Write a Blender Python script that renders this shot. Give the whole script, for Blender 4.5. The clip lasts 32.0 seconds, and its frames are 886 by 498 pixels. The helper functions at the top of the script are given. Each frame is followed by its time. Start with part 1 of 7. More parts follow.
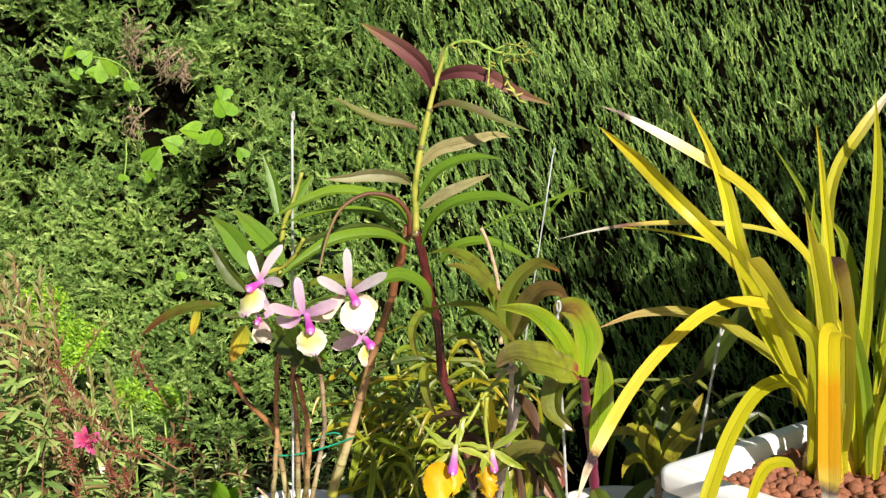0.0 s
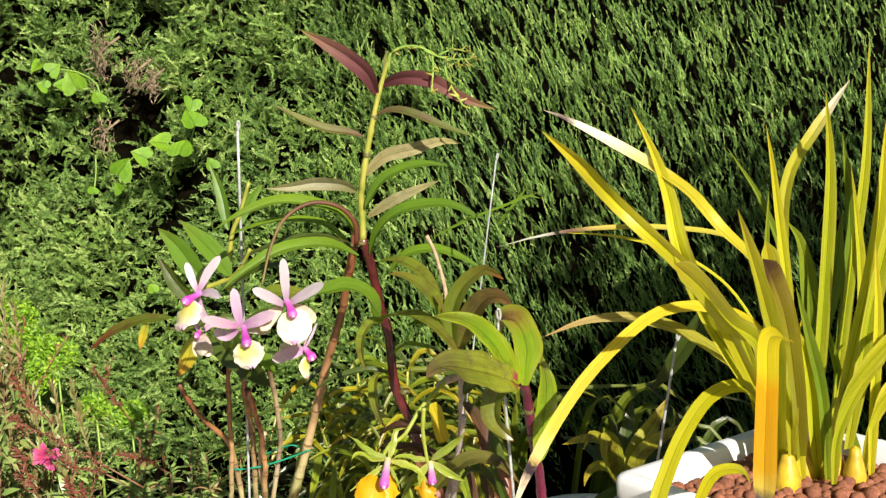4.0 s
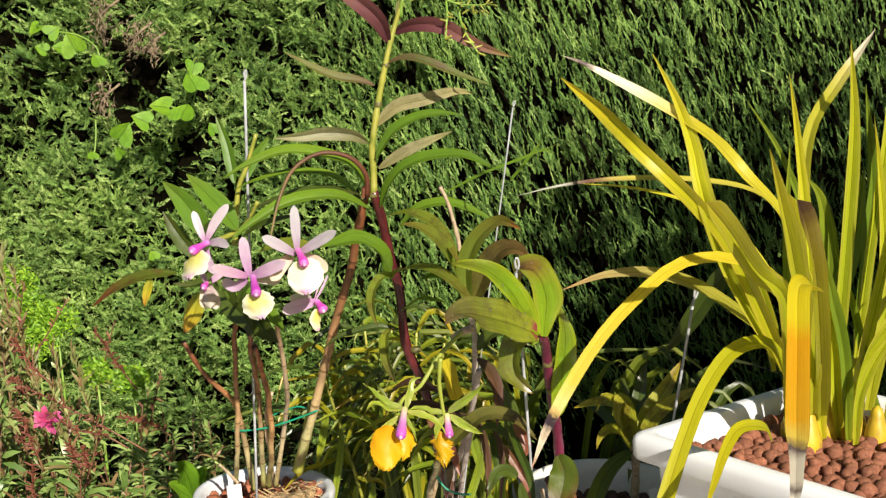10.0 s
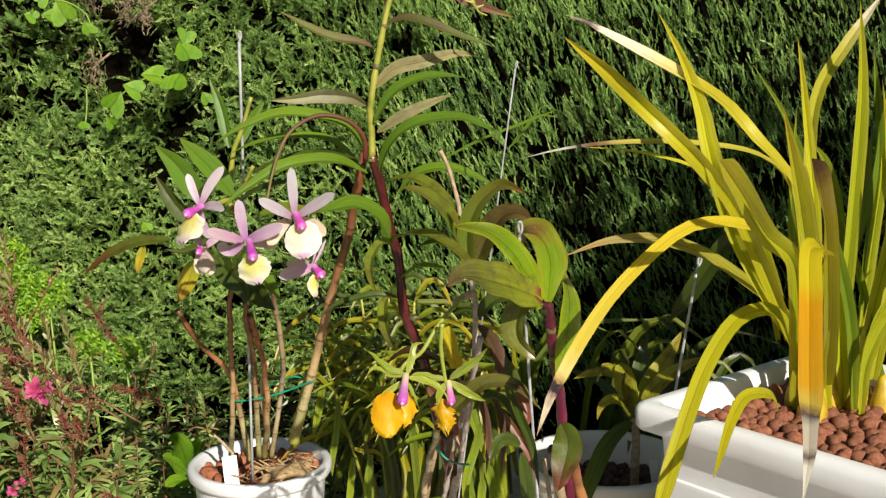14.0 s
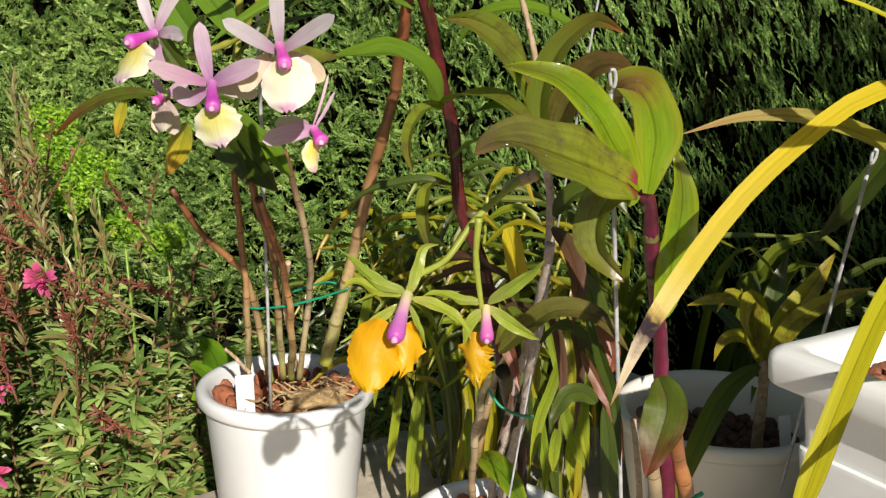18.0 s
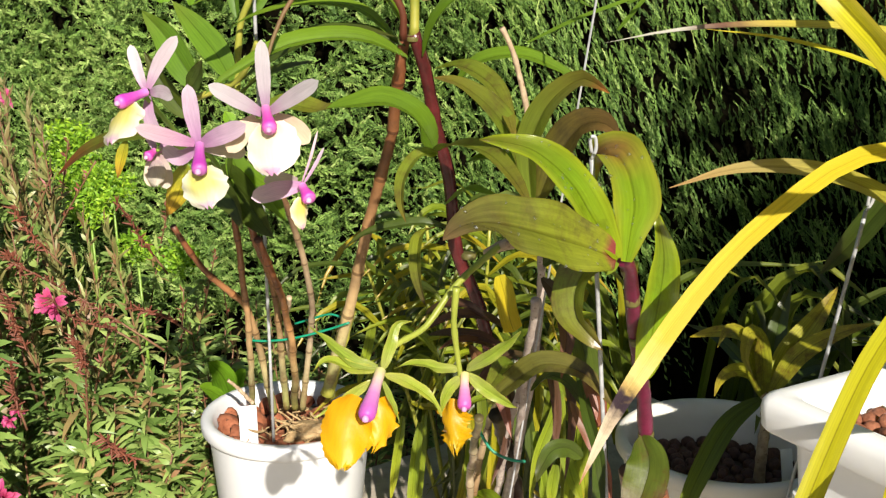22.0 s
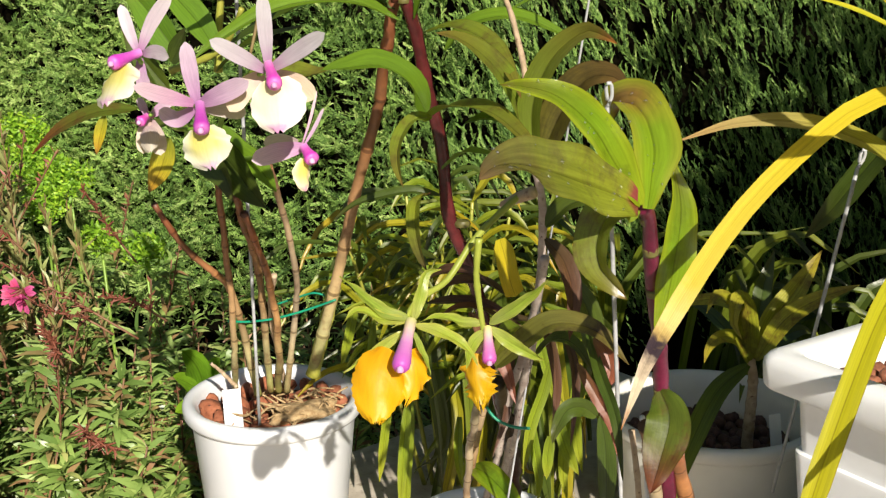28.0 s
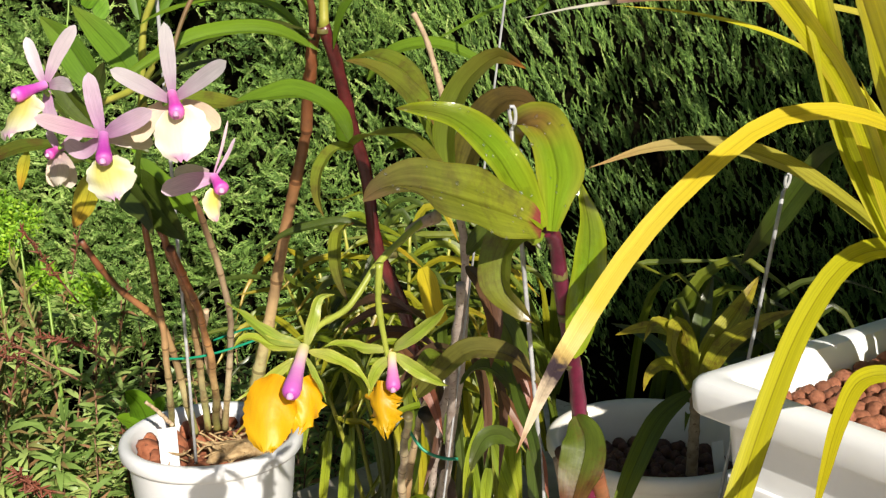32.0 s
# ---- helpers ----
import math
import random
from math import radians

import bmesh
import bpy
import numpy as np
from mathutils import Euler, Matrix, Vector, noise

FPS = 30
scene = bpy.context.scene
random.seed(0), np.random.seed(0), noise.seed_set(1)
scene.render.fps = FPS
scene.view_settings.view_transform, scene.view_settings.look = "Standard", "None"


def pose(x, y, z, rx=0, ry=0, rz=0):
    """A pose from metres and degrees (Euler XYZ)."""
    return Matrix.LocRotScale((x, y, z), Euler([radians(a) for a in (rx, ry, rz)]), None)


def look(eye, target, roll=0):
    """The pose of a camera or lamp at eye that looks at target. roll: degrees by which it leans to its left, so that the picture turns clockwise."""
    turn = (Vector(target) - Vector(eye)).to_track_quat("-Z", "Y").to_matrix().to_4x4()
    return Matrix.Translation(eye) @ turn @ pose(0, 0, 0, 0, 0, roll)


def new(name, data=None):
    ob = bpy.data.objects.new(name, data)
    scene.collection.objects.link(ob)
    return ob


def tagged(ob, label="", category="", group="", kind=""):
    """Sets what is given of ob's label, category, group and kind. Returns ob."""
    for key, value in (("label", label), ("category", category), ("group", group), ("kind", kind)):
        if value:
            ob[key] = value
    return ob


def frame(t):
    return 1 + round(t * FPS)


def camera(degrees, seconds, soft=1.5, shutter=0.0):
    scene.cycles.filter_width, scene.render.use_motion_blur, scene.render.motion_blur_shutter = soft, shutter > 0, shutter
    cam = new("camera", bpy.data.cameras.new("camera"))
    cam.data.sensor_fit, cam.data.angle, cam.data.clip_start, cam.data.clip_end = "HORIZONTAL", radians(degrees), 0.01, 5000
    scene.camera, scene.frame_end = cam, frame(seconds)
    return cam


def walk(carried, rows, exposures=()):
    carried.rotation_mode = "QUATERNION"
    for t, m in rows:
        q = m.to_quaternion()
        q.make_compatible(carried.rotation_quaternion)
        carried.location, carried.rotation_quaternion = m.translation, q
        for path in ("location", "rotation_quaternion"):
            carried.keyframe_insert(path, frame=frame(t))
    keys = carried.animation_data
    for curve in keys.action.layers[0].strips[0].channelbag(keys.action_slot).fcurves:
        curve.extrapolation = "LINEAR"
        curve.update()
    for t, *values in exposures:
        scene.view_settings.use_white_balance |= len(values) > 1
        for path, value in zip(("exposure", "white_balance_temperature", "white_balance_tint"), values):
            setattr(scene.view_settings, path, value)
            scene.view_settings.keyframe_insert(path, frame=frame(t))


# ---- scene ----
cam = camera(42.80, 32.0, 1.3)
PATH = [
    (0, (-0.0050, -0.1939, 1.6239), (0.0749, 1.2888, 1.4115), -0.09),
    (0.5, (0.0031, -0.1928, 1.6217), (0.0839, 1.2902, 1.4114), -0.10),
    (1, (0.0109, -0.1909, 1.6239), (0.0966, 1.2916, 1.4125), -0.25),
    (1.5, (0.0265, -0.1848, 1.6194), (0.1116, 1.2980, 1.4098), -0.35),
    (2, (0.0330, -0.1840, 1.6195), (0.1203, 1.2986, 1.4090), -0.48),
    (2.5, (0.0419, -0.1803, 1.6208), (0.1260, 1.3025, 1.4103), -0.61),
    (3, (0.0428, -0.1826, 1.6202), (0.1286, 1.3006, 1.4131), -0.74),
    (3.5, (0.0490, -0.1817, 1.6210), (0.1338, 1.3022, 1.4188), -0.87),
    (5.5, (0.0530, -0.1774, 1.6221), (0.1326, 1.3067, 1.4191), -1.24),
    (6, (0.0506, -0.1828, 1.6251), (0.1337, 1.3014, 1.4241), -1.09),
    (6.5, (0.0529, -0.1799, 1.6305), (0.1339, 1.3058, 1.4405), -1.11),
    (7, (0.0522, -0.1767, 1.6279), (0.1329, 1.3121, 1.4637), -0.90),
    (7.5, (0.0473, -0.1778, 1.6277), (0.1297, 1.3119, 1.4726), -0.98),
    (8, (0.0418, -0.1822, 1.6290), (0.1278, 1.3075, 1.4752), -1.08),
    (8.5, (0.0462, -0.1771, 1.6273), (0.1297, 1.3124, 1.4716), -1.21),
    (9, (0.0438, -0.1689, 1.6132), (0.1279, 1.3197, 1.4489), -1.07),
    (9.5, (0.0410, -0.1578, 1.5998), (0.1237, 1.3268, 1.4016), -1.06),
    (10, (0.0360, -0.1493, 1.5879), (0.1211, 1.3308, 1.3598), -0.83),
    (10.5, (0.0325, -0.1441, 1.5835), (0.1219, 1.3331, 1.3384), -0.81),
    (11, (0.0338, -0.1414, 1.5820), (0.1265, 1.3342, 1.3292), -0.85),
    (11.5, (0.0337, -0.1392, 1.5771), (0.1283, 1.3363, 1.3239), -1.07),
    (12, (0.0362, -0.1355, 1.5756), (0.1293, 1.3398, 1.3207), -1.20),
    (12.5, (0.0374, -0.1313, 1.5764), (0.1281, 1.3437, 1.3196), -1.16),
    (13, (0.0325, -0.1292, 1.5744), (0.1268, 1.3462, 1.3206), -0.82),
    (13.5, (0.0290, -0.1275, 1.5777), (0.1238, 1.3471, 1.3197), -0.74),
    (15.5, (0.0646, -0.0749, 1.5267), (0.1317, 1.4012, 1.2682), 0.12),
    (16, (0.0923, -0.0283, 1.5095), (0.1045, 1.4428, 1.2167), 0.10),
    (16.5, (0.0981, 0.0359, 1.4901), (0.0435, 1.4994, 1.1657), 0.41),
    (17, (0.0671, 0.1101, 1.4912), (0.0053, 1.5671, 1.1402), 0.66),
    (17.5, (0.0732, 0.1544, 1.4840), (0.0100, 1.6077, 1.1179), 0.72),
    (18, (0.0938, 0.1868, 1.4889), (0.0253, 1.6364, 1.1096), 0.94),
    (18.5, (0.0936, 0.1953, 1.5046), (0.0223, 1.6409, 1.1108), 1.32),
    (19, (0.1011, 0.1973, 1.5115), (0.0117, 1.6413, 1.1157), 1.36),
    (19.5, (0.1118, 0.1964, 1.5134), (0.0127, 1.6408, 1.1212), 1.28),
    (20, (0.1185, 0.1946, 1.5172), (0.0183, 1.6392, 1.1259), 1.01),
    (20.5, (0.1240, 0.1937, 1.5221), (0.0227, 1.6383, 1.1311), 0.86),
    (21, (0.1243, 0.1962, 1.5248), (0.0213, 1.6408, 1.1340), 0.74),
    (21.5, (0.1216, 0.1968, 1.5285), (0.0173, 1.6413, 1.1380), 0.67),
    (22, (0.1190, 0.1925, 1.5299), (0.0146, 1.6376, 1.1415), 0.78),
    (22.5, (0.1180, 0.1910, 1.5309), (0.0135, 1.6357, 1.1411), 0.81),
    (23, (0.1167, 0.1923, 1.5344), (0.0118, 1.6359, 1.1409), 0.72),
    (23.5, (0.1162, 0.1902, 1.5373), (0.0117, 1.6335, 1.1421), 0.57),
    (24, (0.1143, 0.1869, 1.5336), (0.0104, 1.6311, 1.1418), 0.62),
    (24.5, (0.1144, 0.1923, 1.5291), (0.0078, 1.6361, 1.1364), 0.67),
    (25, (0.1163, 0.1981, 1.5225), (0.0071, 1.6416, 1.1299), 0.81),
    (25.5, (0.1149, 0.2028, 1.5148), (0.0086, 1.6457, 1.1190), 0.75),
    (27.5, (0.0871, 0.1985, 1.5066), (0.0167, 1.6441, 1.1122), 0.64),
    (28, (0.0787, 0.1999, 1.5010), (0.0475, 1.6483, 1.1122), -0.09),
    (28.5, (0.0743, 0.2063, 1.5003), (0.0689, 1.6551, 1.1115), -0.92),
    (29, (0.0831, 0.2081, 1.5016), (0.0839, 1.6575, 1.1154), -1.42),
    (29.5, (0.1073, 0.2154, 1.5056), (0.0991, 1.6634, 1.1142), -1.66),
    (30, (0.1087, 0.2122, 1.5038), (0.1018, 1.6614, 1.1169), -1.44),
    (30.5, (0.0975, 0.2011, 1.5020), (0.0969, 1.6523, 1.1225), -1.27),
    (31, (0.1051, 0.1991, 1.4961), (0.1039, 1.6540, 1.1310), -1.14),
    (31.5, (0.1113, 0.2043, 1.4943), (0.1152, 1.6623, 1.1417), -0.80),
    (32, (0.1167, 0.2038, 1.4923), (0.1193, 1.6650, 1.1535), -0.83),
]
walk(cam, [(t, look(eye, target, roll)) for t, eye, target, roll in PATH], [(0, 0.77), (5, 0.76), (7, 0.78), (8.7, 0.86), (10, 0.58), (11, 0.39), (13, 0.34), (15.5, 0.31), (17, 0.26), (18, 0.27), (19.5, 0.61), (25, 0.66), (28, 0.54), (32, 0.54)])

# ---- light: clear sky and one low sun from behind and right of the camera ----
SUN_AZ, SUN_EL = radians(16.6), radians(28)
TO_SUN = Vector((math.sin(SUN_AZ) * math.cos(SUN_EL), -math.cos(SUN_AZ) * math.cos(SUN_EL), math.sin(SUN_EL)))
world = bpy.data.worlds.new("sky")
world.use_nodes = True
scene.world = world
sky = world.node_tree.nodes.new("ShaderNodeTexSky")
sky.sky_type, sky.sun_disc, sky.sun_elevation = "NISHITA", False, SUN_EL
sky.sun_rotation = radians(180) - SUN_AZ
world.node_tree.links.new(sky.outputs[0], world.node_tree.nodes["Background"].inputs[0])
world.node_tree.nodes["Background"].inputs[1].default_value = 0.05
lamp = bpy.data.lights.new("sun", "SUN")
lamp.energy, lamp.angle, lamp.color = 5.0, radians(0.53), (1.0, 0.92, 0.80)
sun = new("sun", lamp)
sun.matrix_world = look(TO_SUN * 20, (0, 0, 0))


# ---- materials ----
def shader(name):
    m = bpy.data.materials.new(name)
    m.use_nodes = True
    nt = m.node_tree
    return m, nt, nt.nodes["Principled BSDF"]


def node(nt, kind, **values):
    n = nt.nodes.new(kind)
    for k, v in values.items():
        n.inputs[k].default_value = v
    return n


def ramp(nt, stops):
    r = nt.nodes.new("ShaderNodeValToRGB")
    e = r.color_ramp.elements
    e.remove(e[1])
    e[0].position, e[0].color = stops[0][0], (*stops[0][1], 1)
    for p, c in stops[1:]:
        e.new(p).color = (*c, 1)
    return r


def noise_at(nt, scale, detail=4, rough=0.6):
    g = nt.nodes.new("ShaderNodeNewGeometry")
    n = node(nt, "ShaderNodeTexNoise", Scale=scale, Detail=detail, Roughness=rough)
    nt.links.new(g.outputs["Position"], n.inputs["Vector"])
    return n


def mixed(nt, a, b, fac, mode="MIX"):
    n = nt.nodes.new("ShaderNodeMix")
    n.data_type, n.blend_type = "RGBA", mode
    for sock, v in ((n.inputs[0], fac), (n.inputs[6], a), (n.inputs[7], b)):
        if isinstance(v, (tuple, float, int)):
            sock.default_value = (*v, 1) if isinstance(v, tuple) else v
        else:
            nt.links.new(v, sock)
    return n.outputs[2]


def bumped(nt, bsdf, height, strength, distance=0.002):
    b = node(nt, "ShaderNodeBump", Strength=strength, Distance=distance)
    nt.links.new(height, b.inputs["Height"])
    nt.links.new(b.outputs[0], bsdf.inputs["Normal"])


def solid(name, dark, light, rough=0.5, scale=60, bump=0.3, spots=None):
    """A matt or satin surface with variation at two scales, and darker spots where given."""
    m, nt, b = shader(name)
    fine, wide = noise_at(nt, scale), noise_at(nt, scale / 7, 2)
    c = ramp(nt, [(0.3, dark), (0.7, light)])
    nt.links.new(fine.outputs[0], c.inputs[0])
    w = ramp(nt, [(0.35, (0.75, 0.75, 0.75)), (0.65, (1.1, 1.1, 1.1))])
    nt.links.new(wide.outputs[0], w.inputs[0])
    col = mixed(nt, c.outputs[0], w.outputs[0], 1.0, "MULTIPLY")
    if spots:
        s = noise_at(nt, scale * 2.3, 2)
        k = ramp(nt, [(0.62, (0, 0, 0)), (0.72, (1, 1, 1))])
        nt.links.new(s.outputs[0], k.inputs[0])
        col = mixed(nt, col, spots, k.outputs[0])
    nt.links.new(col, b.inputs["Base Color"])
    b.inputs["Roughness"].default_value = rough
    bumped(nt, b, fine.outputs[0], bump)
    return m


def leafy(name, stops, rough=0.42, trans=0.35, blotch=None, stripe=0.10, glow=1.25, streaks=0.32, rings=0, edge=None, vein=1.0):
    """A leaf or petal: colour along its length by stops, fine long veins, blotches, and light shining through."""
    m, nt, b = shader(name)
    along, across = nt.nodes.new("ShaderNodeAttribute"), nt.nodes.new("ShaderNodeAttribute")
    along.attribute_name, across.attribute_name = "along", "across"
    wob = noise_at(nt, 90, 3)
    shift = node(nt, "ShaderNodeMath")
    shift.operation = "MULTIPLY_ADD"
    nt.links.new(wob.outputs[0], shift.inputs[0])
    shift.inputs[1].default_value = 0.05
    nt.links.new(along.outputs["Fac"], shift.inputs[2])
    back = node(nt, "ShaderNodeMath")
    back.operation = "SUBTRACT"
    nt.links.new(shift.outputs[0], back.inputs[0])
    back.inputs[1].default_value = 0.025
    c = ramp(nt, stops)
    nt.links.new(back.outputs[0], c.inputs[0])
    col = c.outputs[0]
    if blotch:
        s = noise_at(nt, 38, 5, 0.7)
        k = ramp(nt, [(0.50, (0, 0, 0)), (0.68, (0.85, 0.85, 0.85))])
        nt.links.new(s.outputs[0], k.inputs[0])
        col = mixed(nt, col, blotch, k.outputs[0])
    if edge:
        size = node(nt, "ShaderNodeMath")
        size.operation = "ABSOLUTE"
        nt.links.new(across.outputs["Fac"], size.inputs[0])
        k = ramp(nt, [(0.45, (0, 0, 0)), (0.95, (1, 1, 1))])
        nt.links.new(size.outputs[0], k.inputs[0])
        col = mixed(nt, col, edge, k.outputs[0])
    wave = node(nt, "ShaderNodeMath")
    wave.operation = "MULTIPLY"
    nt.links.new(across.outputs["Fac"], wave.inputs[0])
    wave.inputs[1].default_value = 34.0
    sine = node(nt, "ShaderNodeMath")
    sine.operation = "SINE"
    nt.links.new(wave.outputs[0], sine.inputs[0])
    veins = ramp(nt, [(0.0, (1 - stripe,) * 3), (1.0, (1, 1, 1))])
    nt.links.new(sine.outputs[0], veins.inputs[0])
    col = mixed(nt, col, veins.outputs[0], 1.0, "MULTIPLY")
    if trans:
        mid = node(nt, "ShaderNodeMath")
        mid.operation = "ABSOLUTE"
        nt.links.new(across.outputs["Fac"], mid.inputs[0])
        rib = ramp(nt, [(0.0, (0.66, 0.64, 0.6)), (0.035, (0.72, 0.70, 0.66)), (0.075, (1, 1, 1)), (0.93, (1, 1, 1)), (1.0, (0.80, 0.72, 0.62))])
        nt.links.new(mid.outputs[0], rib.inputs[0])
        col = mixed(nt, col, rib.outputs[0], vein, "MULTIPLY")
    info = nt.nodes.new("ShaderNodeObjectInfo")
    place = nt.nodes.new("ShaderNodeCombineXYZ")
    for out, factor, sock in ((across.outputs["Fac"], 5.0, 0), (along.outputs["Fac"], 2.2, 1), (info.outputs["Random"], 50.0, 2)):
        times = node(nt, "ShaderNodeMath")
        times.operation = "MULTIPLY"
        nt.links.new(out, times.inputs[0])
        times.inputs[1].default_value = factor
        nt.links.new(times.outputs[0], place.inputs[sock])
    streak = node(nt, "ShaderNodeTexNoise", Scale=1.6, Detail=5, Roughness=0.65)
    nt.links.new(place.outputs[0], streak.inputs["Vector"])
    shade = ramp(nt, [(0.30, (1 - streaks,) * 3), (0.72, (1 + streaks * 0.6,) * 3)])
    nt.links.new(streak.outputs[0], shade.inputs[0])
    col = mixed(nt, col, shade.outputs[0], 1.0, "MULTIPLY")
    tone = ramp(nt, [(0.0, (0.80, 0.86, 0.82)), (0.5, (1, 1, 1)), (1.0, (1.16, 1.08, 0.9))])
    nt.links.new(info.outputs["Random"], tone.inputs[0])
    col = mixed(nt, col, tone.outputs[0], 1.0, "MULTIPLY")
    if rings:
        turn = node(nt, "ShaderNodeMath")
        turn.operation = "MULTIPLY"
        nt.links.new(along.outputs["Fac"], turn.inputs[0])
        turn.inputs[1].default_value = 2 * math.pi * rings
        cosine = node(nt, "ShaderNodeMath")
        cosine.operation = "COSINE"
        nt.links.new(turn.outputs[0], cosine.inputs[0])
        band = ramp(nt, [(0.90, (1, 1, 1)), (0.955, (1.22, 1.18, 1.1)), (0.985, (0.55, 0.5, 0.45)), (1.0, (0.5, 0.45, 0.4))])
        nt.links.new(cosine.outputs[0], band.inputs[0])
        col = mixed(nt, col, band.outputs[0], 1.0, "MULTIPLY")
    nt.links.new(col, b.inputs["Base Color"])
    b.inputs["Roughness"].default_value = rough
    fine = noise_at(nt, 120, 4, 0.55)
    bumped(nt, b, fine.outputs[0], 0.32, 0.0016)
    if trans:
        t = nt.nodes.new("ShaderNodeBsdfTranslucent")
        g = mixed(nt, col, (glow, glow, glow * 0.55), 1.0, "MULTIPLY")
        nt.links.new(g, t.inputs[0])
        mx = nt.nodes.new("ShaderNodeMixShader")
        mx.inputs[0].default_value = trans
        nt.links.new(b.outputs[0], mx.inputs[1])
        nt.links.new(t.outputs[0], mx.inputs[2])
        nt.links.new(mx.outputs[0], nt.nodes["Material Output"].inputs[0])
    return m


def foliage(name, stops, rough=0.5, trans=0.25, sprays=False):
    """Small leaves joined into one mesh, each with a tone of its own, or mostly that of its spray."""
    m, nt, b = shader(name)
    g = nt.nodes.new("ShaderNodeNewGeometry")
    c = ramp(nt, stops)
    if sprays:
        tone = nt.nodes.new("ShaderNodeAttribute")
        tone.attribute_name = "tone"
        own = node(nt, "ShaderNodeMath")
        own.operation = "MULTIPLY_ADD"
        nt.links.new(g.outputs["Random Per Island"], own.inputs[0])
        own.inputs[1].default_value = 0.30
        nt.links.new(tone.outputs["Fac"], own.inputs[2])
        nt.links.new(own.outputs[0], c.inputs[0])
        b.inputs["Specular IOR Level"].default_value = 0.28
    else:
        nt.links.new(g.outputs["Random Per Island"], c.inputs[0])
    wide = noise_at(nt, 5, 3)
    w = ramp(nt, [(0.3, (0.7, 0.75, 0.7)), (0.7, (1.2, 1.15, 1.0))])
    nt.links.new(wide.outputs[0], w.inputs[0])
    col = mixed(nt, c.outputs[0], w.outputs[0], 1.0, "MULTIPLY")
    nt.links.new(col, b.inputs["Base Color"])
    b.inputs["Roughness"].default_value = rough
    t = nt.nodes.new("ShaderNodeBsdfTranslucent")
    nt.links.new(col, t.inputs[0])
    mx = nt.nodes.new("ShaderNodeMixShader")
    mx.inputs[0].default_value = trans
    nt.links.new(b.outputs[0], mx.inputs[1])
    nt.links.new(t.outputs[0], mx.inputs[2])
    nt.links.new(mx.outputs[0], nt.nodes["Material Output"].inputs[0])
    return m


M_HEDGE = foliage("cypress_green", [(0.0, (0.034, 0.068, 0.020)), (0.35, (0.108, 0.205, 0.048)), (0.7, (0.236, 0.385, 0.090)), (1.0, (0.44, 0.56, 0.20))], 0.55, 0.14, True)
M_SHRUB = foliage("shrub_green", [(0.0, (0.06, 0.12, 0.02)), (1.0, (0.22, 0.36, 0.07))], 0.5, 0.12)
# near-black without gloss: the shade deep in the hedge is put into the colour
M_HEDGESHADE = solid("hedge_inner_shade", (0.002, 0.002, 0.001), (0.006, 0.005, 0.003), 0.9, 40, 0.8)
M_HEDGESHADE.node_tree.nodes["Principled BSDF"].inputs["Specular IOR Level"].default_value = 0.0
M_TWIG = solid("dead_twig", (0.19, 0.13, 0.08), (0.36, 0.27, 0.17), 0.8, 90)
M_PLASTIC = solid("white_plastic", (0.74, 0.755, 0.77), (0.80, 0.815, 0.83), 0.38, 18, 0.04)
M_POTWHITE = solid("white_pot_plastic", (0.70, 0.715, 0.73), (0.76, 0.775, 0.79), 0.35, 14, 0.03)
M_CREAM = solid("cream_plastic", (0.78, 0.75, 0.68), (0.86, 0.83, 0.76), 0.4, 22, 0.05)
M_STONE = solid("beige_stone", (0.40, 0.34, 0.27), (0.58, 0.52, 0.43), 0.85, 45, 0.5, (0.30, 0.25, 0.19))
M_SOIL = solid("soil", (0.05, 0.035, 0.022), (0.13, 0.09, 0.055), 0.95, 30, 1.0)
M_WALL = solid("plastered_wall", (0.50, 0.47, 0.42), (0.60, 0.57, 0.51), 0.9, 25, 0.4)
M_CLAY = solid("clay_pellet", (0.17, 0.055, 0.026), (0.32, 0.125, 0.065), 0.85, 240, 0.5, (0.09, 0.035, 0.02))
# the clay darkened for the cream pot: its shade is put into the colour
M_SHADECLAY = solid("shade_toned_clay_pellet", (0.055, 0.026, 0.018), (0.13, 0.060, 0.040), 0.8, 240, 0.5, (0.03, 0.015, 0.01))
M_BARK = solid("bark_chip", (0.20, 0.055, 0.022), (0.42, 0.15, 0.07), 0.85, 120, 0.8, (0.09, 0.03, 0.015))
M_MOSS = solid("dry_roots", (0.28, 0.17, 0.07), (0.52, 0.38, 0.20), 0.9, 200, 0.8)
M_WIRE = solid("galvanised_wire", (0.30, 0.31, 0.32), (0.48, 0.49, 0.50), 0.4, 150, 0.2)
M_GREENTIE = solid("green_wire", (0.0, 0.19, 0.10), (0.01, 0.30, 0.17), 0.4, 60, 0.1)
M_LABEL = solid("white_label", (0.66, 0.67, 0.68), (0.74, 0.74, 0.74), 0.4, 30, 0.05)
M_CANEDRY = solid("dry_cane", (0.34, 0.24, 0.15), (0.58, 0.44, 0.29), 0.65, 120, 0.5, (0.16, 0.09, 0.05))
M_CANEGREY = solid("grey_cane", (0.32, 0.25, 0.22), (0.56, 0.48, 0.42), 0.65, 120, 0.5, (0.13, 0.08, 0.07))
M_PURPLE = solid("purple_stem", (0.040, 0.008, 0.008), (0.115, 0.018, 0.020), 0.24, 70, 0.2)
M_CRIMSON = solid("crimson_stem", (0.07, 0.003, 0.016), (0.175, 0.008, 0.048), 0.34, 70, 0.2)
M_YGSTEM = solid("yellow_green_stem", (0.22, 0.25, 0.03), (0.38, 0.36, 0.06), 0.4, 60, 0.15)
M_NODE = solid("stem_node", (0.08, 0.075, 0.02), (0.17, 0.15, 0.04), 0.5, 90, 0.3)
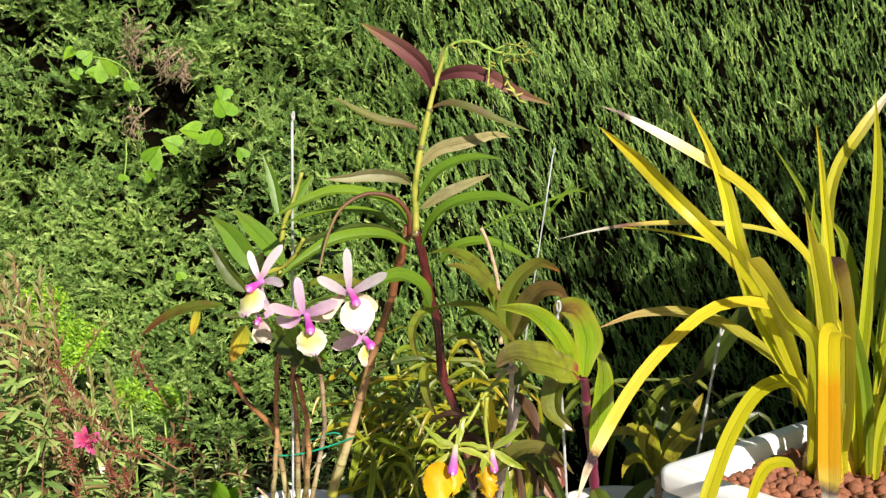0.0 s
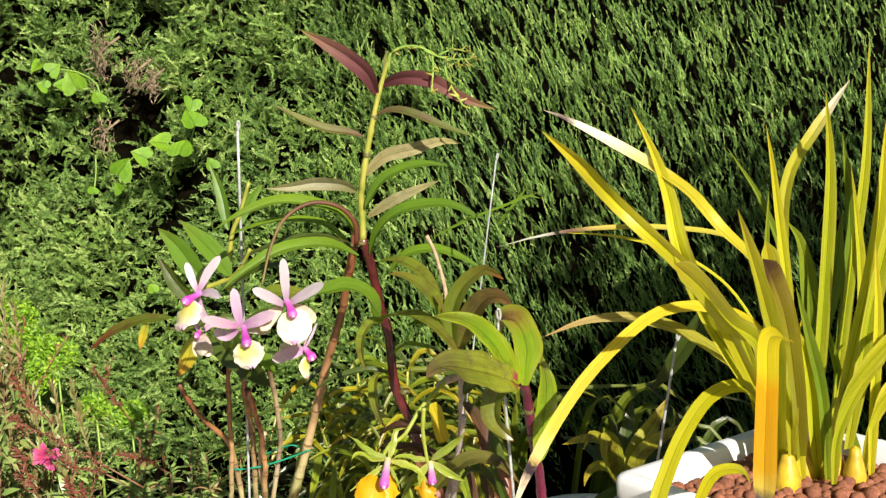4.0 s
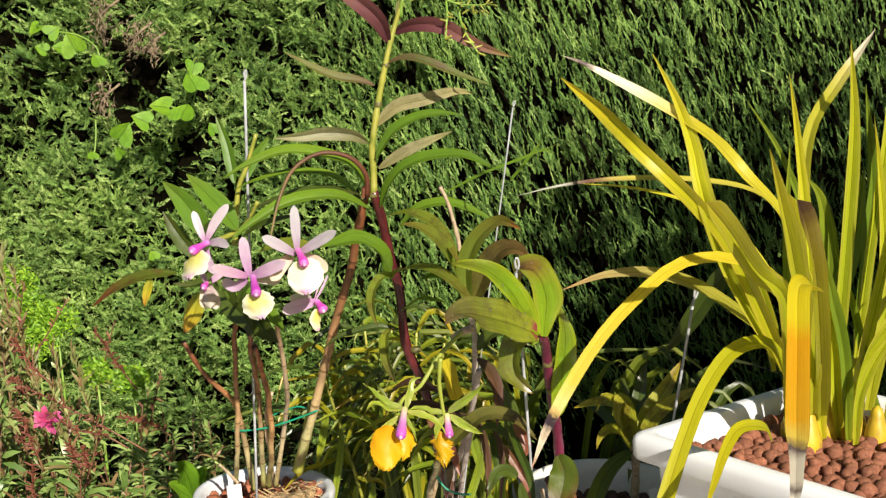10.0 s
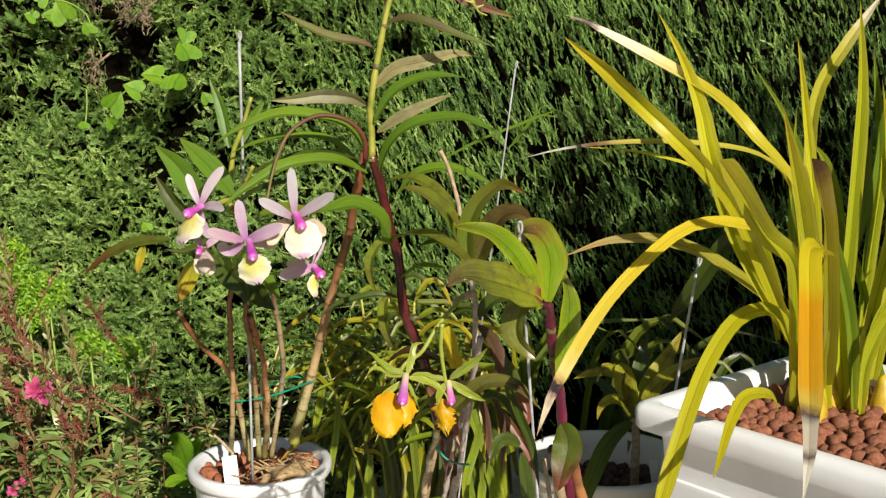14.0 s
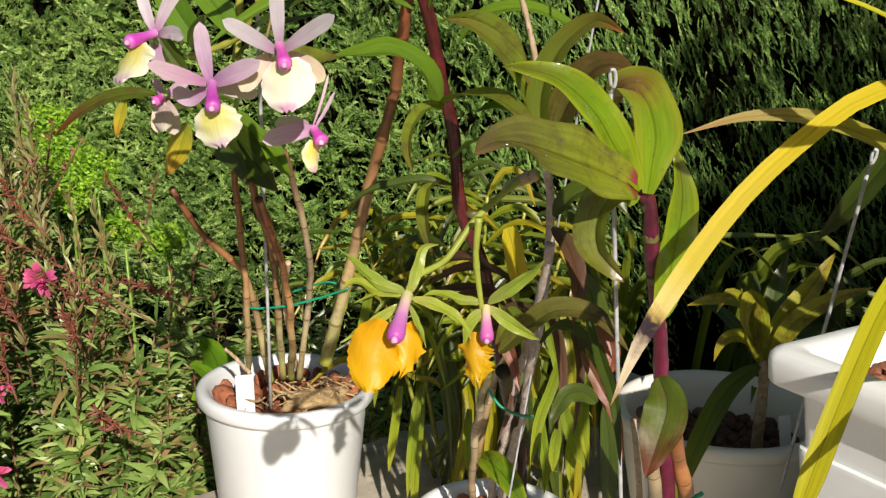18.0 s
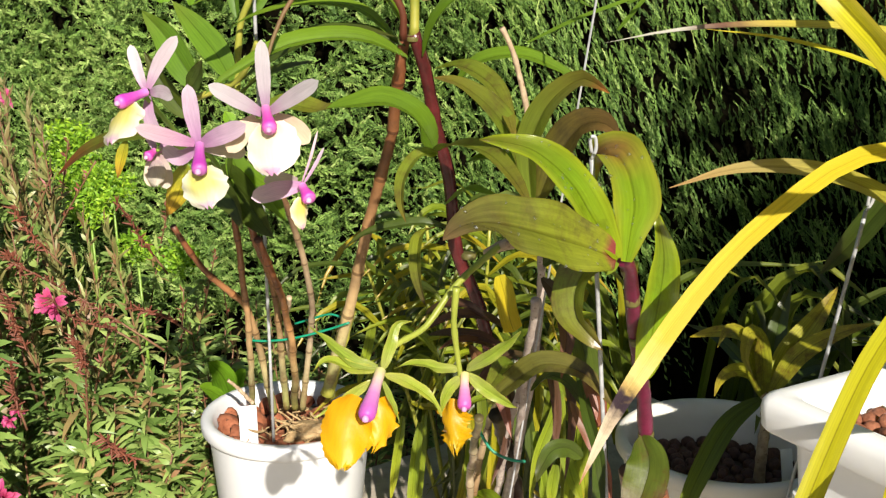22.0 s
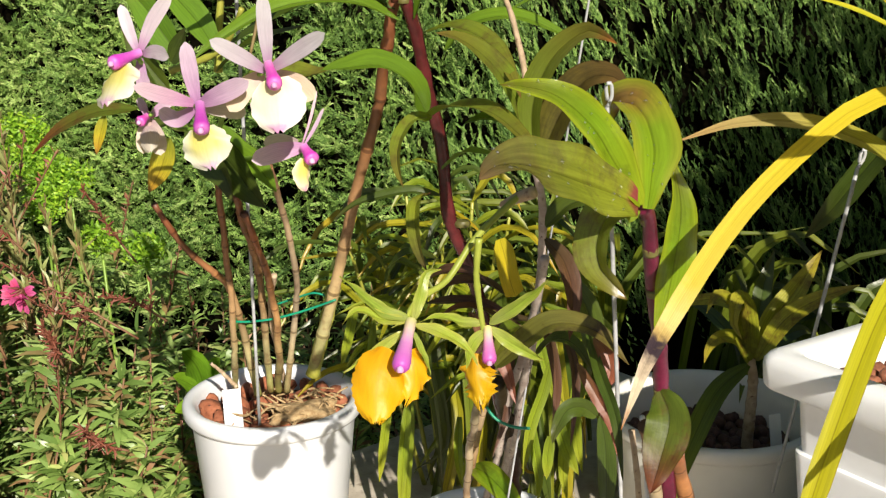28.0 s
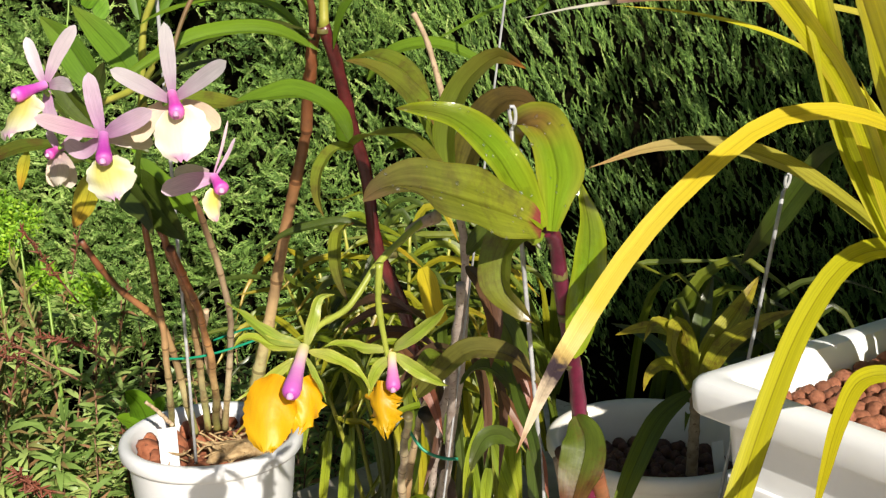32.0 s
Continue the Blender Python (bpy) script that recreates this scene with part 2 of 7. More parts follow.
M_STALK = solid("flower_stalk_green", (0.24, 0.29, 0.035), (0.36, 0.40, 0.06), 0.42, 60, 0.15)
M_GREENSTEM = solid("green_stem", (0.14, 0.26, 0.03), (0.26, 0.40, 0.06), 0.42, 60, 0.15)
M_REDSTEM = solid("red_stem", (0.14, 0.06, 0.035), (0.24, 0.13, 0.06), 0.6, 80)

G1, G2 = (0.115, 0.205, 0.016), (0.155, 0.275, 0.020)
M_CANE = leafy("brown_cane", [(0.0, (0.36, 0.36, 0.10)), (0.14, (0.46, 0.42, 0.20)), (0.30, (0.50, 0.34, 0.17)), (0.6, (0.40, 0.19, 0.075)), (0.85, (0.28, 0.095, 0.035)), (1.0, (0.18, 0.06, 0.028))], 0.5, 0.0, (0.20, 0.09, 0.04), 0.1, 1.0, 0.65, 8)
M_TANCANE = leafy("tan_cane", [(0.0, (0.36, 0.32, 0.13)), (0.3, (0.50, 0.40, 0.27)), (0.7, (0.46, 0.33, 0.20)), (1.0, (0.30, 0.15, 0.07))], 0.6, 0.0, (0.24, 0.13, 0.07), 0.1, 1.0, 0.6, 8)
M_LEAF = leafy("green_leaf", [(0.0, G1), (0.5, G2), (1.0, G1)], 0.28, 0.35, None, 0.04, 1.25, 0.24)
# dark leaves; on the hanging straps this colour also stands for shade
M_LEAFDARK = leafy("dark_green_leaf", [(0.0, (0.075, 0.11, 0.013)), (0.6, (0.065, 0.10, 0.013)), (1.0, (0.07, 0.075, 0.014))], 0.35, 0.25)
M_BRIGHT = leafy("bright_green_leaf", [(0.0, (0.14, 0.26, 0.02)), (0.6, (0.16, 0.30, 0.022)), (1.0, (0.18, 0.26, 0.025))], 0.45, 0.38, None, 0.06, 1.25, 0.25)
M_BROADLEAF = leafy("broad_orchid_leaf", [(0.0, (0.25, 0.34, 0.016)), (0.5, (0.17, 0.30, 0.015)), (0.75, (0.15, 0.22, 0.018)), (1.0, (0.15, 0.13, 0.03))], 0.14, 0.36, (0.12, 0.17, 0.012), 0.012, 1.3, 0.22, 0, (0.24, 0.32, 0.017))
M_BROWNEND = leafy("brown_ended_leaf", [(0.0, (0.20, 0.32, 0.016)), (0.45, (0.19, 0.30, 0.016)), (0.58, (0.27, 0.28, 0.026)), (0.73, (0.27, 0.17, 0.035)), (0.84, (0.150, 0.094, 0.031)), (1.0, (0.100, 0.072, 0.025))], 0.14, 0.32, None, 0.012, 1.25, 0.22, 0, (0.24, 0.28, 0.022))
M_OLIVE = leafy("olive_leaf", [(0.0, (0.213, 0.288, 0.025)), (0.5, (0.200, 0.250, 0.027)), (0.88, (0.190, 0.175, 0.025)), (1.0, (0.22, 0.14, 0.035))], 0.30, 0.33, (0.13, 0.10, 0.025), 0.03, 1.25, 0.26)
M_OLIVETIP = leafy("orange_tipped_olive_leaf", [(0.0, (0.21, 0.28, 0.025)), (0.5, (0.19, 0.23, 0.027)), (0.86, (0.19, 0.16, 0.025)), (0.93, (0.25, 0.11, 0.025)), (1.0, (0.50, 0.19, 0.037))], 0.30, 0.33, None, 0.03, 1.25, 0.26)
M_BROWNLEAF = leafy("brown_olive_leaf", [(0.0, (0.16, 0.16, 0.025)), (0.5, (0.115, 0.095, 0.022)), (1.0, (0.16, 0.09, 0.03))], 0.42, 0.3, (0.07, 0.055, 0.02), 0.03)
M_BIGOLIVE = leafy("yellow_olive_leaf", [(0.0, (0.325, 0.037, 0.062)), (0.05, (0.338, 0.088, 0.062)), (0.10, (0.30, 0.33, 0.028)), (0.35, (0.24, 0.275, 0.026)), (0.62, (0.185, 0.200, 0.028)), (0.85, (0.14, 0.12, 0.034)), (1.0, (0.16, 0.10, 0.045))], 0.22, 0.32, (0.14, 0.12, 0.03), 0.012, 1.25, 0.30)
M_PURPLELEAF = leafy("purple_leaf", [(0.0, (0.08, 0.02, 0.03)), (0.45, (0.17, 0.06, 0.07)), (0.8, (0.24, 0.12, 0.09)), (1.0, (0.26, 0.22, 0.06))], 0.45, 0.3)
M_DULLPURPLE = leafy("dull_purple_leaf", [(0.0, (0.14, 0.07, 0.035)), (0.3, (0.13, 0.13, 0.03)), (1.0, (0.17, 0.20, 0.03))], 0.6, 0.3, (0.15, 0.08, 0.04))
M_PALE = leafy("pale_tan_leaf", [(0.0, (0.22, 0.20, 0.07)), (0.5, (0.35, 0.32, 0.17)), (1.0, (0.34, 0.31, 0.12))], 0.5, 0.3, (0.18, 0.17, 0.07))
M_DRYLEAF = leafy("dry_brown_leaf", [(0.0, (0.20, 0.05, 0.025)), (0.5, (0.26, 0.12, 0.06)), (1.0, (0.42, 0.33, 0.14))], 0.6, 0.2)
M_REDGREEN = leafy("red_tinged_leaf", [(0.0, (0.085, 0.13, 0.010)), (0.5, (0.095, 0.12, 0.011)), (0.8, (0.13, 0.05, 0.015)), (1.0, (0.15, 0.035, 0.015))], 0.5, 0.3, (0.10, 0.025, 0.012), 0.03)
M_YELLOWHANG = leafy("yellowed_leaf", [(0.0, (0.25, 0.30, 0.03)), (0.5, (0.52, 0.46, 0.03)), (0.85, (0.50, 0.30, 0.03)), (1.0, (0.12, 0.05, 0.02))], 0.45, 0.35)
CY = [(0.0, (0.52, 0.49, 0.022)), (0.35, (0.45, 0.49, 0.016)), (0.8, (0.56, 0.54, 0.018)), (1.0, (0.56, 0.45, 0.022))]
M_CYM = leafy("cymbidium_leaf", CY, 0.46, 0.35, None, 0.04, 1.25, 0.30, 0, (0.56, 0.52, 0.05))
M_CYMG = leafy("cymbidium_green_leaf", [(0.0, (0.25, 0.31, 0.02)), (0.5, (0.17, 0.26, 0.018)), (1.0, (0.24, 0.30, 0.022))], 0.40, 0.35)
M_CYMY = leafy("cymbidium_yellow_leaf", [(0.0, (0.42, 0.43, 0.015)), (0.4, (0.52, 0.48, 0.010)), (1.0, (0.54, 0.46, 0.012))], 0.48, 0.35, None, 0.08, 1.25, 0.22)
M_BULB = solid("golden_bulb", (0.36, 0.24, 0.015), (0.58, 0.40, 0.02), 0.45, 60, 0.4, (0.24, 0.15, 0.05))
M_CYMDRY = leafy("cymbidium_dry_tip", [(0.0, (0.40, 0.42, 0.03)), (0.76, (0.52, 0.48, 0.03)), (0.83, (0.74, 0.67, 0.30)), (0.875, (0.82, 0.76, 0.60)), (0.94, (0.84, 0.79, 0.68)), (0.955, (0.08, 0.05, 0.05)), (0.972, (0.12, 0.08, 0.07)), (1.0, (0.45, 0.40, 0.34))], 0.55, 0.3, None, 0.06, 1.25, 0.2)
M_CYMTIP = leafy("cymbidium_pale_tipped_leaf", [(0.0, (0.40, 0.42, 0.03)), (0.80, (0.50, 0.49, 0.03)), (0.88, (0.60, 0.55, 0.14)), (0.92, (0.78, 0.72, 0.52)), (1.0, (0.62, 0.54, 0.46))], 0.55, 0.3, None, 0.06, 1.25, 0.2)
BAND = 0.912                                # where the withered tip of the arching leaf begins
M_CYMARC = leafy("cymbidium_arching_leaf", [(0.0, (0.38, 0.42, 0.03)), (0.3, (0.52, 0.47, 0.02)), (0.70, (0.58, 0.48, 0.03)), (BAND - 0.07, (0.60, 0.51, 0.08)), (BAND - 0.03, (0.70, 0.61, 0.26)), (BAND - 0.014, (0.46, 0.34, 0.14)), (BAND - 0.004, (0.040, 0.028, 0.045)), (BAND + 0.006, (0.050, 0.035, 0.05)), (BAND + 0.02, (0.50, 0.42, 0.36)), (BAND + 0.035, (0.72, 0.65, 0.56)), (0.968, (0.68, 0.60, 0.50)), (1.0, (0.40, 0.16, 0.07))], 0.45, 0.32, None, 0.05, 1.25, 0.2, 0, None, 0.3)
M_CYMORANGE = leafy("cymbidium_orange_leaf", [(0.0, (0.56, 0.48, 0.012)), (0.34, (0.62, 0.49, 0.012)), (0.40, (0.68, 0.33, 0.006)), (0.68, (0.60, 0.31, 0.01)), (0.735, (0.56, 0.40, 0.06)), (0.765, (0.09, 0.06, 0.06)), (0.80, (0.50, 0.44, 0.36)), (0.86, (0.48, 0.42, 0.35)), (0.885, (0.10, 0.07, 0.06)), (0.91, (0.66, 0.60, 0.52)), (1.0, (0.72, 0.66, 0.58))], 0.42, 0.35, None, 0.05, 1.25, 0.14, 0, None, 0.6)
M_CYMBROWN = leafy("brown_ended_cymbidium_leaf", [(0.0, (0.44, 0.43, 0.03)), (0.6, (0.50, 0.45, 0.025)), (0.88, (0.46, 0.34, 0.03)), (0.95, (0.16, 0.08, 0.03)), (1.0, (0.10, 0.05, 0.03))], 0.34, 0.35, None, 0.04, 1.25, 0.25)
M_CYMTAN = leafy("cymbidium_tan_leaf", [(0.0, (0.30, 0.34, 0.03)), (0.45, (0.34, 0.34, 0.04)), (0.66, (0.36, 0.34, 0.06)), (0.82, (0.38, 0.33, 0.13)), (1.0, (0.36, 0.23, 0.11))], 0.5, 0.3)
M_HAIR = leafy("cymbidium_withered_leaf", [(0.0, (0.36, 0.38, 0.03)), (0.3, (0.52, 0.42, 0.03)), (0.74, (0.60, 0.50, 0.06)), (0.80, (0.56, 0.40, 0.10)), (0.84, (0.20, 0.09, 0.06)), (0.875, (0.30, 0.20, 0.15)), (0.90, (0.66, 0.60, 0.54)), (1.0, (0.56, 0.49, 0.43))], 0.5, 0.25)
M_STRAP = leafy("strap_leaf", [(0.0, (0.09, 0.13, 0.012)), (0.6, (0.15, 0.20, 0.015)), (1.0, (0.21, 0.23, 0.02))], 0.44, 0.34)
# lighter copy of the strap leaf, with sunlight put into its colour
M_STRAPLIT = leafy("lit_tone_strap_leaf", [(0.0, (0.17, 0.22, 0.015)), (0.5, (0.27, 0.35, 0.020)), (1.0, (0.34, 0.36, 0.025))], 0.42, 0.36)
M_YELLOWLEAF = leafy("bright_yellow_leaf", [(0.0, (0.55, 0.46, 0.02)), (1.0, (0.66, 0.48, 0.02))], 0.35, 0.4, None, 0.03, 1.25, 0.15)
M_STRAPY = leafy("yellow_strap_leaf", [(0.0, (0.28, 0.30, 0.02)), (0.6, (0.40, 0.36, 0.02)), (1.0, (0.45, 0.30, 0.03))], 0.34, 0.35)
M_MAROON = leafy("maroon_old_leaf", [(0.0, (0.075, 0.055, 0.02)), (0.5, (0.095, 0.045, 0.025)), (1.0, (0.15, 0.075, 0.05))], 0.45, 0.25)
M_PINKSHEATH = leafy("pinkish_sheath", [(0.0, (0.19, 0.10, 0.035)), (0.4, (0.26, 0.085, 0.045)), (1.0, (0.31, 0.10, 0.06))], 0.45, 0.25)
M_SPOTTED = leafy("spotted_leaf", [(0.0, (0.24, 0.28, 0.02)), (0.5, (0.37, 0.37, 0.026)), (1.0, (0.42, 0.34, 0.03))], 0.4, 0.32, (0.12, 0.05, 0.012))
M_SPOTOLD = leafy("old_spotted_leaf", [(0.0, (0.15, 0.15, 0.02)), (0.5, (0.17, 0.165, 0.035)), (1.0, (0.16, 0.12, 0.03))], 0.32, 0.3, (0.06, 0.035, 0.015), 0.03)
M_TEPAL = leafy("pink_white_tepal", [(0.0, (0.552, 0.258, 0.515)), (0.3, (0.662, 0.534, 0.644)), (1.0, (0.718, 0.644, 0.699))], 0.5, 0.35, None, 0.06, 1.0, 0.12, vein=0.15)
M_TEPALPINK = leafy("lilac_tepal", [(0.0, (0.515, 0.221, 0.497)), (0.4, (0.607, 0.386, 0.580)), (1.0, (0.681, 0.534, 0.662))], 0.5, 0.35, None, 0.08, 1.0, 0.14, vein=0.15)
M_TEPALCREAM = leafy("cream_tepal", [(0.0, (0.515, 0.350, 0.405)), (0.4, (0.607, 0.506, 0.460)), (1.0, (0.644, 0.561, 0.478))], 0.5, 0.35, None, 0.06, 1.0, 0.12, vein=0.15)
M_LIPWHITE = leafy("white_lip", [(0.0, (0.722, 0.669, 0.352)), (0.3, (0.757, 0.730, 0.581)), (0.78, (0.766, 0.748, 0.704)), (0.9, (0.581, 0.334, 0.563)), (1.0, (0.546, 0.238, 0.502))], 0.5, 0.3, None, 0.03, 1.0, 0.06, 0, (0.86, 0.84, 0.82), vein=0.15)
M_LIPYELLOW = leafy("yellow_white_lip", [(0.0, (0.722, 0.634, 0.106)), (0.5, (0.739, 0.678, 0.220)), (0.78, (0.739, 0.686, 0.458)), (0.9, (0.651, 0.458, 0.563)), (1.0, (0.598, 0.317, 0.528))], 0.5, 0.3, None, 0.03, 1.0, 0.06, 0, (0.84, 0.80, 0.66), vein=0.15)
M_LIPORANGE = leafy("orange_lip", [(0.0, (0.74, 0.36, 0.004)), (0.6, (0.78, 0.42, 0.005)), (1.0, (0.80, 0.47, 0.008))], 0.45, 0.35, None, 0.02, 1.0, 0.10, vein=0.15)
M_MAGENTA = leafy("magenta_column", [(0.0, (0.60, 0.22, 0.54)), (0.35, (0.50, 0.08, 0.42)), (0.85, (0.48, 0.04, 0.40)), (1.0, (0.56, 0.14, 0.48))], 0.45, 0.0, None, 0.0, 1.0, 0.1)
M_PALECOLUMN = leafy("purple_tipped_column", [(0.0, (0.46, 0.46, 0.16)), (0.22, (0.60, 0.42, 0.36)), (0.5, (0.52, 0.20, 0.44)), (1.0, (0.42, 0.06, 0.38))], 0.5, 0.0, None, 0.0, 1.0, 0.1)
M_COLUMNTIP = solid("column_tip", (0.58, 0.28, 0.52), (0.66, 0.40, 0.60), 0.5, 60, 0.05)
M_GREENTEPAL = leafy("green_tepal", [(0.0, (0.46, 0.49, 0.15)), (0.4, (0.36, 0.46, 0.06)), (0.85, (0.31, 0.40, 0.04)), (1.0, (0.34, 0.33, 0.05))], 0.34, 0.4, None, 0.03, 1.25, 0.28, 0, (0.42, 0.46, 0.09), vein=0.4)
M_PINKPETAL = leafy("gaura_petal", [(0.0, (0.62, 0.05, 0.22)), (1.0, (0.72, 0.12, 0.34))], 0.5, 0.35, None, 0.1, 1.0)
M_IVY = leafy("vine_leaf", [(0.0, (0.17, 0.36, 0.015)), (1.0, (0.24, 0.44, 0.02))], 0.6, 0.35)
M_GAURA = foliage("gaura_leaves", [(0.0, (0.09, 0.16, 0.035)), (0.45, (0.21, 0.32, 0.085)), (0.80, (0.38, 0.49, 0.16)), (0.87, (0.28, 0.24, 0.10)), (1.0, (0.28, 0.15, 0.08))], 0.36, 0.2)
M_SHOOT = foliage("gaura_shoots", [(0.0, (0.14, 0.15, 0.05)), (0.35, (0.25, 0.23, 0.09)), (0.60, (0.30, 0.36, 0.13)), (0.80, (0.24, 0.13, 0.07)), (1.0, (0.40, 0.43, 0.18))], 0.45, 0.2)
M_BUDS = foliage("red_buds", [(0.0, (0.15, 0.065, 0.04)), (0.6, (0.27, 0.09, 0.06)), (1.0, (0.40, 0.12, 0.12))])
M_LIME = foliage("lime_leaves", [(0.0, (0.123, 0.269, 0.022)), (0.6, (0.258, 0.470, 0.034)), (1.0, (0.426, 0.627, 0.056))], 0.5, 0.3)
M_DROP = bpy.data.materials.new("water")
M_DROP.use_nodes = True
_nt = M_DROP.node_tree
_clear, _shine, _blend = _nt.nodes.new("ShaderNodeBsdfTransparent"), _nt.nodes.new("ShaderNodeBsdfGlossy"), _nt.nodes.new("ShaderNodeMixShader")
_shine.inputs["Roughness"].default_value, _blend.inputs[0].default_value = 0.12, 0.16
_nt.links.new(_clear.outputs[0], _blend.inputs[1])
_nt.links.new(_shine.outputs[0], _blend.inputs[2])
_nt.links.new(_blend.outputs[0], _nt.nodes["Material Output"].inputs[0])


# ---- building helpers ----
def mesh_of(name, verts, faces, material, smooth=True, attrs=None):
    me = bpy.data.meshes.new(name)
    me.from_pydata([tuple(v) for v in verts], [], faces)
    me.materials.append(material)
    if smooth:
        me.polygons.foreach_set("use_smooth", [True] * len(me.polygons))
    for key, values in (attrs or {}).items():
        me.attributes.new(key, "FLOAT", "POINT").data.foreach_set("value", values)
    me.update()
    return me


def thing(name, base, label, category, group=""):
    e = new(name)
    e.location = base
    e.empty_display_size = 0.02
    return tagged(e, label, category, group)


def anchor(ob):
    """Where a thing or part stands in the world, before any draw."""
    p = ob.location.copy()
    return p


def part(name, me, parent, label=""):
    """A mesh given in world places, linked under a thing or a part."""
    ob = new(name, me)
    ob.parent = parent
    ob.matrix_parent_inverse = Matrix.Translation(-anchor(parent))
    return tagged(ob, label)


def curve_points(pts, n):
    """A smooth line through the points: n + 1 places."""
    p = [Vector(q) for q in pts]
    if len(p) == 2:
        return [p[0].lerp(p[1], i / n) for i in range(n + 1)]
    p = [p[0] * 2 - p[1]] + p + [p[-1] * 2 - p[-2]]
    length = [0.0]
    for i in range(1, len(p) - 2):
        length.append(length[-1] + (p[i + 1] - p[i]).length)
    out = []
    for i in range(n + 1):
        s = length[-1] * i / n
        k = max(j for j in range(len(length) - 1) if length[j] <= s + 1e-9)
        u = (s - length[k]) / max(1e-9, length[k + 1] - length[k])
        a, b, c, d = p[k:k + 4]
        out.append(0.5 * ((2 * b) + (c - a) * u + (2 * a - 5 * b + 4 * c - d) * u * u + (3 * b - a - 3 * c + d) * u ** 3))
    return out


def width_at(kind, s):
    if kind == "lance":
        return 0.16 + 0.84 * math.sin(math.pi * min(1, s ** 0.75)) ** 0.85 if s < 0.5 else max(0.02, math.sin(math.pi * s ** 0.75) ** 0.8)
    if kind == "oval":
        return max(0.04, math.sin(math.pi * (0.06 + 0.94 * s) ** 0.9) ** 0.55)
    if kind == "tepal":
        return max(0.05, (0.35 + 0.65 * math.sin(math.pi * min(1, s * 0.75 + 0.05))) * (1 if s < 0.8 else math.sqrt(max(0, 1 - ((s - 0.8) / 0.2) ** 2))))
    if kind == "blunt":
        return max(0.05, min(1, 0.5 + s * 3) * (1 if s < 0.93 else math.sqrt(max(0, 1 - ((s - 0.93) / 0.07) ** 2))))
    if kind == "trough":
        return max(0.05, min(1, 0.22 + s * 2.6) * (1 if s < 0.86 else math.sqrt(max(0, 1 - ((s - 0.86) / 0.14) ** 2))))
    if kind == "hang":
        return max(0.03, 1 if s < 0.72 else 1 - 0.36 * (s - 0.72) / 0.06 if s < 0.78 else 0.64 - 0.14 * (s - 0.78) / 0.1 if s < 0.88 else 0.5 * (1 - (s - 0.88) / 0.12))
    if kind == "long":
        return max(0.03, min(1.0, 0.6 + s * 2) * (1 if s < 0.86 else 1 - 0.97 * ((s - 0.86) / 0.14) ** 1.4))
    base = min(1.0, 0.55 + s * 2.2)
    return max(0.02, base * (1 if s < 0.6 else 1 - ((s - 0.6) / 0.4) ** 1.7))


def blade(name, pts, w, material, kind="lance", fold=0.3, face=(0, -0.75, 0.65), seg=16, wave=0.0, twist=0.0):
    """A leaf along a line: w wide, folded along its midrib, its upper side turned to face."""
    line = curve_points(pts, seg)
    face = Vector(face).normalized()
    verts, along, across, faces = [], [], [], []
    us = (-1, -0.7, -0.35, 0, 0.35, 0.7, 1)
    ph = (line[0].x * 37 + line[-1].z * 53) % 6.28
    for i, c in enumerate(line):
        t = (line[min(i + 1, seg)] - line[max(i - 1, 0)]).normalized()
        s = t.cross(face)
        s = s.normalized() if s.length > 1e-3 else Vector((1, 0, 0))
        if twist:
            s = Matrix.Rotation(twist * i / seg, 3, t) @ s
        nrm = s.cross(t).normalized()
        k = i / seg
        hw = w * 0.5 * width_at(kind, k)
        for u in us:
            ruffle = wave * w * math.sin(k * 19 + ph + (1.7 if u > 0 else 0)) * abs(u) ** 2
            verts.append(c + s * (u * hw) + nrm * (fold * hw * (1.25 * abs(u) - 0.35 * u * u) + ruffle))
            along.append(k)
            across.append(u)
    for i in range(seg):
        for j in range(6):
            a = i * 7 + j
            faces.append((a, a + 1, a + 8, a + 7))
    me = mesh_of(name, verts, faces, material, True, {"along": along, "across": across})
    if fold < 0.25:
        return me
    rib = {tuple(sorted((i * 7 + 3, i * 7 + 10))) for i in range(seg)}
    me.attributes.new("sharp_edge", "BOOLEAN", "EDGE").data.foreach_set("value", [tuple(sorted(e.vertices)) in rib for e in me.edges])
    return me


def leaf(parent, pts, w, material, kind="lance", fold=0.3, face=(0, -0.75, 0.65), name="leaf", label="", seg=16, wave=0.015, twist=0.0):
    return part(name, blade(name, pts, w, material, kind, fold, face, seg, wave, twist), parent, label)


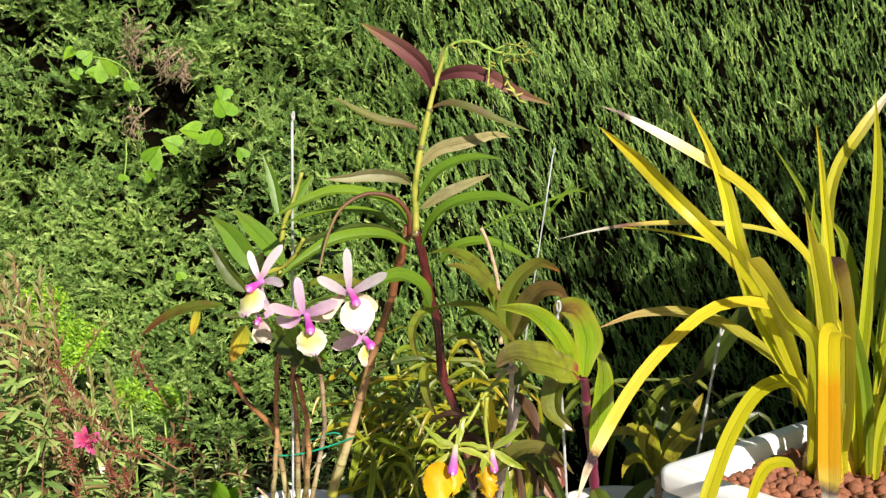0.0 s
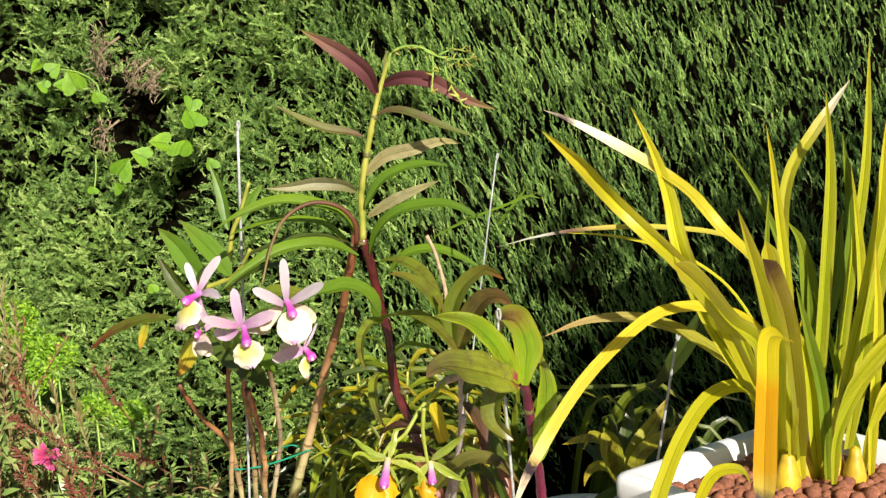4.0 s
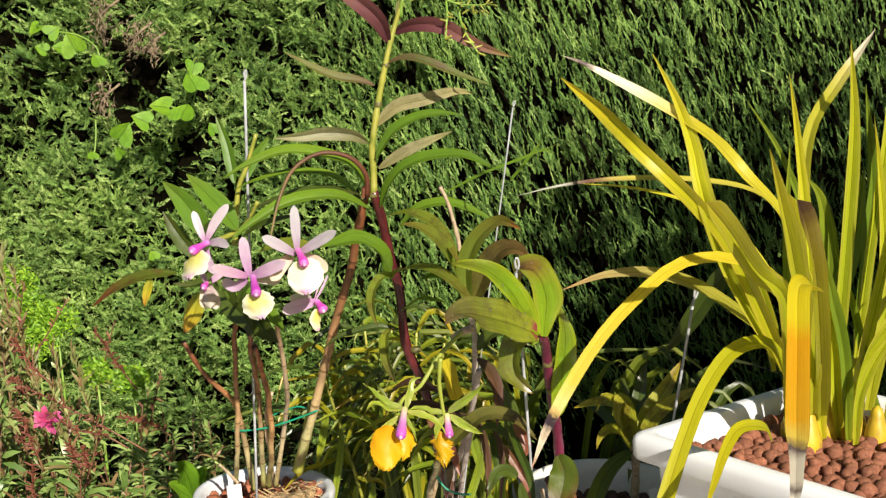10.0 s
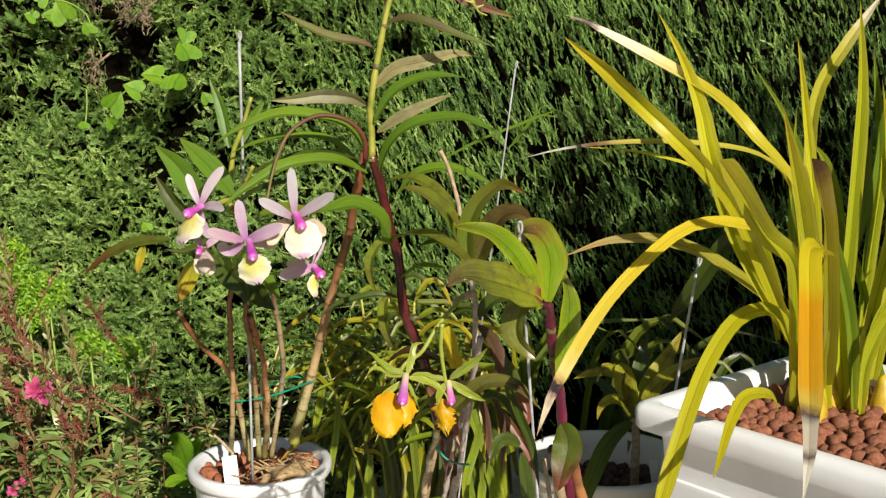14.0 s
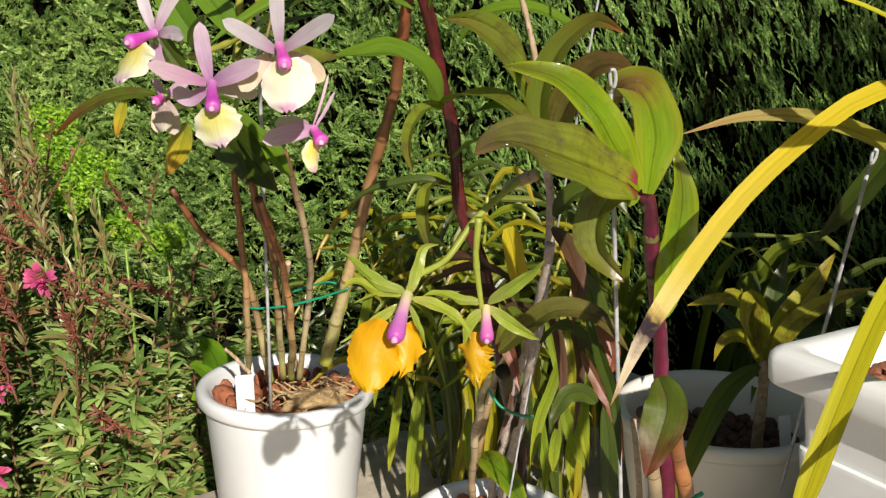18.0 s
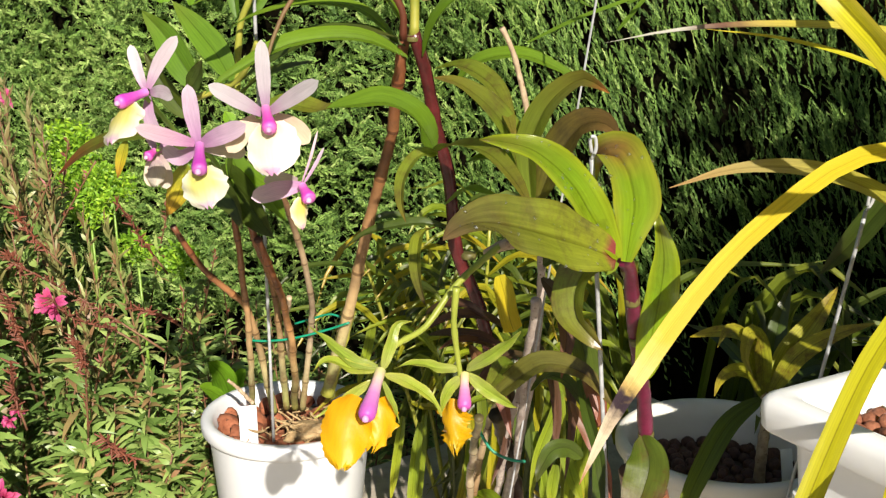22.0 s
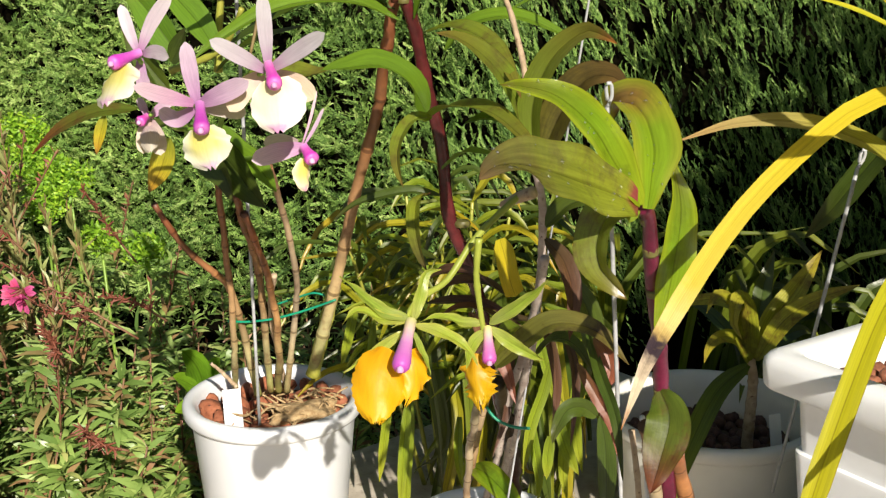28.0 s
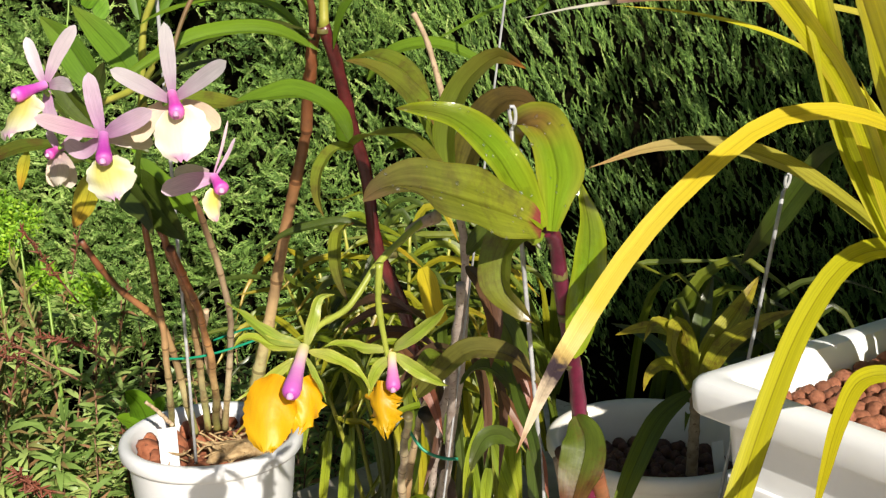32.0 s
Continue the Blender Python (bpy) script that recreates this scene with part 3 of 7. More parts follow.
def tube(name, pts, r, material, sides=10, seg=24, nodes=0, swell=0.25, cap=True):
    """A round stem along a line; r is one radius or (first, last); nodes: rings at which it swells."""
    line = curve_points(pts, seg)
    r0, r1 = r if isinstance(r, tuple) else (r, r)
    verts, faces, along = [], [], []
    up = Vector((0.31, -0.22, 0.93))
    for i, c in enumerate(line):
        t = (line[min(i + 1, seg)] - line[max(i - 1, 0)]).normalized()
        a = t.cross(up if abs(t.dot(up)) < 0.95 else Vector((1, 0, 0))).normalized()
        b = t.cross(a)
        k = i / seg
        rad = r0 + (r1 - r0) * k
        if nodes:
            rad *= (1 + swell * max(0, math.cos(2 * math.pi * nodes * k)) ** 8) * (1 + 0.10 * noise.noise(c * 90))
            c = c + a * (0.22 * rad * math.asin(math.sin(math.pi * nodes * k)))
        for j in range(sides):
            q = 2 * math.pi * j / sides
            verts.append(c + a * (rad * math.cos(q)) + b * (rad * math.sin(q)))
            along.append(k)
    for i in range(seg):
        for j in range(sides):
            a, b = i * sides + j, i * sides + (j + 1) % sides
            faces.append((a, b, b + sides, a + sides))
    if cap:
        faces.append(tuple(range(sides - 1, -1, -1)))
        faces.append(tuple(range(seg * sides, (seg + 1) * sides)))
    return mesh_of(name, verts, faces, material, True, {"along": along})


def lathe(name, centre, profile, material, seg=64):
    """A turned shape: profile as (radius, height) from inside bottom round the rim to outside bottom."""
    verts, faces = [], []
    n = len(profile)
    for j in range(seg):
        q = 2 * math.pi * j / seg
        for r, h in profile:
            verts.append((centre[0] + r * math.cos(q), centre[1] + r * math.sin(q), centre[2] + h))
    for j in range(seg):
        a, b = j * n, ((j + 1) % seg) * n
        for i in range(n - 1):
            faces.append((a + i, b + i, b + i + 1, a + i + 1))
    me = mesh_of(name, verts, faces, material)
    me.set_sharp_from_angle(angle=radians(48))
    return me


def lump(name, material, r, seed, rough=0.12, squash=(1, 1, 0.85), sub=2):
    bm = bmesh.new()
    bmesh.ops.create_icosphere(bm, subdivisions=sub, radius=r)
    for v in bm.verts:
        d = noise.noise(v.co * (1.3 / r) + Vector((seed * 3.1, seed * 1.7, seed)))
        v.co *= 1 + rough * d * 2
        v.co = Vector((v.co.x * squash[0], v.co.y * squash[1], v.co.z * squash[2]))
    me = bpy.data.meshes.new(name)
    bm.to_mesh(me)
    bm.free()
    me.materials.append(material)
    me.polygons.foreach_set("use_smooth", [True] * len(me.polygons))
    return me


def box_mesh(name, corners, z0, z1, material, bevel=0.004):
    """An upright slab on a convex outline."""
    bm = bmesh.new()
    low = [bm.verts.new((x, y, z0)) for x, y in corners]
    high = [bm.verts.new((x, y, z1)) for x, y in corners]
    bm.faces.new(low[::-1])
    bm.faces.new(high)
    for i in range(len(corners)):
        j = (i + 1) % len(corners)
        bm.faces.new((low[i], low[j], high[j], high[i]))
    if bevel:
        bmesh.ops.bevel(bm, geom=list(bm.edges), offset=bevel, segments=2, affect="EDGES")
    bmesh.ops.recalc_face_normals(bm, faces=list(bm.faces))
    me = bpy.data.meshes.new(name)
    bm.to_mesh(me)
    bm.free()
    me.materials.append(material)
    return me


def shards(name, centres, axes, sides, lengths, widths, material, bend=0.25):
    """Very many small pointed leaves in one mesh: arrays of base, direction, side, length and width."""
    n = len(centres)
    nrm = np.cross(sides, axes)
    L, W = lengths[:, None], widths[:, None]
    v = np.empty((n, 4, 3))
    v[:, 0] = centres
    v[:, 1] = centres + axes * L * 0.45 + sides * W * 0.5 + nrm * L * bend * 0.3
    v[:, 2] = centres + axes * L + nrm * L * bend * -0.2
    v[:, 3] = centres + axes * L * 0.45 - sides * W * 0.5 + nrm * L * bend * 0.3
    me = bpy.data.meshes.new(name)
    me.vertices.add(n * 4)
    me.vertices.foreach_set("co", v.reshape(-1))
    me.loops.add(n * 6)
    idx = (np.arange(n) * 4)[:, None] + np.array([0, 1, 2, 0, 2, 3])[None]
    me.loops.foreach_set("vertex_index", idx.reshape(-1).astype(np.int32))
    me.polygons.add(n * 2)
    me.polygons.foreach_set("loop_start", (np.arange(n * 2) * 3).astype(np.int32))
    me.materials.append(material)
    me.update(calc_edges=True)
    return me


def lances(name, centres, axes, sides, lengths, widths, material, bend=0.25):
    """As shards, but each leaf drawn out to a lance with six corners."""
    n = len(centres)
    nrm = np.cross(sides, axes)
    L, W = lengths[:, None], widths[:, None]
    v = np.empty((n, 6, 3))
    v[:, 0] = centres
    for i, (k, w, h) in enumerate(((0.32, 0.5, 0.10), (0.32, -0.5, 0.10), (0.68, 0.38, 0.08), (0.68, -0.38, 0.08), (1.0, 0.0, -0.12))):
        v[:, 1 + i] = centres + axes * L * k + sides * W * w + nrm * L * bend * h * 3
    me = bpy.data.meshes.new(name)
    me.vertices.add(n * 6)
    me.vertices.foreach_set("co", v.reshape(-1))
    me.loops.add(n * 12)
    idx = (np.arange(n) * 6)[:, None] + np.array([0, 1, 2, 1, 3, 2, 2, 3, 4, 3, 5, 4])[None]
    me.loops.foreach_set("vertex_index", idx.reshape(-1).astype(np.int32))
    me.polygons.add(n * 4)
    me.polygons.foreach_set("loop_start", (np.arange(n * 4) * 3).astype(np.int32))
    me.polygons.foreach_set("use_smooth", [True] * (n * 4))
    me.materials.append(material)
    me.update(calc_edges=True)
    return me


def unit(a):
    return a / np.maximum(1e-9, np.linalg.norm(a, axis=-1, keepdims=True))


# ---- setting ----
ground_me = mesh_of("ground", [(-60, -60, 0), (60, -60, 0), (60, 60, 0), (-60, 60, 0)], [(0, 1, 2, 3)], M_SOIL, False)
tagged(new("ground", ground_me), "bare brown garden soil", "ground", kind="structure")
D1, D2 = Vector((0.67, -0.742, 0)), Vector((0.742, 0.67, 0))     # the terrace's two directions
LEDGE = 0.885
o = Vector((-0.252, 1.345, 0))
slab = [o - D2 * 0.75, o - D2 * 0.75 + D1 * 1.40, o + D2 * 0.72 + D1 * 1.40, o + D2 * 0.72]
tagged(new("ledge", box_mesh("ledge", [(p.x, p.y) for p in slab], LEDGE - 0.05, LEDGE, M_STONE, 0.006)), "beige stone slab on which the pots stand", "ledge", kind="structure")
foot = [o - D2 * 0.70 + D1 * 0.05, o - D2 * 0.70 + D1 * 1.35, o + D2 * 0.67 + D1 * 1.35, o + D2 * 0.67 + D1 * 0.05]
tagged(new("ledge_wall", box_mesh("ledge_wall", [(p.x, p.y) for p in foot], 0.0, LEDGE - 0.05, M_WALL, 0.0)), "low plastered wall that carries the slab", "wall", kind="structure")
# unseen wall out of view, added only to shade the hedge's lower right
outline = [(-1.02, 0.0), (4.0, 0.0), (4.0, 1.55), (1.13, 1.6), (-1.02, 1.6)]
wv = [(x, y, z) for x in (1.38, 1.58) for y, z in outline]
wf = [(4, 3, 2, 1, 0), (5, 6, 7, 8, 9)] + [(i, (i + 1) % 5, 5 + (i + 1) % 5, 5 + i) for i in range(5)]
tagged(new("shade_wall", mesh_of("shade_wall", wv, wf, M_WALL, False)), "unseen plastered wall added to shade the hedge's lower right", "wall", kind="structure")

# ---- hedge ----
rng = np.random.default_rng(4)
HOLES = [((-0.490, 2.450, 1.586), 0.075), ((-0.576, 2.450, 1.522), 0.06), ((-0.534, 2.450, 1.450), 0.055), ((-0.483, 2.450, 1.796), 0.06), ((-0.435, 2.450, 1.340), 0.06),
         ((-0.477, 2.450, 1.275), 0.06), ((-0.526, 2.450, 1.210), 0.055), ((-0.581, 2.450, 1.151), 0.05), ((-0.392, 2.450, 1.430), 0.05), ((-0.775, 2.450, 1.439), 0.05), ((-0.728, 2.450, 1.567), 0.05), ((0.120, 2.450, 1.569), 0.04), ((-0.765, 2.450, 1.757), 0.05)]


def hedge_depth(x, z):
    """How far the clipped face stands back at x, z, with lumps, hollows and the bare foot."""
    out = np.empty_like(x)
    for i in range(len(x)):
        p = Vector((x[i] * 2.3, z[i] * 2.3, 1.7))
        q = Vector((x[i] * 7.0, z[i] * 7.0, 4.2))
        lumpy = 0.12 if x[i] < 0.0 else 0.06
        d = 2.47 + lumpy * noise.noise(p) + (0.085 if x[i] < 0.1 else 0.06) * noise.noise(q) + 0.045 * noise.noise(q * 2.4)
        for (hx, hy, hz), r in HOLES:
            k = ((x[i] - hx) ** 2 + (z[i] - hz) ** 2) / (r * r)
            if k < 4:
                d += 0.20 * math.exp(-k)
        out[i] = d
    return out


def hedge_sprays(count, x0, x1, z0, z1, blades, size):
    x, z = rng.uniform(x0, x1, count), rng.uniform(z0, z1, count)
    y = hedge_depth(x, z)
    keep = np.ones(count, bool)
    for (hx, hy, hz), r in HOLES:
        near = ((x - hx) ** 2 + (z - hz) ** 2) < (r * 0.62) ** 2
        keep &= ~(near & (rng.uniform(size=count) < 0.7))
    thin = np.array([noise.noise(Vector((a * 8.5, b * 8.5, 11.0))) + 0.5 * noise.noise(Vector((a * 21, b * 21, 3.0))) for a, b in zip(x, z)])
    keep &= rng.uniform(size=count) > np.clip((x + 0.1) / 0.5, 0, 1) * (0.36 + 0.5 * thin)
    low = np.clip((-0.40 - x) / 0.15, 0, 1) * np.clip((1.44 - z) / 0.14, 0, 1)
    keep &= ~((thin < np.where(x < -0.42, -0.22, -0.42) - 0.6 * low) & (rng.uniform(size=count) < 0.8))
    along, across = -0.41 * x + 0.91 * z, 0.91 * x + 0.41 * z
    far = np.clip((x + 0.25) / 0.5, 0, 1)
    strand = np.array([noise.noise(Vector((a * 58, b * 17, 5.0))) for a, b in zip(across, along)]) * far
    strand += np.array([noise.noise(Vector((a * 34, b * 26, 9.0))) for a, b in zip(x, z)]) * (1 - far)
    keep &= rng.uniform(size=count) < 1.0 + 3.0 * strand + low
    y = (y - 0.045 * strand) * (1 - 0.75 * low) + 2.44 * 0.75 * low
    x, y, z, low = x[keep], y[keep], z[keep], low[keep]
    n = len(x)
    y = y + rng.exponential(0.045, n) - 0.022
    right = np.clip((x + 0.25) / 0.5, 0, 1)[:, None]
    loose = np.stack([rng.normal(0, 0.75, n), -np.abs(rng.normal(0.75, 0.35, n)), rng.normal(0.5, 0.5, n)], 1)
    combed = np.stack([rng.normal(-0.45, 0.13, n), rng.normal(-0.32, 0.14, n), rng.normal(1.0, 0.10, n)], 1)
    axis = unit(loose * (1 - right) + combed * right)
    side = unit(np.cross(axis, unit(np.stack([rng.normal(0, 0.6, n), -np.ones(n), rng.normal(0.3, 0.5, n)], 1))))
    base = np.stack([x, y, z], 1)
    C, A, S, L, W, T = [], [], [], [], [], []
    r1 = right[:, 0]
    tone = np.clip(rng.normal(0.28, 0.20, n) + 0.08 * (1 - r1) + 0.10 * low, 0, 0.66)
    ln = size * (rng.uniform(0.7, 1.35, n) * (1 - r1) + rng.uniform(0.7, 1.5, n) * r1)
    bow = rng.normal(0, 0.16, (n, 3))
    for b in range(blades):
        k = b / (blades - 1)
        sign = 1 if b % 2 else -1
        spread = ((0.70 - 0.28 * k) * (1 - right) + (0.42 - 0.22 * k) * right) * sign
        a = unit(axis + bow * 2 * k + side * spread + rng.normal(0, 0.14, (n, 3)))
        C.append(base + (axis + bow * k) * (ln * k * 0.88)[:, None])
        A.append(a)
        S.append(unit(np.cross(a, np.cross(side, axis) + rng.normal(0, 0.40, (n, 3)))))
        L.append(size * ((0.27 - 0.10 * k) * (1 - r1) + (0.23 - 0.07 * k) * r1) * rng.uniform(0.7, 1.25, n))
        W.append(np.full(n, 0.0026) * rng.uniform(0.7, 1.3, n) * (size / 0.042))
        T.append(tone + 0.16 * k * k)
    return [np.concatenate(q) for q in (C, A, S, L, W, T)]


near = hedge_sprays(66000, -1.35, 1.45, 0.75, 2.25, 18, 0.042)
rest = [hedge_sprays(1500, -2.6, -1.35, 0.2, 2.7, 6, 0.10), hedge_sprays(1100, 1.45, 2.4, 0.2, 2.7, 6, 0.10), hedge_sprays(1800, -1.35, 1.45, 0.05, 0.75, 6, 0.09), hedge_sprays(1100, -1.35, 1.45, 2.25, 2.75, 6, 0.09)]
allb = [np.concatenate([a[i] for a in [near] + rest]) for i in range(6)]
hedge = thing("hedge", (0, 2.6, 0), "tall clipped green cypress hedge with dark hollows", "hedge")
foliage_me = shards("foliage", *allb[:5], M_HEDGE)
foliage_me.attributes.new("tone", "FLOAT", "POINT").data.foreach_set("value", np.repeat(allb[5], 4))
foliage_ob = part("foliage", foliage_me, hedge)
tagged(foliage_ob, kind="stuff")
# backing sheet and box behind the sprays, their near-black colour standing for shade
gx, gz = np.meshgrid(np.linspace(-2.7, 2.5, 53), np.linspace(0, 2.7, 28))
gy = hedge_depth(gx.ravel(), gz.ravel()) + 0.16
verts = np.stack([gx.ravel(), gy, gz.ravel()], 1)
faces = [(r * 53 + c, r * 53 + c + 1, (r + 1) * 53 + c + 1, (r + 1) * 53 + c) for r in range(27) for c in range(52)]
part("shade_backing", mesh_of("shade_backing", verts, faces, M_HEDGESHADE), hedge, "near-black backing that holds the hedge's inner shade in its colour")
part("top", box_mesh("top", [(-2.7, 2.62), (2.5, 2.62), (2.5, 3.2), (-2.7, 3.2)], 0.0, 2.7, M_HEDGESHADE, 0.0), hedge)

# ---- unseen shrub added over the side wall, its loose leafy crown dappling the hedge's foot ----
hr = np.random.default_rng(77)
n = 22000
hx, hz = hr.uniform(0.30, 1.75, n), 0.60 + np.abs(hr.normal(0, 0.46, n))
clumped = np.array([noise.noise(Vector((a * 5.5, b * 5.5, 2.2))) + 0.6 * noise.noise(Vector((a * 14, b * 14, 7.7))) for a, b in zip(hx, hz)])
left = np.clip((hx - 0.30) / 0.35, 0, 1)
under = np.clip((0.98 + (hx - 0.46) * 1.1 - hz) / 0.16 + 0.5, 0, 1)
keep = hr.uniform(size=n) < np.clip(0.50 + 1.1 * clumped + 0.45 * under, 0, 1) * (0.45 + 0.55 * under) * left * np.clip((1.80 - hz) / 0.45, 0, 1)
hx, hz = hx[keep], hz[keep]
n = len(hx)
away = hr.uniform(2.05, 2.75, n)
crown = np.stack([hx, np.full(n, 2.47), hz], 1) + np.array(TO_SUN)[None] * away[:, None]
d = unit(hr.normal(0, 1, (n, 3)) + np.array([0, 0, -0.4]))
shrub = thing("shade_shrub", (1.85, 0.45, 0.0), "unseen loose leafy green shrub over the side wall, added for dappled shade", "shrub")
tagged(part("crown", lances("crown", crown, d, unit(np.cross(d, hr.normal(0, 1, (n, 3)))), hr.uniform(0.035, 0.06, n), hr.uniform(0.015, 0.026, n), M_SHRUB, 0.3), shrub), kind="stuff")
part("trunk", tube("trunk", [(1.85, 0.45, 0.0), (1.83, 0.45, 0.9), (1.80, 0.45, 1.75)], (0.028, 0.018), M_TWIG, 9, 16), shrub)
for q in crown[::90]:
    part("limb", tube("limb", [(1.80, 0.45, 1.72), (0.5 * (1.80 + q[0]), 0.5 * (0.45 + q[1]), 0.5 * (1.75 + q[2]) + 0.06), tuple(q)], (0.007, 0.002), M_TWIG, 5, 8), shrub)

# ---- round pots ----
def round_pot(name, centre, r, height, material, label, taper=0.74, lip=0.011):
    """A flower pot: centre of the rim's top, outer radius of the rim."""
    pot = thing(name, (centre[0], centre[1], centre[2] - height), label, "plant pot", "flower pots on the ledge")
    h = height
    prof = [(0.0, -h + 0.006), (r * taper - 0.006, -h + 0.006), (r - lip - 0.004, -0.02), (r - lip - 0.002, -0.003), (r - lip + 0.002, 0.0), (r - 0.004, 0.0),
            (r - 0.001, -0.002), (r, -0.006), (r - 0.0005, -0.013), (r - 0.003, -0.0165), (r - lip * 0.72, -0.0175), (r - lip * 0.8, -0.022), (r * taper + 0.003, -h + 0.008), (r * taper - 0.002, -h), (0.0, -h)]
    part("body", lathe("pot_body", centre, prof, material), pot)
    return pot


POT1, POT2, POT3 = (-0.1234, 1.302, 1.0465), (0.343, 1.340, 1.02), (0.099, 1.155, 0.98)
pot1 = round_pot("flower_pot", POT1, 0.094, POT1[2] - LEDGE, M_POTWHITE, "round white plastic flower pot with bark and dry roots")
pot2 = round_pot("flower_pot", POT2, 0.116, POT2[2] - LEDGE, M_CREAM, "round cream plastic pot of clay pellets in shade")
pot3 = round_pot("flower_pot", POT3, 0.077, POT3[2] - LEDGE, M_POTWHITE, "small round white plastic pot with bark chips")
POT4 = (0.218, 0.920, 1.048)
pot4 = round_pot("flower_pot", (POT4[0], POT4[1], 0.985), 0.062, 0.10, M_POTWHITE, "small white plastic pot of a purple-stemmed orchid")


def fill(pot, centre, r, level, kinds, count, seed, name, pad):
    rnd = random.Random(seed)
    disc = [(centre[0] + r * math.cos(a * math.pi / 16), centre[1] + r * math.sin(a * math.pi / 16)) for a in range(32)]
    bed = part("substrate", box_mesh("substrate", disc, level - 0.03, level - pad, M_SOIL, 0.0), pot, "dark potting mix")
    placed = []
    tries = 0
    while len(placed) < count and tries < 6000:
        tries += 1
        a, q = rnd.uniform(0, 2 * math.pi), r * math.sqrt(rnd.random())
        me, size = rnd.choice(kinds)
        if q > r - size * 0.9:
            continue
        p = Vector((centre[0] + q * math.cos(a), centre[1] + q * math.sin(a), level + rnd.uniform(-0.35, 0.35) * size))
        if any((p - s).length < 0.8 * (size + t) for s, t in placed):
            continue
        placed.append((p, size))
        ob = part(name, me, bed)
        ob.matrix_basis = Matrix.Translation(p) @ Euler((rnd.uniform(0, 6), rnd.uniform(0, 6), rnd.uniform(0, 6))).to_matrix().to_4x4()


chips = [(lump("bark_chip", M_BARK, s, i + 1, 0.22, (1.1, 0.85, 0.7)), s) for i, s in enumerate((0.017, 0.013, 0.010, 0.015))]
# same pellets in the darkened clay that stands for shade
shade_toned_pellets = [(lump("clay_pellet", M_SHADECLAY, s, i + 9, 0.10, (1, 0.95, 0.88), 2), s) for i, s in enumerate((0.0090, 0.0078, 0.0104, 0.0070, 0.0096))]
pellets = [(lump("clay_pellet", M_CLAY, s, i + 9, 0.10, (1, 0.95, 0.88), 2), s) for i, s in enumerate((0.0090, 0.0078, 0.0104, 0.0070, 0.0096))]
fill(pot1, POT1, 0.080, POT1[2] - 0.018, chips, 46, 3, "bark_chip", 0.008)
fill(pot2, POT2, 0.098, POT2[2] - 0.045, shade_toned_pellets, 140, 5, "clay_pellet", 0.003)
fill(pot3, POT3, 0.064, POT3[2] - 0.016, chips, 30, 8, "bark_chip", 0.008)
fill(pot4, (POT4[0], POT4[1], 0.985), 0.049, 0.968, chips, 16, 11, "bark_chip", 0.008)

# matted dry roots that lie on the bark of the first pot
rr = random.Random(12)
roots = thing("root_mat", (POT1[0] + 0.02, POT1[1] - 0.03, POT1[2] - 0.012), "tangled dry tan roots lying on the bark", "roots")
part("clump", lump("root_clump", M_MOSS, 0.019, 5, 0.3, (1.9, 1.0, 0.55), 3), roots).matrix_basis = Matrix.Translation((POT1[0] + 0.032, POT1[1] - 0.035, POT1[2] - 0.006)) @ pose(0, 0, 0, 0, 0, 25)
for i in range(70):
    a = Vector((POT1[0] + rr.uniform(-0.015, 0.072), POT1[1] + rr.uniform(-0.07, 0.0), POT1[2] + rr.uniform(-0.012, 0.004)))
    if (a.xy - Vector(POT1[:2])).length > 0.072:
        continue
    b = a + Vector((rr.uniform(-0.02, 0.02), rr.uniform(-0.012, 0.012), rr.uniform(0.000, 0.012)))
    c = b + Vector((rr.uniform(-0.018, 0.018), rr.uniform(-0.012, 0.012), rr.uniform(-0.012, 0.003)))
    part("root", tube("root", [a, b, c], rr.uniform(0.0006, 0.0014), M_MOSS, 5, 8), roots)

# ---- the long white planter ----
PL = Vector((0.302, 1.026, 1.20))
P1, P2 = Vector((0.581, -0.814, 0)), Vector((0.814, 0.581, 0))     # its long and its short direction
LONG, WIDE, DEEP = 0.66, 0.34, 1.20 - LEDGE


def rounded(u0, u1, v0, v1, r, n=6):
    out = []
    for cu, cv, a0 in ((u1 - r, v1 - r, 0), (u0 + r, v1 - r, 90), (u0 + r, v0 + r, 180), (u1 - r, v0 + r, 270)):
        for i in range(n + 1):
            a = radians(a0 + 90 * i / n)
            out.append((cu + r * math.cos(a), cv + r * math.sin(a)))
    return out


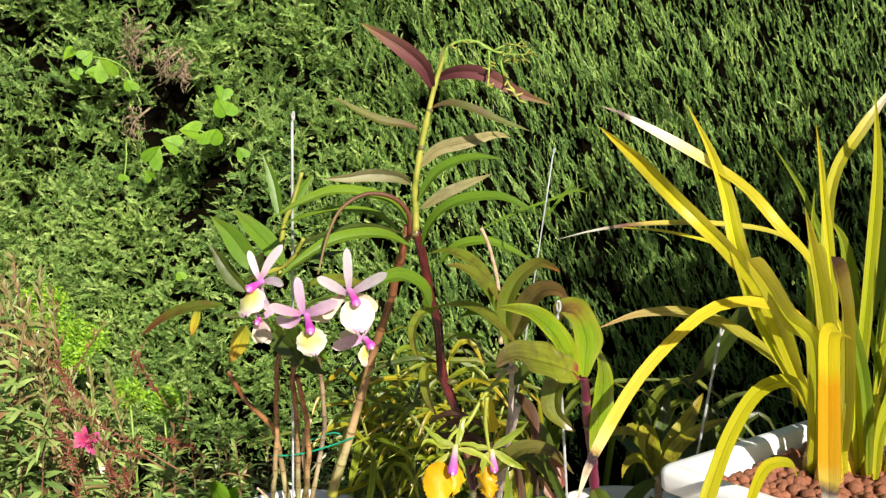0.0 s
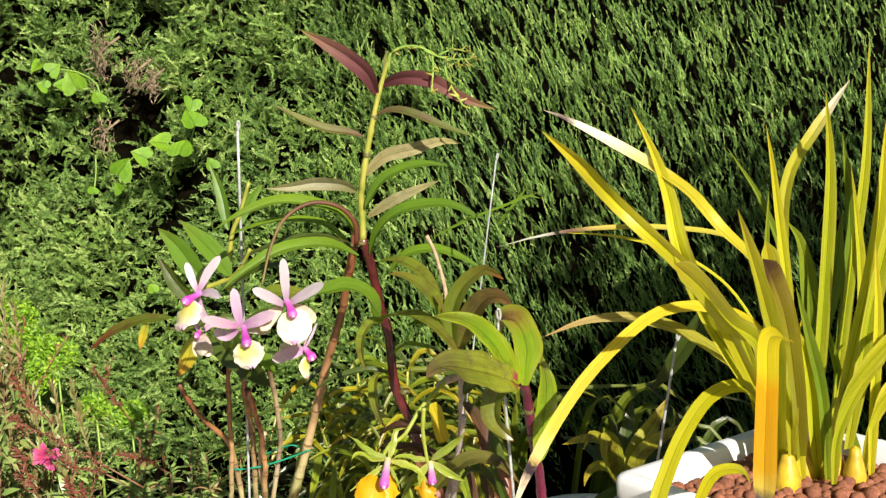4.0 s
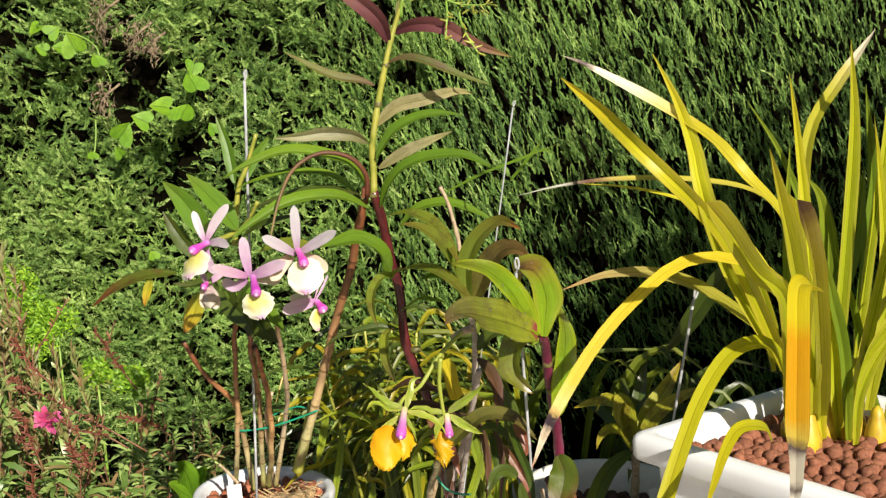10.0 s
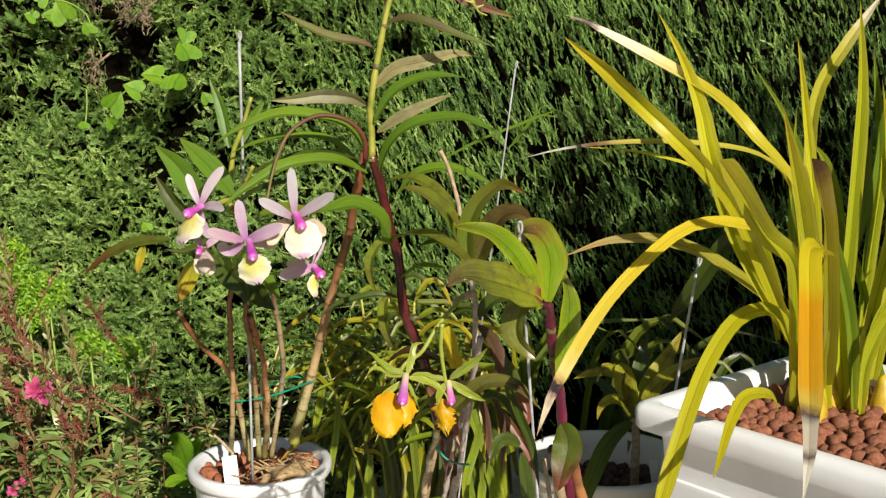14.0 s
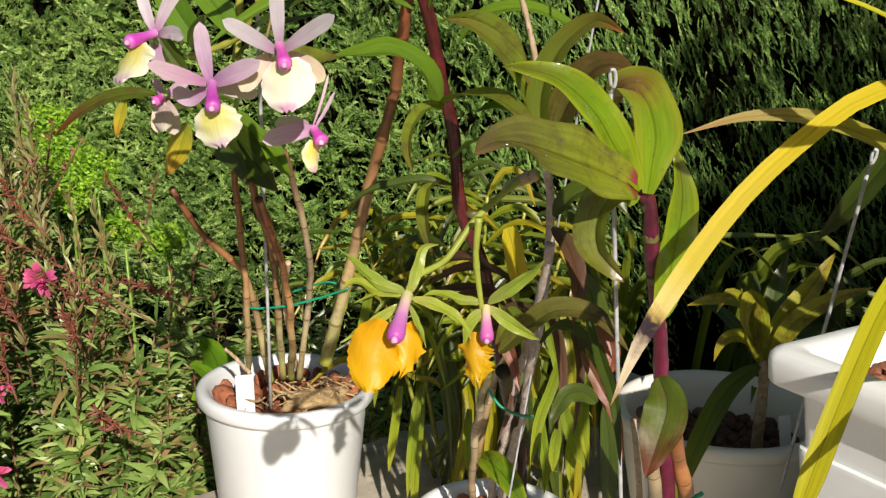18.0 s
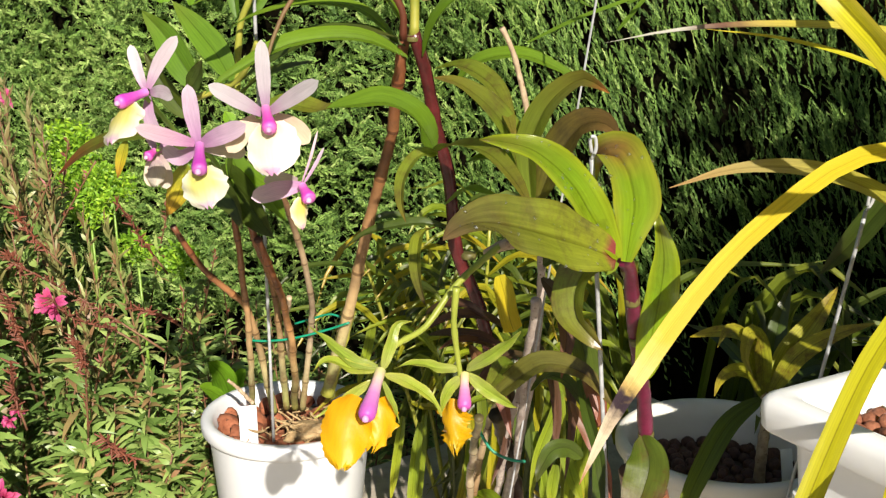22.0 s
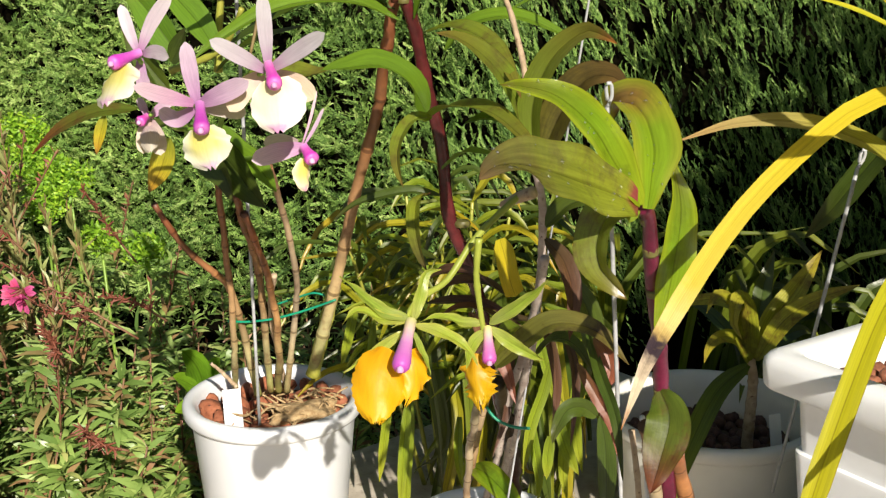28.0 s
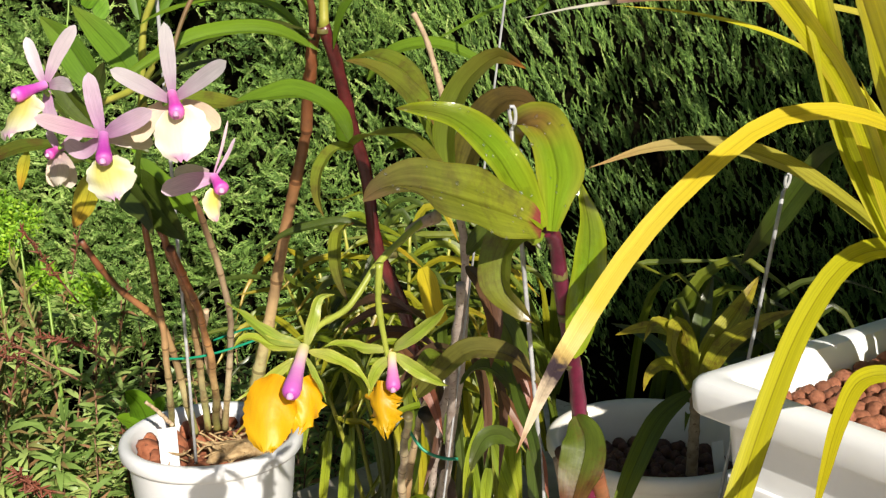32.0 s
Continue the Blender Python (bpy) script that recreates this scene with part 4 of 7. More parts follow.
def planter_mesh():
    """Loops from the inside bottom over the rolled rim to the outside bottom: (inset, height, corner radius)."""
    loops = [(0.036, -0.10, 0.008), (0.028, -0.03, 0.009), (0.0245, -0.008, 0.010), (0.022, -0.002, 0.011), (0.018, 0.0, 0.012), (0.008, 0.0, 0.013), (0.003, -0.002, 0.014), (0.0005, -0.006, 0.014), (0.0, -0.011, 0.014), (0.001, -0.026, 0.014), (0.003, -0.029, 0.014),
             (0.019, -0.0295, 0.013), (0.0205, -0.032, 0.013), (0.0245, -0.080, 0.013), (0.0215, -0.0812, 0.013), (0.0212, -0.083, 0.013), (0.0215, -0.086, 0.013), (0.042, -DEEP + 0.004, 0.013), (0.047, -DEEP, 0.013)]
    verts, faces = [], []
    n = 28
    for inset, h, r in loops:
        for u, v in rounded(inset, LONG - inset, inset, WIDE - inset, r):
            p = PL + P1 * u + P2 * v
            verts.append((p.x, p.y, PL.z + h))
    for i in range(len(loops) - 1):
        for j in range(n):
            a, b = i * n + j, i * n + (j + 1) % n
            faces.append((a, b, b + n, a + n))
    faces.append(tuple(range(n)))
    faces.append(tuple(range((len(loops) - 1) * n, len(loops) * n))[::-1])
    me = mesh_of("planter_body", verts, faces, M_PLASTIC)
    bm = bmesh.new()
    bm.from_mesh(me)
    bmesh.ops.recalc_face_normals(bm, faces=list(bm.faces))
    bm.to_mesh(me)
    bm.free()
    me.set_sharp_from_angle(angle=radians(33))
    return me


mid = PL + P1 * LONG / 2 + P2 * WIDE / 2
planter = thing("planter_box", (mid.x, mid.y, LEDGE), "long white plastic planter box filled with clay pellets", "planter")
body = part("body", planter_mesh(), planter)
bed_pts = [PL + P1 * u + P2 * v for u, v in ((0.03, 0.03), (LONG - 0.03, 0.03), (LONG - 0.03, WIDE - 0.03), (0.03, WIDE - 0.03))]
bed = part("substrate", box_mesh("substrate", [(p.x, p.y) for p in bed_pts][::-1], 1.10, 1.160, M_SOIL, 0.0), planter, "dark bed under the pellets")
rnd = random.Random(21)
spots = []
for ring in range(2):
    for i in range(19):
        for j in range(18):
            u, v = 0.034 + i * 0.0152 + rnd.uniform(-0.004, 0.004) + 0.007 * ring, 0.034 + j * 0.0150 + rnd.uniform(-0.004, 0.004) + 0.006 * ring
            if v < WIDE - 0.036:
                spots.append((u, v, 1.164 + ring * 0.0100 + rnd.uniform(-0.0035, 0.0045)))
rnd.shuffle(spots)
upper = [q for q in spots if q[2] > 1.1685]
for u, v, z in upper[:300]:
    p = PL + P1 * u + P2 * v
    me, size = rnd.choice(pellets)
    ob = part("clay_pellet", me, bed)
    ob.matrix_basis = Matrix.Translation((p.x, p.y, z)) @ Euler((rnd.uniform(0, 6), rnd.uniform(0, 6), rnd.uniform(0, 6))).to_matrix().to_4x4()
bm = bmesh.new()
lower = [q for q in spots if q[2] <= 1.1685] + upper[300:]
lower += [(0.335 + i * 0.0152 + rnd.uniform(-0.004, 0.004), 0.038 + j * 0.0150 + rnd.uniform(-0.004, 0.004), 1.172 + rnd.uniform(-0.004, 0.004)) for i in range(20) for j in range(18)]
for u, v, z in lower:
    p = PL + P1 * u + P2 * v
    bmesh.ops.create_icosphere(bm, subdivisions=1, radius=rnd.uniform(0.0072, 0.0100), matrix=Matrix.Translation((p.x, p.y, z)))
me = bpy.data.meshes.new("pellet_bed")
bm.to_mesh(me)
bm.free()
me.materials.append(M_CLAY)
me.polygons.foreach_set("use_smooth", [True] * len(me.polygons))
tagged(part("pellet_bed", me, planter), kind="stuff")

# ---- cymbidium in the planter ----
cym = thing("cymbidium", tuple(PL + P1 * 0.16 + P2 * 0.16 - Vector((0, 0, 0.04))), "yellow-green cymbidium orchid with long strap leaves and dry tips", "orchid plant")
FRONT = (-0.15, -0.95, 0.3)
for (x, y), r in (((0.501, 1.020), 0.0165), ((0.537, 1.060), 0.0120), ((0.567, 1.050), 0.0145), ((0.583, 1.030), 0.0135), ((0.498, 1.060), 0.0130)):
    part("bulb", lathe("bulb", (x, y, 1.164), [(0.0, 0.0), (r * 0.85, 0.003), (r, 0.013), (r * 0.94, 0.024), (r * 0.76, 0.034), (r * 0.55, 0.044), (r * 0.42, 0.052), (0.0, 0.056)], M_BULB, 20), cym, "swollen golden-yellow bulb")


def add_cym_leaf(pts, w, mt, kind, face):
    leaf(cym, pts, w * (0.76 if face is FRONT else 1), mt, kind, 0.65 if face is FRONT else 0.5, face, "leaf", "", 30, 0.012)


add_cym_leaf([(0.513, 1.080, 1.223), (0.460, 0.950, 1.366), (0.416, 0.880, 1.446), (0.362, 0.840, 1.497), (0.346, 0.870, 1.523), (0.324, 0.910, 1.544), (0.283, 0.940, 1.571), (0.231, 0.950, 1.600), (0.217, 0.950, 1.605)], 0.0145, M_CYMDRY, "long", (0.2, -0.8, 0.6))
add_cym_leaf([(0.510, 1.080, 1.223), (0.388, 0.930, 1.405), (0.328, 0.860, 1.466), (0.293, 0.830, 1.496), (0.266, 0.840, 1.523), (0.248, 0.900, 1.551), (0.216, 0.950, 1.584)], 0.0150, M_CYM, "long", (-0.3, -0.9, -0.1))
add_cym_leaf([(0.518, 1.090, 1.220), (0.392, 0.960, 1.383), (0.333, 0.860, 1.474), (0.328, 0.880, 1.518), (0.322, 0.920, 1.561), (0.308, 0.960, 1.606)], 0.0250, M_CYM, "strap", FRONT)
add_cym_leaf([(0.520, 1.070, 1.219), (0.493, 1.049, 1.346), (0.468, 1.027, 1.427), (0.426, 1.006, 1.463), (0.352, 0.984, 1.478), (0.276, 0.963, 1.482), (0.214, 0.941, 1.479), (0.166, 0.920, 1.472)], 0.011, M_HAIR, "strap", (0, -0.5, 0.9))
add_cym_leaf([(0.517, 1.080, 1.223), (0.485, 1.062, 1.330), (0.445, 1.043, 1.393), (0.401, 1.025, 1.430), (0.352, 1.007, 1.455), (0.293, 0.988, 1.471), (0.233, 0.970, 1.479)], 0.009, M_CYM, "strap", (0, -0.5, 0.9))
add_cym_leaf([(0.497, 1.060, 1.164), (0.462, 0.970, 1.277), (0.420, 0.880, 1.372), (0.360, 0.790, 1.417), (0.307, 0.700, 1.465), (0.261, 0.610, 1.499)], 0.0185, M_CYM, "blunt", (-0.3, -0.9, 0.25))
add_cym_leaf([(0.502, 1.050, 1.199), (0.450, 0.920, 1.349), (0.402, 0.820, 1.426), (0.361, 0.740, 1.484), (0.329, 0.680, 1.530)], 0.0270, M_CYM, "strap", FRONT)
add_cym_leaf([(0.522, 1.090, 1.150), (0.511, 1.067, 1.283), (0.491, 1.043, 1.388), (0.471, 1.020, 1.458)], 0.026, M_CYM, "blunt", FRONT)
add_cym_leaf([(0.528, 1.050, 1.192), (0.463, 0.900, 1.319), (0.408, 0.780, 1.413), (0.364, 0.690, 1.466), (0.336, 0.640, 1.496)], 0.0225, M_CYMBROWN, "blunt", FRONT)
add_cym_leaf([(0.528, 1.100, 1.216), (0.522, 1.083, 1.364), (0.497, 1.067, 1.511), (0.479, 1.050, 1.583)], 0.015, M_CYM, "strap", FRONT)
add_cym_leaf([(0.570, 1.120, 1.209), (0.569, 1.100, 1.359), (0.565, 1.080, 1.515), (0.549, 1.060, 1.620)], 0.020, M_CYM, "strap", FRONT)
add_cym_leaf([(0.550, 1.140, 1.203), (0.531, 1.130, 1.430), (0.532, 1.120, 1.519), (0.557, 1.110, 1.572), (0.593, 1.100, 1.631)], 0.0140, M_CYMTIP, "long", (-0.5, -0.8, 0.2))
add_cym_leaf([(0.600, 1.140, 1.194), (0.613, 1.133, 1.379), (0.626, 1.127, 1.530), (0.623, 1.120, 1.678)], 0.016, M_CYM, "strap", FRONT)
add_cym_leaf([(0.592, 1.120, 1.187), (0.608, 1.100, 1.317), (0.622, 1.080, 1.455), (0.620, 1.060, 1.594)], 0.024, M_CYM, "strap", FRONT)
add_cym_leaf([(0.604, 1.100, 1.193), (0.615, 1.073, 1.363), (0.625, 1.047, 1.484), (0.621, 1.020, 1.598)], 0.024, M_CYM, "strap", FRONT)
add_cym_leaf([(0.557, 1.160, 1.197), (0.546, 1.160, 1.391), (0.516, 1.160, 1.482), (0.469, 1.160, 1.555)], 0.012, M_CYMG, "strap", FRONT)
add_cym_leaf([(0.587, 1.180, 1.190), (0.587, 1.180, 1.314), (0.574, 1.180, 1.422), (0.552, 1.180, 1.462)], 0.030, M_CYMG, "strap", FRONT)
add_cym_leaf([(0.619, 1.170, 1.192), (0.620, 1.163, 1.317), (0.624, 1.157, 1.445), (0.607, 1.150, 1.569)], 0.022, M_CYMG, "strap", FRONT)
add_cym_leaf([(0.586, 1.160, 1.196), (0.587, 1.160, 1.304), (0.606, 1.160, 1.389), (0.614, 1.160, 1.473)], 0.028, M_CYMG, "strap", FRONT)
add_cym_leaf([(0.576, 1.080, 1.165), (0.573, 1.060, 1.247), (0.589, 1.040, 1.299), (0.618, 1.020, 1.348), (0.651, 1.000, 1.389)], 0.022, M_CYM, "strap", (0.4, -0.6, 0.7))
add_cym_leaf([(0.602, 1.060, 1.164), (0.601, 1.040, 1.239), (0.620, 1.020, 1.290), (0.660, 1.000, 1.325)], 0.024, M_CYM, "strap", (0.4, -0.6, 0.7))
add_cym_leaf([(0.555, 1.060, 1.166), (0.538, 1.040, 1.241), (0.519, 1.020, 1.325), (0.488, 1.000, 1.381)], 0.020, M_CYM, "strap", FRONT)
add_cym_leaf([(0.535, 1.100, 1.216), (0.475, 1.000, 1.332), (0.424, 0.930, 1.387), (0.371, 0.880, 1.412), (0.333, 0.860, 1.418), (0.297, 0.840, 1.412), (0.250, 0.810, 1.383), (0.213, 0.780, 1.352), (0.171, 0.728, 1.309), (0.149, 0.675, 1.289)], 0.0110, M_CYMARC, "long", (0.12, -0.85, 0.5))
add_cym_leaf([(0.546, 1.140, 1.211), (0.496, 1.110, 1.274), (0.438, 1.080, 1.319), (0.383, 1.050, 1.355), (0.325, 1.020, 1.376), (0.269, 0.990, 1.381), (0.218, 0.960, 1.372)], 0.0150, M_CYMTAN, "strap", (0.1, -0.85, 0.5))
add_cym_leaf([(0.503, 1.060, 1.167), (0.474, 1.017, 1.258), (0.436, 0.974, 1.306), (0.386, 0.931, 1.311), (0.346, 0.889, 1.285), (0.313, 0.846, 1.245), (0.279, 0.803, 1.182), (0.261, 0.760, 1.165)], 0.0155, M_CYMY, "long", (-0.05, -0.8, 0.55))
add_cym_leaf([(0.425, 0.920, 1.220), (0.399, 0.876, 1.250), (0.361, 0.832, 1.263), (0.334, 0.788, 1.256), (0.312, 0.744, 1.245), (0.292, 0.700, 1.240)], 0.0115, M_CYMY, "lance", (0.0, -0.8, 0.55))
add_cym_leaf([(0.490, 0.980, 1.229), (0.460, 0.907, 1.324), (0.429, 0.833, 1.383), (0.396, 0.760, 1.409)], 0.018, M_CYM, "strap", FRONT)
add_cym_leaf([(0.402, 0.770, 1.404), (0.387, 0.745, 1.413), (0.370, 0.720, 1.414), (0.357, 0.685, 1.383), (0.337, 0.630, 1.344), (0.323, 0.590, 1.308), (0.318, 0.580, 1.292), (0.314, 0.575, 1.271)], 0.0175, M_CYMORANGE, "hang", (-0.1, -0.75, 0.65))
add_cym_leaf([(0.594, 1.160, 1.128), (0.585, 1.160, 1.238), (0.578, 1.160, 1.339), (0.573, 1.160, 1.396)], 0.0160, M_CYMG, "strap", FRONT)
add_cym_leaf([(0.640, 1.120, 1.141), (0.609, 1.113, 1.222), (0.586, 1.107, 1.308), (0.557, 1.100, 1.385)], 0.0130, M_CYMG, "strap", FRONT)
add_cym_leaf([(0.555, 1.020, 1.179), (0.553, 1.007, 1.242), (0.571, 0.993, 1.297), (0.592, 0.980, 1.331)], 0.0140, M_CYM, "strap", FRONT)
add_cym_leaf([(0.523, 1.030, 1.176), (0.513, 1.027, 1.251), (0.505, 1.023, 1.317), (0.513, 1.020, 1.369)], 0.0160, M_CYM, "strap", FRONT)
add_cym_leaf([(0.497, 1.120, 1.238), (0.478, 1.100, 1.292), (0.437, 1.050, 1.361), (0.393, 0.960, 1.411), (0.351, 0.880, 1.448)], 0.0130, M_CYM, "strap", FRONT)
add_cym_leaf([(0.499, 1.100, 1.243), (0.482, 1.080, 1.296), (0.445, 1.020, 1.354), (0.407, 0.950, 1.396), (0.368, 0.880, 1.434)], 0.0120, M_CYM, "strap", FRONT)
add_cym_leaf([(0.556, 1.040, 1.178), (0.542, 1.027, 1.276), (0.521, 1.013, 1.344), (0.498, 1.000, 1.410)], 0.0170, M_CYMG, "strap", FRONT)
add_cym_leaf([(0.611, 1.050, 1.173), (0.607, 1.040, 1.270), (0.604, 1.030, 1.364), (0.593, 1.020, 1.455)], 0.0150, M_CYM, "strap", FRONT)
add_cym_leaf([(0.620, 1.140, 1.142), (0.627, 1.133, 1.287), (0.626, 1.127, 1.400), (0.605, 1.120, 1.536)], 0.0160, M_CYM, "strap", FRONT)
add_cym_leaf([(0.526, 1.120, 1.159), (0.513, 1.120, 1.286), (0.507, 1.120, 1.404), (0.508, 1.120, 1.505)], 0.0130, M_CYMG, "strap", FRONT)
add_cym_leaf([(0.489, 1.200, 1.351), (0.473, 1.225, 1.338), (0.457, 1.250, 1.305), (0.435, 1.275, 1.257), (0.416, 1.300, 1.218)], 0.024, M_LEAFDARK, "strap", (0, -0.8, 0.6))

# ---- tall purple-stemmed orchid in the small front pot ----
tall = thing("tall_orchid", (POT3[0], POT3[1], 0.966), "tall reed-stemmed orchid with purple stem and arching leaves", "orchid plant")
part("stem", tube("stem", [(0.121, 1.130, 1.051), (0.102, 1.120, 1.149), (0.083, 1.110, 1.237), (0.064, 1.100, 1.288), (0.058, 1.090, 1.350), (0.048, 1.080, 1.392), (0.039, 1.070, 1.440), (0.031, 1.060, 1.466)], (0.0062, 0.0050), M_PURPLE, 12, 40, 7, 0.16), tall, "dark purple lower stem")
part("stem", tube("stem", [(0.032, 1.060, 1.464), (0.032, 1.060, 1.516), (0.039, 1.060, 1.560), (0.048, 1.060, 1.602), (0.056, 1.060, 1.633), (0.066, 1.060, 1.663)], (0.0038, 0.0025), M_YGSTEM, 12, 32, 5, 0.22), tall, "yellow-green upper stem")
for p, r in (((0.031, 1.060, 1.462), 0.0054), ((0.039, 1.060, 1.558), 0.0048), ((0.048, 1.060, 1.599), 0.0044), ((0.075, 1.100, 1.281), 0.0076)):
    part("node", lathe("node", p, [(0.0, -0.003), (r * 0.8, -0.0025), (r * 0.95, 0.0), (r * 0.8, 0.0025), (0.0, 0.003)], M_NODE, 14), tall, "brown stem node")
UP = (0, -0.55, 0.85)


def add_tall_leaf(pts, w, mt, face):
    leaf(tall, pts, w * 0.95, mt, "lance", 0.5, face)


add_tall_leaf([(0.052, 1.060, 1.622), (0.042, 1.050, 1.645), (0.021, 1.040, 1.664), (-0.005, 1.030, 1.680), (-0.026, 1.020, 1.691)], 0.020, M_PURPLELEAF, (-0.3, -0.95, 0.0))
add_tall_leaf([(0.035, 1.060, 1.578), (0.018, 1.055, 1.583), (-0.006, 1.050, 1.587), (-0.032, 1.045, 1.599), (-0.057, 1.040, 1.614)], 0.014, M_DULLPURPLE, (0.2, -0.7, 0.75))
add_tall_leaf([(0.027, 1.060, 1.518), (0.011, 1.052, 1.527), (-0.017, 1.045, 1.530), (-0.044, 1.038, 1.527), (-0.070, 1.030, 1.526)], 0.016, M_PALE, (0, -0.95, -0.3))
add_tall_leaf([(0.023, 1.060, 1.474), (0.001, 1.045, 1.500), (-0.053, 1.030, 1.512), (-0.093, 1.015, 1.501), (-0.121, 1.000, 1.487)], 0.019, M_LEAF, UP)
add_tall_leaf([(0.027, 1.060, 1.447), (-0.007, 1.045, 1.462), (-0.055, 1.030, 1.459), (-0.096, 1.015, 1.438), (-0.115, 1.000, 1.423)], 0.020, M_LEAF, UP)
add_tall_leaf([(0.023, 1.080, 1.454), (-0.008, 1.085, 1.464), (-0.047, 1.090, 1.463), (-0.086, 1.095, 1.451), (-0.109, 1.100, 1.439)], 0.014, M_LEAFDARK, UP)
add_tall_leaf([(0.017, 1.080, 1.458), (-0.014, 1.090, 1.481), (-0.059, 1.100, 1.484), (-0.099, 1.110, 1.475), (-0.126, 1.120, 1.463)], 0.012, M_LEAF, UP)
add_tall_leaf([(0.055, 1.080, 1.633), (0.078, 1.065, 1.641), (0.108, 1.050, 1.638), (0.141, 1.035, 1.619), (0.177, 1.020, 1.605)], 0.017, M_PURPLELEAF, (0.2, -0.95, -0.1))
add_tall_leaf([(0.049, 1.060, 1.601), (0.068, 1.050, 1.606), (0.089, 1.040, 1.602), (0.122, 1.030, 1.588), (0.155, 1.020, 1.577)], 0.012, M_DULLPURPLE, (-0.1, -0.7, 0.7))
add_tall_leaf([(0.035, 1.060, 1.535), (0.058, 1.070, 1.555), (0.089, 1.080, 1.562), (0.122, 1.090, 1.570), (0.146, 1.100, 1.567)], 0.016, M_PALE, (0, -0.9, 0.2))
add_tall_leaf([(0.036, 1.050, 1.502), (0.054, 1.045, 1.529), (0.078, 1.040, 1.543), (0.103, 1.035, 1.548), (0.127, 1.030, 1.546)], 0.017, M_LEAF, (-0.3, -0.6, 0.75))
add_tall_leaf([(0.038, 1.060, 1.490), (0.062, 1.057, 1.505), (0.087, 1.053, 1.517), (0.117, 1.050, 1.529)], 0.013, M_PALE, (-0.1, -0.9, 0.3))
add_tall_leaf([(0.039, 1.060, 1.448), (0.052, 1.045, 1.479), (0.077, 1.030, 1.499), (0.122, 1.015, 1.506), (0.162, 1.000, 1.490)], 0.019, M_LEAF, (-0.2, -0.6, 0.8))
add_tall_leaf([(0.048, 1.070, 1.438), (0.070, 1.032, 1.444), (0.093, 0.995, 1.436), (0.105, 0.958, 1.422), (0.113, 0.920, 1.407)], 0.0185, M_OLIVE, (0.2, -0.7, 0.7))
add_tall_leaf([(0.061, 1.100, 1.421), (0.080, 1.090, 1.442), (0.112, 1.080, 1.449), (0.140, 1.070, 1.441), (0.165, 1.060, 1.428)], 0.016, M_LEAF, (0, -0.6, 0.8))
add_tall_leaf([(0.048, 1.070, 1.375), (0.034, 1.048, 1.403), (0.015, 1.025, 1.417), (-0.006, 1.002, 1.418), (-0.022, 0.980, 1.418)], 0.029, M_LEAF, (-0.1, -0.7, 0.7))
add_tall_leaf([(0.049, 1.060, 1.374), (0.067, 1.010, 1.389), (0.093, 0.960, 1.393), (0.112, 0.910, 1.385), (0.125, 0.860, 1.376)], 0.0185, M_OLIVE, (0.2, -0.7, 0.7))
add_tall_leaf([(0.052, 1.050, 1.376), (0.038, 1.038, 1.375), (0.029, 1.025, 1.362), (0.028, 1.012, 1.347), (0.033, 1.000, 1.332)], 0.014, M_OLIVE, (-0.6, -0.8, 0.2))
add_tall_leaf([(0.060, 1.050, 1.336), (0.076, 1.017, 1.354), (0.089, 0.983, 1.360), (0.102, 0.950, 1.365)], 0.012, M_BRIGHT, UP)
add_tall_leaf([(0.058, 1.100, 1.304), (0.035, 1.100, 1.308), (0.011, 1.100, 1.304), (-0.012, 1.100, 1.297), (-0.031, 1.100, 1.283)], 0.011, M_LEAFDARK, UP)
add_tall_leaf([(0.051, 1.040, 1.319), (0.042, 1.022, 1.317), (0.041, 1.005, 1.302), (0.045, 0.988, 1.287), (0.051, 0.970, 1.278)], 0.014, M_BIGOLIVE, (-0.5, -0.85, 0.1))
part("withered_leaf", tube("withered_leaf", [(0.025, 1.050, 1.461), (0.024, 1.042, 1.486), (0.007, 1.033, 1.505), (-0.022, 1.025, 1.510), (-0.049, 1.017, 1.495), (-0.064, 1.008, 1.466), (-0.074, 1.000, 1.427)], (0.0032, 0.0011), M_DRYLEAF, 6, 30), tall, "reddish dry curled leaf")


def add_tall_flower_spray(pts, r):
    spray = part("flower_spray", tube("flower_spray", pts, (r, r * 0.6), M_GREENSTEM, 6, 14), tall, "yellow-green bud spray")
    line = curve_points(pts, 9)
    for i in range(3, 10):
        q = line[i]
        d = Vector((random.uniform(-1, 1), random.uniform(-1, 0.3), random.uniform(-0.8, 0.4))).normalized()
        part("bud", tube("bud", [q, q + d * 0.004, q + d * 0.0085], (0.0013, 0.0008), M_YGSTEM, 5, 4), spray)


add_tall_flower_spray([(0.065, 1.060, 1.648), (0.066, 1.058, 1.664), (0.076, 1.055, 1.672), (0.094, 1.052, 1.674), (0.112, 1.050, 1.667)], 0.0022)
add_tall_flower_spray([(0.103, 1.050, 1.669), (0.127, 1.045, 1.660), (0.160, 1.040, 1.659)], 0.0013)
add_tall_flower_spray([(0.112, 1.050, 1.665), (0.112, 1.040, 1.647), (0.109, 1.030, 1.624)], 0.0014)
add_tall_flower_spray([(0.124, 1.050, 1.660), (0.127, 1.040, 1.640), (0.134, 1.030, 1.624), (0.142, 1.020, 1.610)], 0.0015)
add_tall_flower_spray([(0.118, 1.050, 1.664), (0.136, 1.050, 1.670), (0.157, 1.050, 1.665)], 0.0011)
add_tall_flower_spray([(0.127, 1.050, 1.659), (0.142, 1.050, 1.653), (0.151, 1.050, 1.655)], 0.0011)
